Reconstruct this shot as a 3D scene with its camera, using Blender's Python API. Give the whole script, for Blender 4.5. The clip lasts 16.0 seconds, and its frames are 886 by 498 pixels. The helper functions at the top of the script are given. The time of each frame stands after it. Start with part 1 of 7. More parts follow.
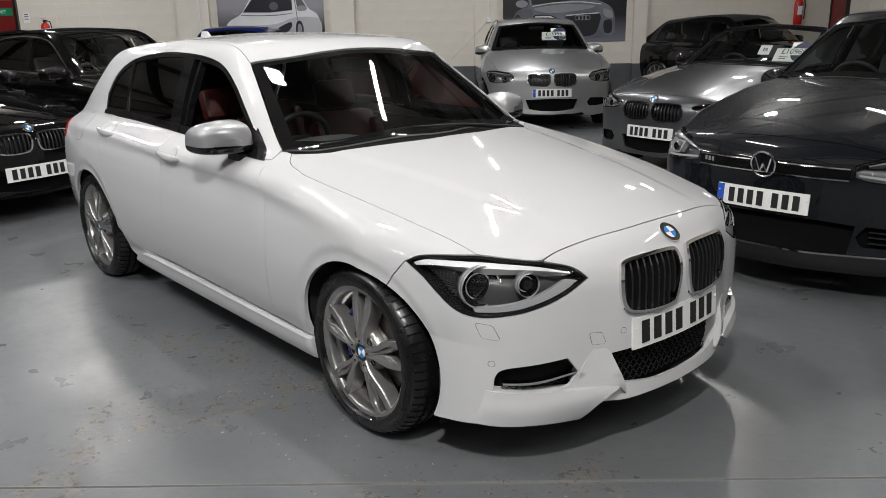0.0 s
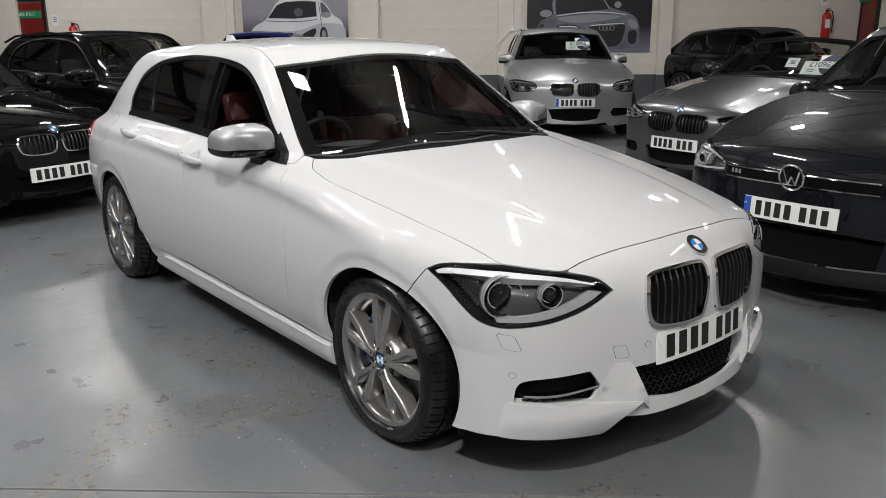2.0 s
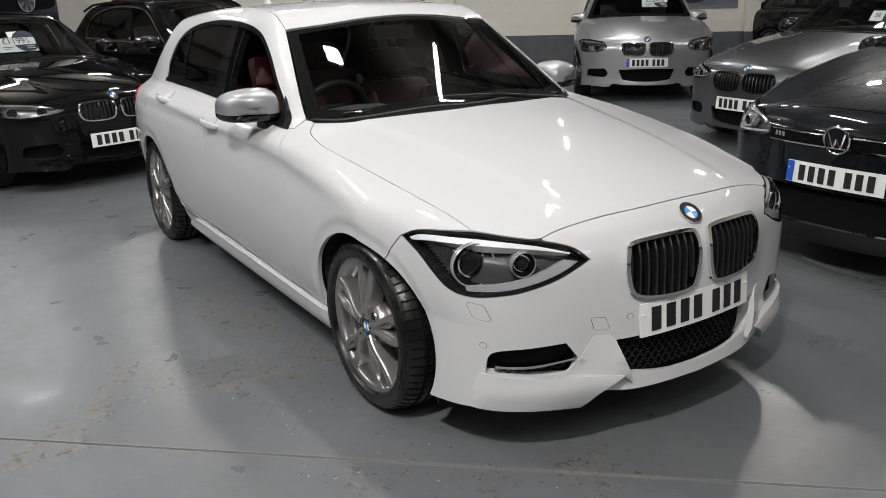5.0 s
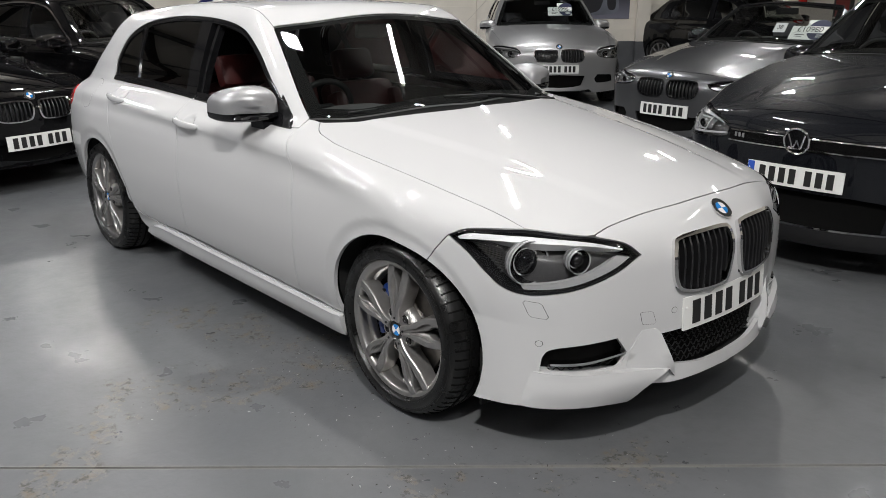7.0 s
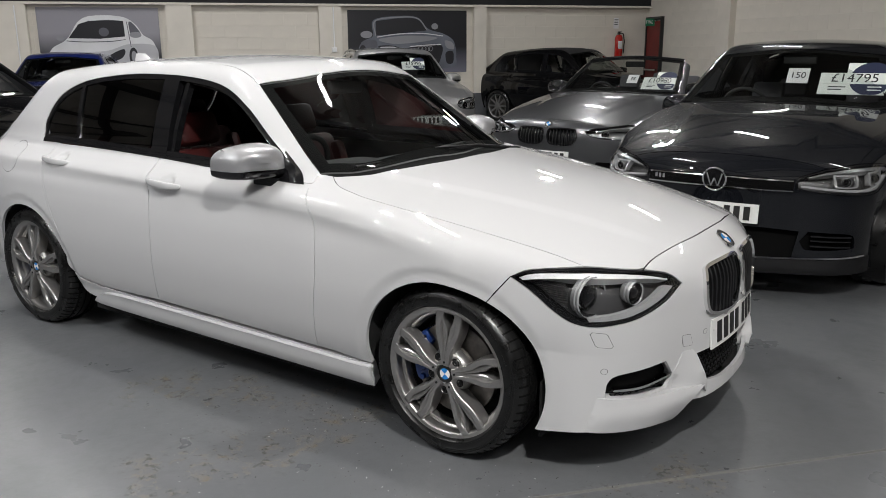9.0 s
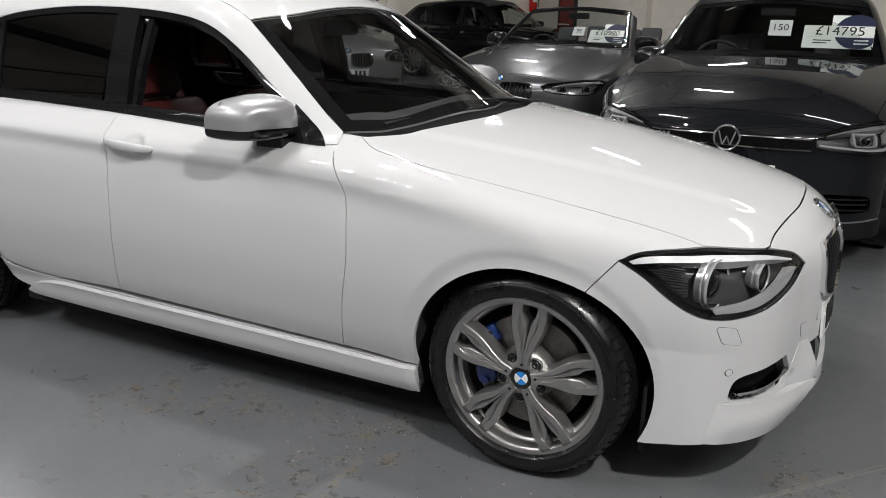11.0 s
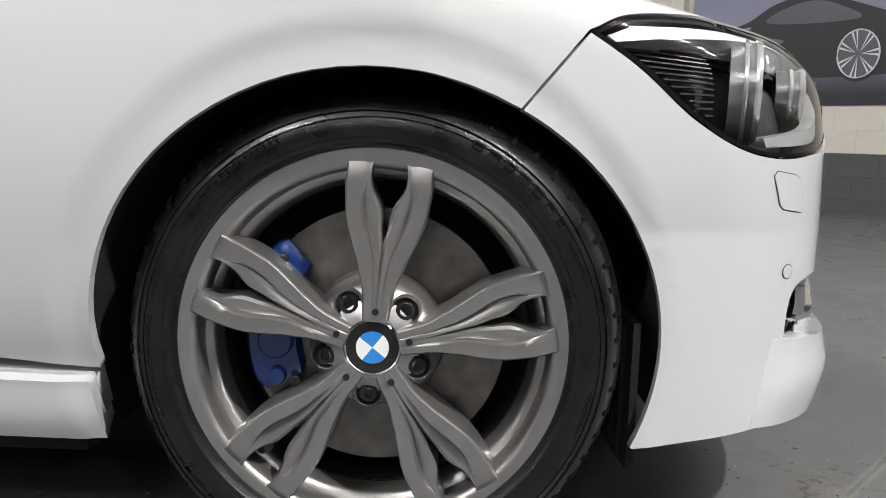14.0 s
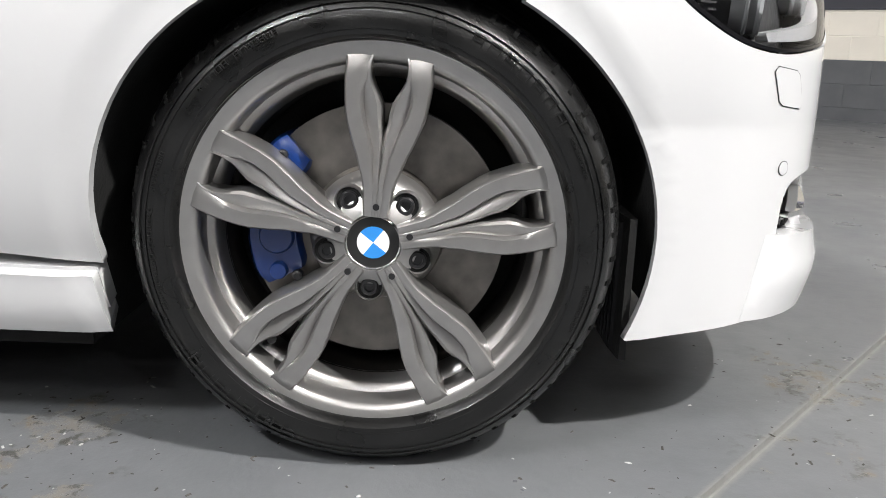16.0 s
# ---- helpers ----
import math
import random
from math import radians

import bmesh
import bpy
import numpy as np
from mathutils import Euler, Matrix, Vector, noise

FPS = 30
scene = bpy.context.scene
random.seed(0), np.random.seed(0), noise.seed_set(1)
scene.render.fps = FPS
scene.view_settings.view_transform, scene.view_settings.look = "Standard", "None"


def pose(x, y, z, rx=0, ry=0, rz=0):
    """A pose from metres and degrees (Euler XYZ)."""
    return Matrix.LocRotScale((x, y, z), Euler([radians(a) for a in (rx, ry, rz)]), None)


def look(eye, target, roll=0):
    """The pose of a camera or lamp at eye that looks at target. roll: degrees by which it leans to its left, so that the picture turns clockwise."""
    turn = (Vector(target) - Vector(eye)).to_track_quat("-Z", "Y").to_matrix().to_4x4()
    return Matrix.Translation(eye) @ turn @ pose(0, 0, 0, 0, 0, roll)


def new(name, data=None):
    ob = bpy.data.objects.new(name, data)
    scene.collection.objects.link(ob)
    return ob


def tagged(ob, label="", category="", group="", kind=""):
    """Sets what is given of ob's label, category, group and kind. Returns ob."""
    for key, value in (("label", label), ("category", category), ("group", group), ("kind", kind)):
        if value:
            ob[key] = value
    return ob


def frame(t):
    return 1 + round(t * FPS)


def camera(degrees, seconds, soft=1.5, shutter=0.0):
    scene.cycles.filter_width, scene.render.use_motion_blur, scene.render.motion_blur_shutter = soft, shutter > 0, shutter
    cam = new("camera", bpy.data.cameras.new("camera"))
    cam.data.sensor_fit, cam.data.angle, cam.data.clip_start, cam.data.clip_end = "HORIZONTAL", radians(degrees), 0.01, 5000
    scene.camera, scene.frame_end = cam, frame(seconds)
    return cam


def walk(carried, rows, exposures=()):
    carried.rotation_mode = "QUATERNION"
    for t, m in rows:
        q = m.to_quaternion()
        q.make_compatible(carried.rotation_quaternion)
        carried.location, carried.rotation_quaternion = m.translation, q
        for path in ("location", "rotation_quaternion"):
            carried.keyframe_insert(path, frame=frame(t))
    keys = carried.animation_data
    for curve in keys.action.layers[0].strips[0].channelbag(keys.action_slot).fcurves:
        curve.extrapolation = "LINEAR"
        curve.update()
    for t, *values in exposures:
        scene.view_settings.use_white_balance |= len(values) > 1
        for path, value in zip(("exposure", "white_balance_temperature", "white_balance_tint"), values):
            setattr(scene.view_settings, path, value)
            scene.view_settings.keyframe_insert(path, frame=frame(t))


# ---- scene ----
cam = camera(57.5, 16.0, soft=0.8)
PATH = [
    (0, (2.269, -2.402, 1.478), (0.819, -1.138, 0.931), -1.1),
    (0.5, (2.283, -2.364, 1.475), (0.818, -1.113, 0.939), -1.3),
    (1, (2.264, -2.365, 1.47), (0.787, -1.121, 0.947), -1.1),
    (1.5, (2.243, -2.383, 1.473), (0.76, -1.148, 0.949), -0.6),
    (2, (2.232, -2.386, 1.467), (0.748, -1.153, 0.94), -0.3),
    (2.5, (2.235, -2.381, 1.466), (0.755, -1.147, 0.931), -0.3),
    (3, (2.219, -2.384, 1.462), (0.747, -1.145, 0.915), -0.3),
    (5.5, (2.437, -2.011, 1.449), (0.822, -1.003, 0.836), -1.8),
    (6, (2.379, -2.057, 1.437), (0.765, -1.043, 0.829), -1.7),
    (6.5, (2.254, -2.277, 1.438), (0.731, -1.132, 0.831), -1.1),
    (7, (2.065, -2.453, 1.429), (0.642, -1.181, 0.831), -0.2),
    (7.5, (1.817, -2.553, 1.428), (0.499, -1.164, 0.851), -0.3),
    (8, (1.634, -2.763, 1.437), (0.429, -1.26, 0.899), 0.0),
    (8.5, (1.56, -3.015, 1.45), (0.437, -1.436, 0.956), -0.3),
    (9, (1.547, -3.062, 1.446), (0.44, -1.467, 0.966), -0.3),
    (11.5, (0.512, -2.725, 1.323), (-0.181, -0.951, 0.713), -0.1),
    (12, (0.304, -2.513, 1.263), (-0.121, -0.658, 0.649), -3.6),
    (12.5, (0.153, -2.267, 1.166), (-0.08, -0.365, 0.595), -3.3),
    (13, (0.09, -1.958, 1.027), (-0.029, -0.036, 0.486), -1.8),
    (13.5, (0.086, -1.789, 0.781), (0.069, 0.157, 0.322), 0.6),
    (14, (0.103, -1.829, 0.575), (0.078, 0.153, 0.311), 1.8),
    (14.5, (0.093, -1.85, 0.576), (0.085, 0.122, 0.242), 2.4),
    (15, (0.092, -1.846, 0.571), (0.087, 0.114, 0.17), 2.3),
    (15.5, (0.085, -1.847, 0.55), (0.097, 0.108, 0.126), 2.2),
    (16, (0.088, -1.84, 0.558), (0.101, 0.101, 0.076), 2.0),
]
walk(cam, [(t, look(eye, target, roll)) for t, eye, target, roll in PATH], [(0, -0.10), (9, -0.08), (12.0, -0.08), (12.5, -0.14), (13.0, -0.2), (13.5, -0.12), (14.0, 0.55), (14.5, 0.90), (16, 1.08)])
# ---------------------------------------------------------------- room axes
ROOM = radians(48.2)
UX, UY = math.cos(ROOM), math.sin(ROOM)


def uv(u, v, z=0.0):
    """A place from the room's own axes: u along the back wall, v towards it."""
    return Vector((u * UX - v * UY, u * UY + v * UX, z))


def room_pose(u, v, z=0.0, turn=0.0):
    p = uv(u, v, z)
    return pose(p.x, p.y, p.z, 0, 0, 48.2 + turn)


# ---------------------------------------------------------------- light
world = bpy.data.worlds.new("world")
scene.world = world
world.use_nodes = True
world.node_tree.nodes["Background"].inputs[0].default_value = (0.55, 0.6, 0.7, 1)
world.node_tree.nodes["Background"].inputs[1].default_value = 0.02


# ---------------------------------------------------------------- materials
def mat(name, color, rough=0.5, metal=0.0, coat=0.0, noise_amount=0.0, noise_scale=30.0, bump=0.0, bump_scale=200.0, rough_var=0.0, emit=None, spec=0.5):
    m = bpy.data.materials.new(name)
    m.use_nodes = True
    nt = m.node_tree
    b = nt.nodes["Principled BSDF"]
    b.inputs["Base Color"].default_value = (*color, 1)
    b.inputs["Roughness"].default_value = rough
    b.inputs["Metallic"].default_value = metal
    b.inputs["Coat Weight"].default_value = coat
    b.inputs["Coat Roughness"].default_value = 0.03
    b.inputs["Specular IOR Level"].default_value = spec
    tc = nt.nodes.new("ShaderNodeTexCoord")
    if noise_amount:
        n = nt.nodes.new("ShaderNodeTexNoise")
        n.inputs["Scale"].default_value = noise_scale
        n.inputs["Detail"].default_value = 6
        r = nt.nodes.new("ShaderNodeMapRange")
        r.inputs[1].default_value, r.inputs[2].default_value = 0.3, 0.7
        r.inputs[3].default_value, r.inputs[4].default_value = 1 - noise_amount, 1 + noise_amount
        x = nt.nodes.new("ShaderNodeVectorMath")
        x.operation = "SCALE"
        x.inputs[0].default_value = color
        nt.links.new(tc.outputs["Object"], n.inputs["Vector"])
        nt.links.new(n.outputs["Fac"], r.inputs[0])
        nt.links.new(r.outputs[0], x.inputs["Scale"])
        nt.links.new(x.outputs[0], b.inputs["Base Color"])
        if rough_var:
            q = nt.nodes.new("ShaderNodeMapRange")
            q.inputs[1].default_value, q.inputs[2].default_value = 0.3, 0.7
            q.inputs[3].default_value, q.inputs[4].default_value = rough - rough_var, rough + rough_var
            nt.links.new(n.outputs["Fac"], q.inputs[0])
            nt.links.new(q.outputs[0], b.inputs["Roughness"])
    if bump:
        n2 = nt.nodes.new("ShaderNodeTexNoise")
        n2.inputs["Scale"].default_value = bump_scale
        n2.inputs["Detail"].default_value = 4
        bp = nt.nodes.new("ShaderNodeBump")
        bp.inputs["Strength"].default_value = bump
        bp.inputs["Distance"].default_value = 0.002
        nt.links.new(tc.outputs["Object"], n2.inputs["Vector"])
        nt.links.new(n2.outputs["Fac"], bp.inputs["Height"])
        nt.links.new(bp.outputs[0], b.inputs["Normal"])
    if emit:
        b.inputs["Emission Color"].default_value = (*emit[:3], 1)
        b.inputs["Emission Strength"].default_value = emit[3]
    return m


def glass(name, tint, gloss=1.0, ior=1.5):
    m = bpy.data.materials.new(name)
    m.use_nodes = True
    nt = m.node_tree
    nt.nodes.clear()
    out = nt.nodes.new("ShaderNodeOutputMaterial")
    mix = nt.nodes.new("ShaderNodeMixShader")
    t = nt.nodes.new("ShaderNodeBsdfTransparent")
    g = nt.nodes.new("ShaderNodeBsdfGlossy")
    fr = nt.nodes.new("ShaderNodeFresnel")
    fr.inputs[0].default_value = ior
    t.inputs[0].default_value = (*tint, 1)
    g.inputs[0].default_value = (gloss, gloss, gloss, 1)
    g.inputs["Roughness"].default_value = 0.01
    nt.links.new(fr.outputs[0], mix.inputs[0])
    nt.links.new(t.outputs[0], mix.inputs[1])
    nt.links.new(g.outputs[0], mix.inputs[2])
    nt.links.new(mix.outputs[0], out.inputs[0])
    return m


def paint(name, color, metal=0.0, flake=0.0, rough=0.35, spec=0.5):
    m = mat(name, color, rough, metal, coat=1.0, spec=spec)
    m.node_tree.nodes["Principled BSDF"].inputs["Coat IOR"].default_value = 1.48
    if flake:
        nt = m.node_tree
        b = nt.nodes["Principled BSDF"]
        tc = nt.nodes.new("ShaderNodeTexCoord")
        n = nt.nodes.new("ShaderNodeTexVoronoi")
        n.inputs["Scale"].default_value = 900
        bp = nt.nodes.new("ShaderNodeBump")
        bp.inputs["Strength"].default_value = flake
        bp.inputs["Distance"].default_value = 0.0005
        nt.links.new(tc.outputs["Object"], n.inputs["Vector"])
        nt.links.new(n.outputs["Distance"], bp.inputs["Height"])
        nt.links.new(bp.outputs[0], b.inputs["Normal"])
    return m


WHITE = paint("white_paint", (0.55, 0.55, 0.556), spec=0.0)
SILVER = paint("silver_paint", (0.46, 0.46, 0.46), 0.75, 0.1)
GREY = paint("grey_paint", (0.088, 0.09, 0.095), 0.7, 0.1)
CARBON = paint("carbon_paint", (0.0062, 0.007, 0.0092), 0.0, 0.0, 0.42, spec=0.03)
BLACKP = paint("black_paint", (0.004, 0.004, 0.0045), spec=0.0)
BLUEP = paint("blue_paint", (0.006, 0.012, 0.08), 0.0, spec=0.1)
MIRRORCAP = paint("satin_silver", (0.33, 0.33, 0.34), 0.45, 0.03, 0.42)
GLOSSBLACK = mat("gloss_black", (0.008, 0.008, 0.009), 0.08)
PLASTIC = mat("black_plastic", (0.010, 0.010, 0.011), 0.55, spec=0.25, bump=0.2, bump_scale=400)
SEAL = mat("rubber_seal", (0.012, 0.012, 0.012), 0.5)
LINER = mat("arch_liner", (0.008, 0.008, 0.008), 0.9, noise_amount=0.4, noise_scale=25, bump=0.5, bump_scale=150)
RUBBER = mat("tyre_rubber", (0.005, 0.005, 0.005), 0.32, coat=0.16, spec=0.4, noise_amount=0.3, noise_scale=18, bump=0.25, bump_scale=260, rough_var=0.1)
TYRELETTER = mat("tyre_lettering", (0.012, 0.012, 0.012), 0.35, spec=0.35)
ALLOY = mat("grey_alloy", (0.375, 0.366, 0.358), 0.33, 0.85, coat=0.05, noise_amount=0.05, noise_scale=40, bump=0.05, bump_scale=900)
CHROME = mat("chrome", (0.8, 0.8, 0.8), 0.08, 1.0)
DUSTSHADE = mat("brake_dust_and_shade", (0.022, 0.02, 0.018), 0.6, 0.2, noise_amount=0.4, noise_scale=25)
STEEL = mat("brake_disc_steel", (0.21, 0.195, 0.18), 0.45, 0.8, noise_amount=0.3, noise_scale=30, rough_var=0.1)
CALIPER = mat("blue_caliper", (0.004, 0.028, 0.15), 0.3, coat=0.6)
GLASSCLEAR = glass("windscreen_glass", (0.66, 0.69, 0.68), ior=1.42)
GLASSTINT = glass("privacy_glass", (0.05, 0.05, 0.05), ior=2.0)
GLASSDARK = glass("side_glass", (0.80, 0.83, 0.82))
LENSGLASS = glass("lamp_lens", (0.92, 0.92, 0.92), ior=1.4)
LAMPGREY = mat("lamp_housing", (0.05, 0.05, 0.052), 0.35, bump=0.6, bump_scale=90)
LAMPRING = mat("lamp_ring", (0.60, 0.61, 0.62), 0.15, 0.6, coat=0.8)
LAMPDULL = mat("lamp_reflector", (0.34, 0.345, 0.35), 0.2, 0.6)
GRILLEBLACK = mat("matt_grille_black", (0.004, 0.004, 0.004), 0.9, spec=0.1)
LAMPBAND = mat("lamp_grey_band", (0.42, 0.42, 0.43), 0.25, 0.2)
LAMPDARK = mat("lamp_inner_dark", (0.012, 0.012, 0.013), 0.3)
LAMPWHITE = mat("lamp_light_guide", (0.66, 0.67, 0.68), 0.2)
PLATEW = mat("plate_white", (0.78, 0.78, 0.76), 0.35)
PLATEY = mat("plate_band_blue", (0.02, 0.08, 0.45), 0.4)
INK = mat("black_ink", (0.01, 0.01, 0.01), 0.5)
BADGEBLUE = mat("badge_blue", (0.02, 0.22, 0.62), 0.2, coat=0.8)
BADGEWHITE = mat("badge_white", (0.8, 0.8, 0.8), 0.2, coat=0.8)
REDLEATHER = mat("red_leather", (0.045, 0.004, 0.0036), 0.5, noise_amount=0.15, noise_scale=20, bump=0.3, bump_scale=120)
DASH = mat("dashboard_vinyl", (0.008, 0.0085, 0.0085), 0.6, bump=0.3, bump_scale=300)
PAPER = mat("price_card", (0.75, 0.78, 0.74), 0.5)
PAPERBLUE = mat("price_card_blue", (0.012, 0.018, 0.055), 0.5)
TAIL = mat("tail_lamp_red", (0.4, 0.008, 0.008), 0.15, coat=1.0)


# ---------------------------------------------------------------- mesh helpers
def mesh_from(name, verts, faces, material, smooth=True, normals=None):
    me = bpy.data.meshes.new(name)
    me.from_pydata([tuple(float(c) for c in p) for p in verts], [], [tuple(int(i) for i in f) for f in faces])
    me.materials.append(material)
    if smooth:
        me.polygons.foreach_set("use_smooth", [True] * len(me.polygons))
    me.update()
    if normals is not None:
        full = np.zeros((len(verts), 3))
        full[: len(normals)] = normals
        me.normals_split_custom_set_from_vertices([tuple(n) for n in full])
    return me


def part_mesh(name, me, parent, label=""):
    ob = new(name, me)
    ob.parent = parent
    return tagged(ob, label)


def part(name, bm, material, parent, label="", smooth=False):
    me = bpy.data.meshes.new(name)
    bmesh.ops.recalc_face_normals(bm, faces=bm.faces)
    bm.to_mesh(me)
    bm.free()
    me.materials.append(material)
    if smooth:
        me.polygons.foreach_set("use_smooth", [True] * len(me.polygons))
        me.set_sharp_from_angle(angle=radians(38))
    return part_mesh(name, me, parent, label)


def box(bm, c, s, m=None, bevel=0.0):
    r = bmesh.ops.create_cube(bm, size=1.0, matrix=Matrix.Translation(c) @ Matrix.Diagonal((*s, 1)))
    vs = r["verts"]
    if bevel:
        es = list({e for v in vs for e in v.link_edges})
        r2 = bmesh.ops.bevel(bm, geom=es, offset=bevel, segments=2, affect="EDGES", profile=0.5)
        vs = list({v for f in r2["faces"] for v in f.verts} | {v for v in vs if v.is_valid})
    if m is not None:
        bmesh.ops.transform(bm, matrix=m, verts=vs)
    return vs


def boxes(*items, bevel=0.0):
    bm = bmesh.new()
    for c, s in items:
        box(bm, c, s, bevel=bevel)
    return bm


def lathe(profile, axis="y", n=48, close=False):
    """A turned shape from (radius, height) pairs, about the y axis (height goes to -y) or z."""
    bm = bmesh.new()
    rings = []
    for k in range(n):
        a = 2 * math.pi * k / n
        ring = []
        for r, h in profile:
            p = (r * math.cos(a), -h, r * math.sin(a)) if axis == "y" else (r * math.cos(a), r * math.sin(a), h)
            ring.append(bm.verts.new(p))
        rings.append(ring)
    m = len(profile)
    for k in range(n):
        a, b = rings[k], rings[(k + 1) % n]
        for i in range(m - 1 + (1 if close else 0)):
            j = (i + 1) % m
            try:
                bm.faces.new((a[i], a[j], b[j], b[i]))
            except ValueError:
                pass
    bmesh.ops.remove_doubles(bm, verts=bm.verts, dist=1e-5)
    return bm


def tube(points, r, n=8, caps=True):
    """A round bar along points."""
    bm = bmesh.new()
    pts = [Vector(p) for p in points]
    rings = []
    for i, p in enumerate(pts):
        d = (pts[min(i + 1, len(pts) - 1)] - pts[max(i - 1, 0)]).normalized()
        q = d.to_track_quat("Z", "Y")
        rad = r[i] if isinstance(r, (list, tuple)) else r
        rings.append([bm.verts.new(p + q @ Vector((rad * math.cos(2 * math.pi * k / n), rad * math.sin(2 * math.pi * k / n), 0))) for k in range(n)])
    for a, b in zip(rings, rings[1:]):
        for k in range(n):
            bm.faces.new((a[k], a[(k + 1) % n], b[(k + 1) % n], b[k]))
    if caps:
        bm.faces.new(rings[0][::-1])
        bm.faces.new(rings[-1])
    return bm


def loft(rings, close_ring=True, caps=True):
    bm = bmesh.new()
    vs = [[bm.verts.new(p) for p in ring] for ring in rings]
    n = len(vs[0])
    for a, b in zip(vs, vs[1:]):
        for k in range(n if close_ring else n - 1):
            bm.faces.new((a[k], a[(k + 1) % n], b[(k + 1) % n], b[k]))
    if caps and close_ring:
        bm.faces.new(vs[0][::-1])
        bm.faces.new(vs[-1])
    return bm


def text_mesh(body, size, depth=0.0):
    cu = bpy.data.curves.new("text", "FONT")
    cu.body, cu.size, cu.extrude = body, size, depth
    cu.align_x, cu.align_y = "CENTER", "CENTER"
    ob = bpy.data.objects.new("text", cu)
    scene.collection.objects.link(ob)
    me = bpy.data.meshes.new_from_object(ob.evaluated_get(bpy.context.evaluated_depsgraph_get()))
    bpy.data.objects.remove(ob)
    return me


# ---------------------------------------------------------------- curves in the plane
def hermite(xs, ys):
    xs, ys = np.array(xs, float), np.array(ys, float)
    if xs[0] > xs[-1]:
        xs, ys = xs[::-1], ys[::-1]
    d = np.diff(ys) / np.diff(xs)
    m = np.r_[d[0], (d[:-1] * np.diff(xs)[1:] + d[1:] * np.diff(xs)[:-1]) / (np.diff(xs)[1:] + np.diff(xs)[:-1]), d[-1]]
    m[1:-1] = np.where(d[:-1] * d[1:] <= 0, 0, m[1:-1])

    def at(x):
        x = np.clip(x, xs[0], xs[-1])
        i = np.clip(np.searchsorted(xs, x) - 1, 0, len(xs) - 2)
        h = xs[i + 1] - xs[i]
        t = (x - xs[i]) / h
        return (2 * t**3 - 3 * t**2 + 1) * ys[i] + (t**3 - 2 * t**2 + t) * h * m[i] + (3 * t**2 - 2 * t**3) * ys[i + 1] + (t**3 - t**2) * h * m[i + 1]

    return at


def spl(*pts, n=10):
    """A smooth open curve through points of the plane."""
    p = np.array(pts, float)
    if len(p) == 2:
        return p
    e = np.vstack([2 * p[0] - p[1], p, 2 * p[-1] - p[-2]])
    out = []
    for i in range(1, len(e) - 2):
        t = np.linspace(0, 1, n, endpoint=False)[:, None]
        a, b, c, d = e[i - 1], e[i], e[i + 1], e[i + 2]
        out.append(0.5 * (2 * b + (c - a) * t + (2 * a - 5 * b + 4 * c - d) * t**2 + (3 * b - a - 3 * c + d) * t**3))
    return np.vstack([*out, p[-1:]])


def closed(*pieces):
    """A closed outline from open curves, end to end."""
    out = [np.array(pieces[0], float)]
    for q in pieces[1:]:
        out.append(np.array(q, float))
    p = np.vstack(out)
    keep = np.r_[True, np.linalg.norm(np.diff(p, axis=0), axis=1) > 1e-5]
    p = p[keep]
    if np.linalg.norm(p[0] - p[-1]) < 1e-5:
        p = p[:-1]
    return p


def ring(*pts, n=10):
    """A smooth closed outline."""
    p = np.array(pts, float)
    e = np.vstack([p[-1:], p, p[:2]])
    out = []
    for i in range(1, len(e) - 2):
        t = np.linspace(0, 1, n, endpoint=False)[:, None]
        a, b, c, d = e[i - 1], e[i], e[i + 1], e[i + 2]
        out.append(0.5 * (2 * b + (c - a) * t + (2 * a - 5 * b + 4 * c - d) * t**2 + (3 * b - a - 3 * c + d) * t**3))
    return np.vstack(out)


def area(p):
    x, y = p[:, 0], p[:, 1]
    return 0.5 * np.sum(x * np.roll(y, -1) - np.roll(x, -1) * y)


def resample(p, h):
    """Even steps along a closed outline, corners kept."""
    out = []
    for a, b in zip(p, np.roll(p, -1, axis=0)):
        n = max(1, int(math.ceil(np.linalg.norm(b - a) / h)))
        out.append(a + (b - a) * np.linspace(0, 1, n, endpoint=False)[:, None])
    return np.vstack(out)


def inset(p, g):
    """An outline moved inwards by g (outwards: minus)."""
    if area(p) < 0:
        p = p[::-1]
    a = p - np.roll(p, 1, axis=0)
    b = np.roll(p, -1, axis=0) - p
    na = np.stack([-a[:, 1], a[:, 0]], 1) / (np.linalg.norm(a, axis=1)[:, None] + 1e-9)
    nb = np.stack([-b[:, 1], b[:, 0]], 1) / (np.linalg.norm(b, axis=1)[:, None] + 1e-9)
    n = na + nb
    n /= np.maximum(np.linalg.norm(n, axis=1)[:, None] ** 2, 0.5) / 2 + 1e-9
    return p + n * g


def inside(p, q):
    """Which of the points q lie in the outline p."""
    x, y = q[:, 0][:, None], q[:, 1][:, None]
    x0, y0 = p[:, 0], p[:, 1]
    x1, y1 = np.roll(x0, -1), np.roll(y0, -1)
    hit = ((y0 > y) != (y1 > y)) & (x < (x1 - x0) * (y - y0) / (y1 - y0 + 1e-15) + x0)
    return hit.sum(1) % 2 == 1


def far_from(p, q, d):
    ok = np.ones(len(q), bool)
    for i in range(0, len(q), 2000):
        dd = ((q[i : i + 2000, None] - p[None]) ** 2).sum(-1).min(1)
        ok[i : i + 2000] = dd > d * d
    return ok


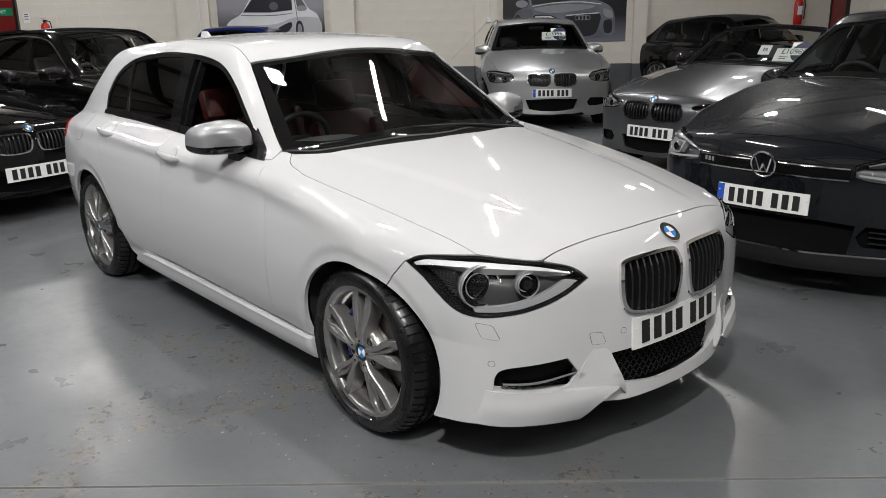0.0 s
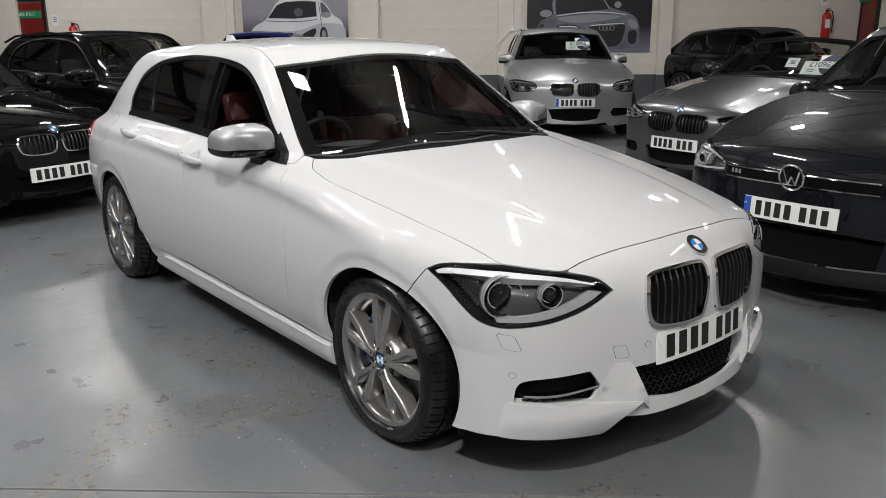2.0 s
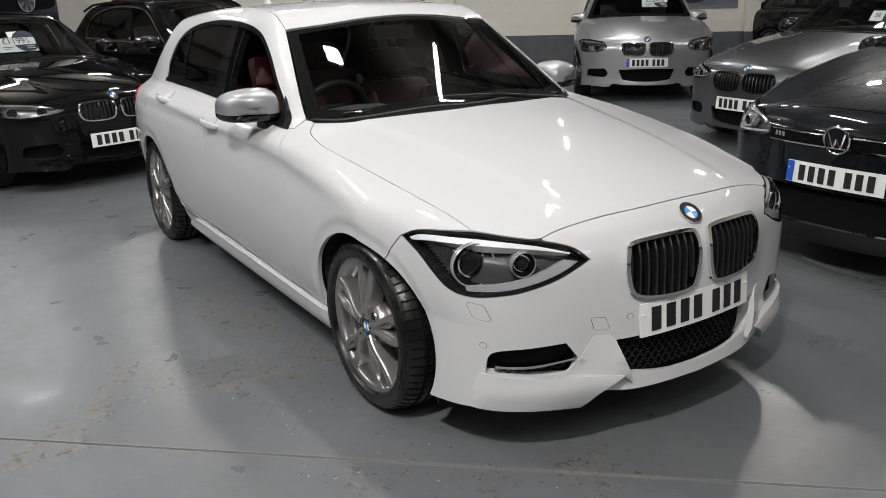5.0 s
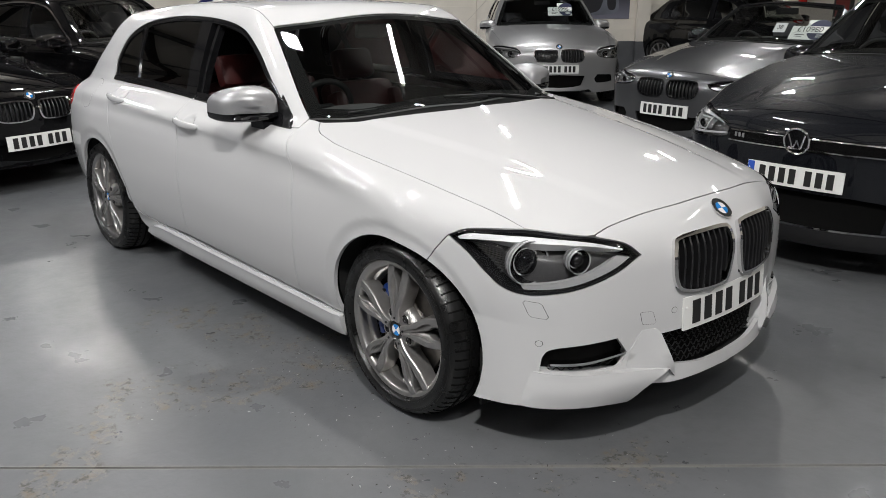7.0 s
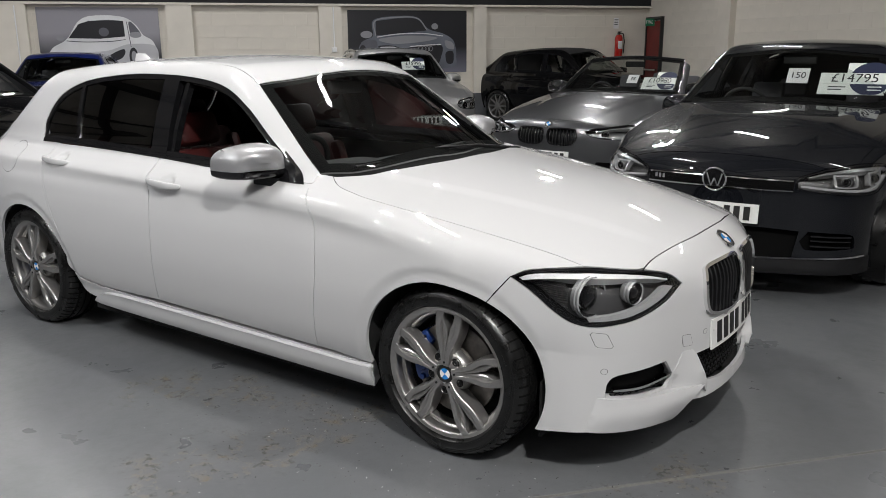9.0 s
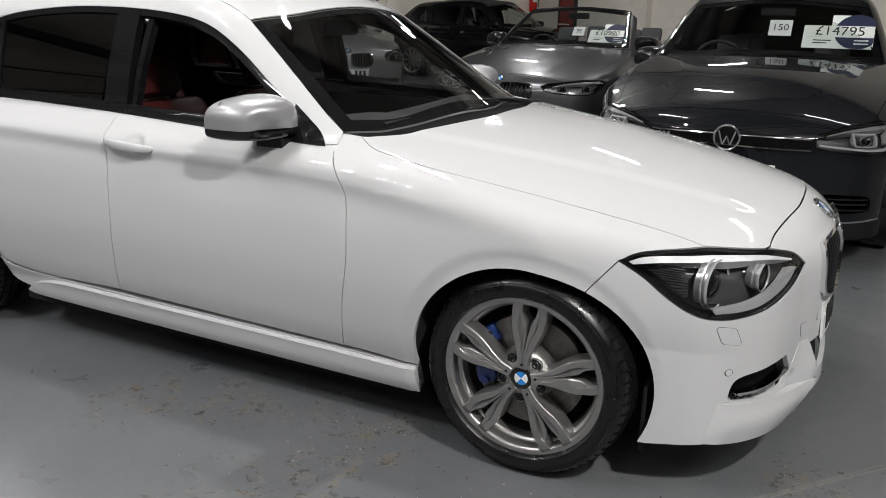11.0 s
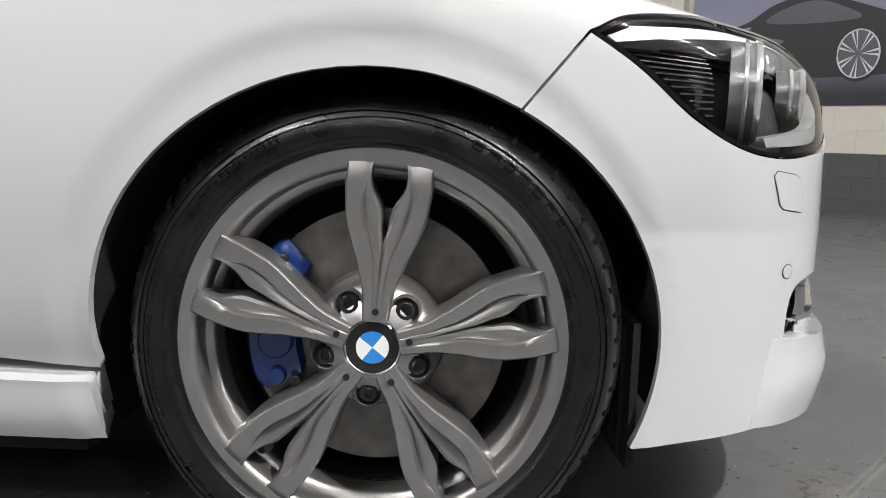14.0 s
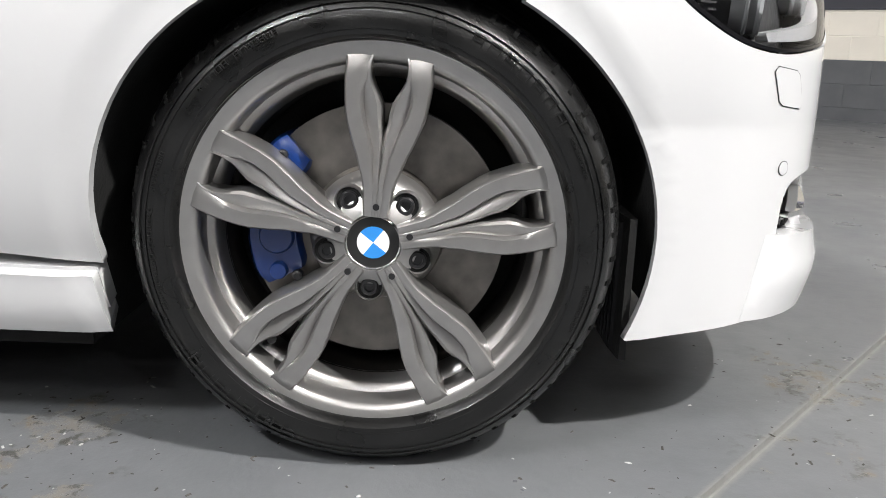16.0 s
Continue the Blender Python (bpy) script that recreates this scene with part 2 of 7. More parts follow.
def triangulate(outer, holes, h):
    from mathutils.geometry import delaunay_2d_cdt

    loops = [resample(outer, h)] + [resample(k, h) for k in holes]
    lo, hi = loops[0].min(0), loops[0].max(0)
    gx, gy = np.meshgrid(np.arange(lo[0], hi[0] + h, h), np.arange(lo[1], hi[1] + h, h * 0.87))
    gx = gx + (np.arange(gx.shape[0]) % 2)[:, None] * h / 2
    q = np.stack([gx.ravel(), gy.ravel()], 1)
    q = q[inside(loops[0], q)]
    for k in loops[1:]:
        q = q[~inside(k, q)]
    edge = np.vstack(loops)
    q = q[far_from(edge, q, 0.6 * h)] if len(q) else q
    pts = np.vstack([edge, q])
    edges, at = [], 0
    for k in loops:
        edges += [(at + i, at + (i + 1) % len(k)) for i in range(len(k))]
        at += len(k)
    vs, _, fs, _, _, _ = delaunay_2d_cdt([Vector(p) for p in pts], edges, [], 0, 1e-7)
    vs = np.array([tuple(v) for v in vs])
    fs = np.array([f for f in fs if len(f) == 3])
    mid = vs[fs].mean(1)
    ok = inside(loops[0], mid)
    for k in loops[1:]:
        ok &= ~inside(k, mid)
    fs = fs[ok]
    # boundary edges of what is left
    count = {}
    for f in fs:
        for a, b in ((f[0], f[1]), (f[1], f[2]), (f[2], f[0])):
            count.setdefault((min(a, b), max(a, b)), []).append((a, b))
    rim = [v[0] for v in count.values() if len(v) == 1]
    return vs, fs, rim


# ---------------------------------------------------------------- car bodies as one smooth surface
def smax(a, b, k):
    h = np.clip(0.5 + 0.5 * (a - b) / k, 0, 1)
    return b + (a - b) * h + k * h * (1 - h)


class Body:
    """A car's outer skin: x ahead of the front axle, y to its left, z up. skin() is below nought inside."""

    def __init__(self, half=0.878, section=None, taper=None, nose=None, lean=None, bonnet=None, crown=(0.2, 0.09), screen=(-0.478, 0.995, 0.594, 0.42), roof=None, roof_crown=0.1, tail=None, rear=-3.57, belt=0.0, k_top=0.07, axis=-0.2):
        self.sec, self.taper, self.nose, self.lean = hermite(*section), hermite(*taper), hermite(*nose), hermite(*lean)
        self.bonnet, self.crown, self.screen, self.roof, self.roof_crown = hermite(*bonnet), crown, screen, hermite(*roof), roof_crown
        self.crease = hermite((0.0, -0.25, -0.6, -1.1, -1.6, -2.4, -3.3), (0.785, 0.80, 0.833, 0.848, 0.862, 0.89, 0.91))
        self.tail, self.rear, self.half, self.k_top, self.axis = hermite(*tail), rear, half, k_top, axis

    def top(self, x, y):
        f = np.clip((x + 0.7) / 1.3, 0, 1)
        hood = self.bonnet(x) - (self.crown[1] + (self.crown[0] - self.crown[1]) * f) * y * y
        # the raised middle of the bonnet
        g = np.clip((0.46 - 0.17 * x - np.abs(y)) / 0.07 + 0.5, 0, 1)
        hood = hood + 0.006 * g * g * (3 - 2 * g) * np.clip((0.66 - x) / 0.2, 0, 1)
        x0, z0, slope, bow = self.screen
        glass = z0 - (x + bow * y * y - x0) * slope - 0.06 * y * y
        roof = self.roof(x) - self.roof_crown * y * y
        return -smax(-smax(hood, glass, 0.012), -roof, 0.05)

    def skin(self, p):
        x, y, z = p[:, 0], np.abs(p[:, 1]), p[:, 2]
        low = np.clip((x - 0.1) / 0.25, 0, 1)
        sec = self.sec(z)
        sec = sec + low * low * (3 - 2 * low) * np.where(z < 0.6, np.maximum(0.868 - sec, 0), 0)
        # the crease along the doors, with a hollow under it, and the turned-in arch edges
        d = np.clip((self.crease(x) + 0.012 - z) / 0.026, 0, 12)
        fade = np.clip((-0.12 - x) / 0.45, 0, 1) * np.clip((x + 3.25) / 0.3, 0, 1)
        sec = sec - 0.012 * (d / 2) ** 2 * np.exp(2 - d) * fade
        for cx in (0.0, -2.69):
            e = np.clip((0.408 - np.hypot(x - cx, z - 0.315)) / 0.04, 0, 1)
            sec = sec - 0.007 * e * e * (3 - 2 * e)
        # dishes behind the door handles
        for cx, cz in ((-1.475, 0.880), (-2.37, 0.915)):
            e = np.clip(1 - ((x - cx) / 0.062) ** 2 - ((z - cz) / 0.036) ** 2, 0, 1)
            sec = sec - 0.013 * e * e * (3 - 2 * e)
        side = y - (sec - self.taper(x)) * (self.half / 0.878)
        top = (z - self.top(x, y)) * 0.9
        front = (x - self.nose(y) - self.lean(z)) * 0.95
        back = (self.tail(z) + 0.35 * y**4 + self.rear - x) * 0.9
        f = smax(side, top, self.k_top)
        return smax(smax(f, front, 0.09), back, 0.1)

    def normal(self, p):
        e = 1e-3
        g = np.stack([self.skin(p + e * d) - self.skin(p - e * d) for d in np.eye(3)], 1)
        return g / (np.linalg.norm(g, axis=1)[:, None] + 1e-9)

    def lift(self, q, way):
        """Points of a plane outline put on the skin: side (x, z), top (x, y), round (degrees * 0.012, z), front (y, z)."""
        q = np.asarray(q, float)
        n = len(q)
        o, d = np.zeros((n, 3)), np.zeros((n, 3))
        if way == "side":
            o[:, 0], o[:, 2], d[:, 1] = q[:, 0], q[:, 1], -1
        elif way == "top":
            o[:, 0], o[:, 1], o[:, 2], d[:, 2] = q[:, 0], q[:, 1], 0.3, 1
        elif way == "front":
            o[:, 0], o[:, 1], o[:, 2], d[:, 0] = -0.6, q[:, 0], q[:, 1], 1
        elif way == "slant":
            s = q[:, 1] * 2**0.5
            o[:, 0], o[:, 1], o[:, 2] = q[:, 0], s / 2 - 0.45, s / 2 + 0.45
            d[:, 1], d[:, 2] = -(0.5**0.5), 0.5**0.5
        elif way == "back":
            o[:, 0], o[:, 1], o[:, 2], d[:, 0] = -2.6, q[:, 0], q[:, 1], -1
        else:
            a = np.radians(q[:, 0] / 0.012)
            o[:, 0], o[:, 2], d[:, 0], d[:, 1] = self.axis, q[:, 1], np.cos(a), -np.sin(a)
        lo, hi = np.zeros(n), np.full(n, 2.0)
        for _ in range(34):
            mid = (lo + hi) / 2
            out = self.skin(o + d * mid[:, None]) > 0
            hi = np.where(out, mid, hi)
            lo = np.where(out, lo, mid)
        return o + d * lo[:, None]

    def panel(self, outline, way, holes=(), h=0.03, gap=0.0015, depth=0.014, off=0.0, hole_gap=0.0):
        """Vertices and faces of a panel with turned-in edges; off: how far it stands proud of the skin."""
        outer = inset(resample(outline, h), gap)
        vs, fs, rim = triangulate(outer, [inset(resample(k, h), -hole_gap) for k in holes], h)
        p = self.lift(vs, way)
        nrm = self.normal(p)
        # all triangles face outwards
        a = p[fs]
        flip = (np.cross(a[:, 1] - a[:, 0], a[:, 2] - a[:, 0]) * nrm[fs[:, 0]]).sum(1) < 0
        fs[flip] = fs[flip][:, ::-1]
        rim = [(b, a) if f else (a, b) for (a, b), f in zip(rim, [bool(np.mean(flip) > 0.5)] * len(rim))]
        p = p + nrm * off
        if depth <= 0:
            return p, [tuple(f) for f in fs], nrm
        used = sorted({i for e in rim for i in e})
        top = {i: len(p) + k for k, i in enumerate(used)}
        low = {i: len(p) + len(used) + k for k, i in enumerate(used)}
        verts = np.vstack([p, p[used], p[used] - nrm[used] * depth])
        faces = [tuple(f) for f in fs] + [(top[b], top[a], low[a], low[b]) for a, b in rim]
        return verts, faces, nrm


def mirror(verts, faces):
    return np.array(verts) * (1, -1, 1), [f[::-1] for f in faces]


# ---------------------------------------------------------------- the hatchback's skin, which the other cars vary
SKIN = Body(
    section=((0.10, 0.17, 0.2, 0.265, 0.30, 0.45, 0.60, 0.75, 0.83, 0.90, 0.935, 0.96, 1.0, 1.1, 1.2, 1.3, 1.4), (0.74, 0.785, 0.80, 0.815, 0.83, 0.865, 0.878, 0.874, 0.866, 0.838, 0.79, 0.755, 0.733, 0.70, 0.66, 0.615, 0.565)),
    taper=((-3.6, -3.4, -3.1, -2.7, -2.2, 0.05, 0.17, 0.25, 0.38, 0.52, 0.58, 0.70, 0.9), (0.16, 0.10, 0.04, 0.0, 0, 0.0, 0.028, 0.052, 0.083, 0.11, 0.135, 0.22, 0.4)),
    nose=((0, 0.15, 0.26, 0.42, 0.5, 0.6, 0.73, 0.85), (0.80, 0.795, 0.777, 0.726, 0.702, 0.665, 0.59, 0.45)),
    lean=((0.1, 0.2, 0.3, 0.45, 0.55, 0.65, 0.70, 0.75, 0.8, 0.9), (-0.03, 0, -0.008, -0.008, -0.010, -0.014, -0.020, -0.040, -0.08, -0.21)),
    bonnet=((0.78, 0.70, 0.6, 0.45, 0.2, 0, -0.3, -0.6, -1), (0.725, 0.765, 0.80, 0.839, 0.892, 0.925, 0.965, 1.0, 1.03)),
    roof=((-0.9, -1.2, -1.5, -1.8, -2.2, -2.6, -3.0, -3.2, -3.6), (1.34, 1.395, 1.42, 1.426, 1.415, 1.385, 1.335, 1.30, 1.2)),
    tail=((0.2, 0.3, 0.6, 0.8, 0.88, 0.97, 1.077, 1.208, 1.287, 1.4), (0.06, 0.02, 0.03, 0.10, 0.16, 0.24, 0.42, 0.60, 0.69, 0.8)),
)


def onto(q, way, to):
    """Outline points of one projection, told in another: through the skin."""
    p = SKIN.lift(np.asarray(q, float), way)
    if to == "side":
        return p[:, [0, 2]]
    if to == "top":
        return p[:, :2]
    if to == "slant":
        return np.stack([p[:, 0], (p[:, 2] + p[:, 1]) * 0.5**0.5], 1)
    return np.stack([np.degrees(np.arctan2(-p[:, 1], p[:, 0] - SKIN.axis)) * 0.012, p[:, 2]], 1)


def both(half):
    """A right half outline, from the middle line to the middle line, closed with its mirror image."""
    half = np.asarray(half, float)
    return closed(half, (half * (-1, 1))[::-1])


def both_top(half):
    half = np.asarray(half, float)
    return closed(half, (half * (1, -1))[::-1])


def arch(cx, a0, a1, rx=0.354, rz=0.343, cz=0.315, n=26):
    t = np.radians(np.linspace(a0, a1, n))
    wide = 0.026 * np.maximum(np.cos(t), 0) ** 1.5 if cx == 0 else 0.0
    return np.stack([cx + rx * np.cos(t) + wide, cz + rz * np.sin(t)], 1)


LAMP_TOP = spl((0.727, 0.714), (0.675, 0.740), (0.55, 0.748), (0.403, 0.728))
LAMP_TIP = spl((0.403, 0.728), (0.335, 0.704), (0.298, 0.666))
LAMP_LOW = spl((0.298, 0.666), (0.363, 0.618), (0.43, 0.588), (0.49, 0.574), (0.545, 0.567), (0.59, 0.578), (0.63, 0.612), (0.68, 0.672), (0.727, 0.714))
LAMP = closed(LAMP_TOP, LAMP_TIP, LAMP_LOW)
# other cars' lamps: inner tip and lower edge
LAMP_FORMS = {
    "swept": (LAMP_TIP, LAMP_LOW),
    "wedge": (spl((0.403, 0.728), (0.35, 0.708), (0.302, 0.684), (0.296, 0.634)), spl((0.296, 0.632), (0.34, 0.618), (0.45, 0.605), (0.55, 0.602), (0.63, 0.622), (0.69, 0.672), (0.727, 0.714))),
    "round": (spl((0.403, 0.728), (0.36, 0.704), (0.336, 0.664)), spl((0.336, 0.664), (0.362, 0.624), (0.43, 0.602), (0.53, 0.598), (0.61, 0.616), (0.68, 0.670), (0.727, 0.714))),
    "band": (spl((0.403, 0.728), (0.32, 0.716), (0.268, 0.694)), spl((0.268, 0.694), (0.29, 0.656), (0.35, 0.634), (0.46, 0.622), (0.56, 0.622), (0.63, 0.640), (0.69, 0.684), (0.727, 0.714))),
}


def use_lamps(form):
    """Chooses the outline that the next car's headlights, wings and bumper are cut to."""
    global LAMP_TIP, LAMP_LOW, LAMP
    LAMP_TIP, LAMP_LOW = LAMP_FORMS[form]
    LAMP = closed(LAMP_TOP, LAMP_TIP, LAMP_LOW)


HOOD_SIDE = spl((-0.63, -0.69), (-0.555, -0.745), (-0.467, -0.765), (-0.338, -0.771), (0.091, -0.727), (0.342, -0.692), (0.46, -0.682))
HOOD_FRONT = spl((0.612, -0.533), (0.618, -0.438), (0.655, -0.184), (0.662, 0))
HOOD_REAR = spl((-0.40, 0), (-0.41, -0.2), (-0.50, -0.52), (-0.60, -0.67), (-0.63, -0.69))
DOOR_EDGE = spl((-0.665, 0.925), (-0.612, 0.86), (-0.581, 0.787), (-0.573, 0.614), (-0.60, 0.45), (-0.623, 0.283))
DOOR_REAR = spl((-1.645, 0.972), (-1.60, 0.8), (-1.595, 0.6), (-1.63, 0.305))
WIDE_KIDNEY = ring((0.213, 0.676), (0.200, 0.700), (0.13, 0.706), (0.045, 0.703), (0.020, 0.688), (0.016, 0.63), (0.028, 0.578), (0.055, 0.560), (0.13, 0.556), (0.186, 0.568), (0.208, 0.596), (0.218, 0.64), n=6)
WINDOW = closed(spl((-0.745, 0.945), (-0.968, 1.096), (-1.15, 1.215), (-1.324, 1.293), (-1.55, 1.328), (-1.85, 1.34), (-2.1, 1.332), (-2.38, 1.297), (-2.57, 1.222), (-2.648, 1.10), (-2.645, 1.003)), spl((-2.645, 1.0), (-2.336, 0.998), (-1.73, 0.982), (-0.745, 0.945)))
KIDNEY = ring((0.213, 0.672), (0.200, 0.696), (0.13, 0.703), (0.045, 0.702), (0.020, 0.686), (0.017, 0.61), (0.031, 0.535), (0.055, 0.518), (0.13, 0.518), (0.188, 0.532), (0.208, 0.562), (0.216, 0.62), n=6)
FOG = closed(spl((0.516, 0.318), (0.510, 0.372), (0.487, 0.395), (0.42, 0.402), (0.349, 0.406)), spl((0.349, 0.406), (0.322, 0.352)), spl((0.322, 0.352), (0.338, 0.312), (0.36, 0.303), (0.43, 0.305), (0.516, 0.318)))
INTAKE = both(np.vstack([[(0, 0.405)], spl((0.235, 0.392), (0.20, 0.278)), spl((0.20, 0.276), (0.1, 0.255), (0, 0.248))]))


def shut_line():
    """The joint from the lamp's outer tip down to the wheel arch."""
    top = onto(LAMP_TOP[:1], "round", "side")[0]
    low = arch(0, 61, 62)[0]
    return top + (low - top) * np.linspace(0, 1, 9)[:, None]


class Car:
    def __init__(self, name, label, place, colour, warp=None, h=0.032, group=""):
        self.thing = new(name)
        self.thing.matrix_world = place
        tagged(self.thing, label, "car", group)
        self.colour, self.h = colour, h
        w = warp or {}
        xs, zs = w.get("x"), w.get("z")
        self.mx = hermite(*xs) if xs else (lambda x: x)
        self.mz = hermite(*zs) if zs else (lambda z: z)
        self.wy = w.get("y", 1.0)

    def warp(self, v):
        v = np.asarray(v, float)
        return np.stack([self.mx(v[:, 0]), v[:, 1] * self.wy, self.mz(v[:, 2])], 1)

    def at(self, x, y, z):
        return Vector(self.warp(np.array([[x, y, z]]))[0])

    def panel(self, name, outline, way, material, holes=(), sides=(1,), label="", parent=None, **kw):
        kw.setdefault("h", self.h)
        v, f, nrm = SKIN.panel(outline, way, holes, **kw)
        obs = []
        for s in sides:
            vv, ff = (v, f) if s == 1 else mirror(v, f)
            nn = nrm if s == 1 else nrm * (1, -1, 1)
            top = np.array(vv)[: len(nn)]
            stretch = (np.array(self.warp(top + 0.001)) - np.array(self.warp(top - 0.001))) / 0.002
            nn = nn / stretch
            nn = nn / np.linalg.norm(nn, axis=1)[:, None]
            obs.append(part_mesh(name, mesh_from(name, self.warp(vv), ff, material, normals=nn), parent or self.thing, label))
        return obs

    def add(self, name, bm, material, label="", parent=None, smooth=True):
        return part(name, bm, material, parent or self.thing, label, smooth)


def wheel_simple(car, name, m, r=0.318, width=0.22, spokes=10, rim=ALLOY):
    """A tyre and an alloy rim of plain spokes; its outer face looks to -y."""
    tyre_profile = [(0.245, -width * 0.5), (0.27, -width * 0.52), (r - 0.025, -width * 0.5), (r - 0.004, -width * 0.42), (r, 0), (r - 0.004, width * 0.42), (r - 0.025, width * 0.5), (0.27, width * 0.52), (0.238, width * 0.46)]
    wheel = new("wheel")
    wheel.parent = car.thing
    wheel.matrix_local = m
    part("tyre", lathe(tyre_profile, n=40), RUBBER, wheel, smooth=True)
    bm = lathe([(0.24, width * 0.47), (0.225, width * 0.44), (0.218, width * 0.3), (0.21, -width * 0.4)], n=40)
    for k in range(spokes):
        a = 2 * math.pi * k / spokes
        vs = box(bm, (0.12, -width * 0.33, 0), (0.22, 0.03, 0.034), Matrix.Rotation(a, 4, "Y"))
    r2 = bmesh.ops.create_cone(bm, segments=20, radius1=0.06, radius2=0.055, depth=0.04, cap_ends=True, matrix=Matrix.Translation((0, -width * 0.33, 0)) @ Matrix.Rotation(radians(90), 4, "X"))
    part("rim", bm, rim, wheel, smooth=True)
    part("brake_disc", lathe([(0.0, 0.0), (0.15, 0.0), (0.15, -0.02), (0.0, -0.02)], n=24), STEEL, wheel, smooth=True)
    return wheel


def shell(car):
    """The panels that every car of this form has."""
    c, S = car.colour, (1, -1)
    lamp_top_x = onto(LAMP_TOP, "round", "top")
    over = [p for p in lamp_top_x if 0.465 < p[0] < 0.604]
    hood = both_top(np.vstack([HOOD_REAR, HOOD_SIDE[1:], over, HOOD_FRONT]))
    car.panel("bonnet", hood, "top", c, depth=0.02, h=car.h * 0.8)
    hood_z = onto(HOOD_SIDE, "top", "side")
    lamp_z = onto(LAMP_TOP, "round", "side")
    cut = np.argmin(np.abs(lamp_z[:, 0] - 0.46))
    low = closed(shut_line()[1:], arch(0, 61, 187)[1:], spl((-0.351, 0.264), (-0.5, 0.278), (-0.623, 0.283)), DOOR_EDGE[::-1], spl((-0.665, 0.925), (-0.67, 0.945)))
    hood_s = onto(HOOD_SIDE, "top", "slant")
    lamp_s = onto(LAMP_TOP[: cut + 1][::-1], "round", "slant")
    fender = closed(hood_s, lamp_s, onto(low, "side", "slant"), [hood_s[0] + (-0.03, -0.002)])
    car.panel("wing", fender, "slant", c, sides=S, depth=0.016, h=car.h * 0.7)
    door = closed(DOOR_EDGE, DOOR_REAR[::-1], spl((-1.645, 0.972), (-1.2, 0.957), (-0.70, 0.932)))
    car.panel("front_door", door, "side", c, sides=S, h=car.h * 0.75)
    sill = closed(spl((-0.362, 0.258), (-0.8, 0.266), (-1.7, 0.276), (-1.98, 0.276), (-2.12, 0.252), (-2.19, 0.212)), spl((-2.19, 0.205), (-2.05, 0.194), (-1.2, 0.182), (-0.352, 0.174)))
    car.panel("sill", sill, "side", c, sides=S, off=0.018, depth=0.05)
    skirt = closed(spl((-0.362, 0.262), (-0.8, 0.272), (-2.1, 0.294), (-2.325, 0.335)), spl((-2.325, 0.335), (-2.27, 0.235), (-2.05, 0.20)), spl((-2.05, 0.20), (-1.2, 0.20), (-0.352, 0.20)))
    car.panel("sill_skirt", skirt, "side", c, sides=S, off=0.0, depth=0.03)
    return hood_z


def screen_and_roof(car, glass_mat=GLASSCLEAR, roof_mat=None, roof=True):
    S = (1, -1)
    base = spl((-0.475, 0), (-0.485, -0.105), (-0.565, -0.5), (-0.69, -0.70))
    head = spl((-1.163, -0.560), (-1.108, -0.38), (-1.09, -0.2), (-1.086, 0))
    glass_out = both_top(np.vstack([base, head]))
    ob = car.panel("windscreen", glass_out, "top", glass_mat, depth=0.004, off=-0.002)[0]
    ob.visible_shadow = False
    inner = both_top(np.vstack([spl((-0.53, 0), (-0.54, -0.105), (-0.60, -0.46), (-0.70, -0.635)), spl((-1.115, -0.522), (-1.075, -0.36), (-1.055, -0.2), (-1.05, 0))]))
    car.panel("screen_border", glass_out, "top", GRILLEBLACK, holes=[inner], depth=0.0, off=-0.008, gap=0.004)
    cowl = both_top(np.vstack([spl((-0.402, 0), (-0.412, -0.2), (-0.502, -0.52), (-0.60, -0.672)), spl((-0.69, -0.70), (-0.565, -0.5), (-0.485, -0.105), (-0.475, 0))]))
    car.panel("cowl", cowl, "top", GRILLEBLACK, off=-0.012, depth=0.01)
    if not roof:
        return
    top = both_top(np.vstack([spl((-1.086, 0), (-1.09, -0.2), (-1.108, -0.38), (-1.163, -0.560)), spl((-1.163, -0.560), (-1.5, -0.53), (-2.2, -0.515), (-2.6, -0.505), (-2.80, -0.495)), spl((-2.80, -0.495), (-2.87, -0.25), (-2.89, 0))]))
    car.panel("roof", top, "top", roof_mat or car.colour, gap=0.001)
    car.panel("head_lining", top, "top", DASH, gap=0.01, off=-0.035, depth=0.0, h=0.08)



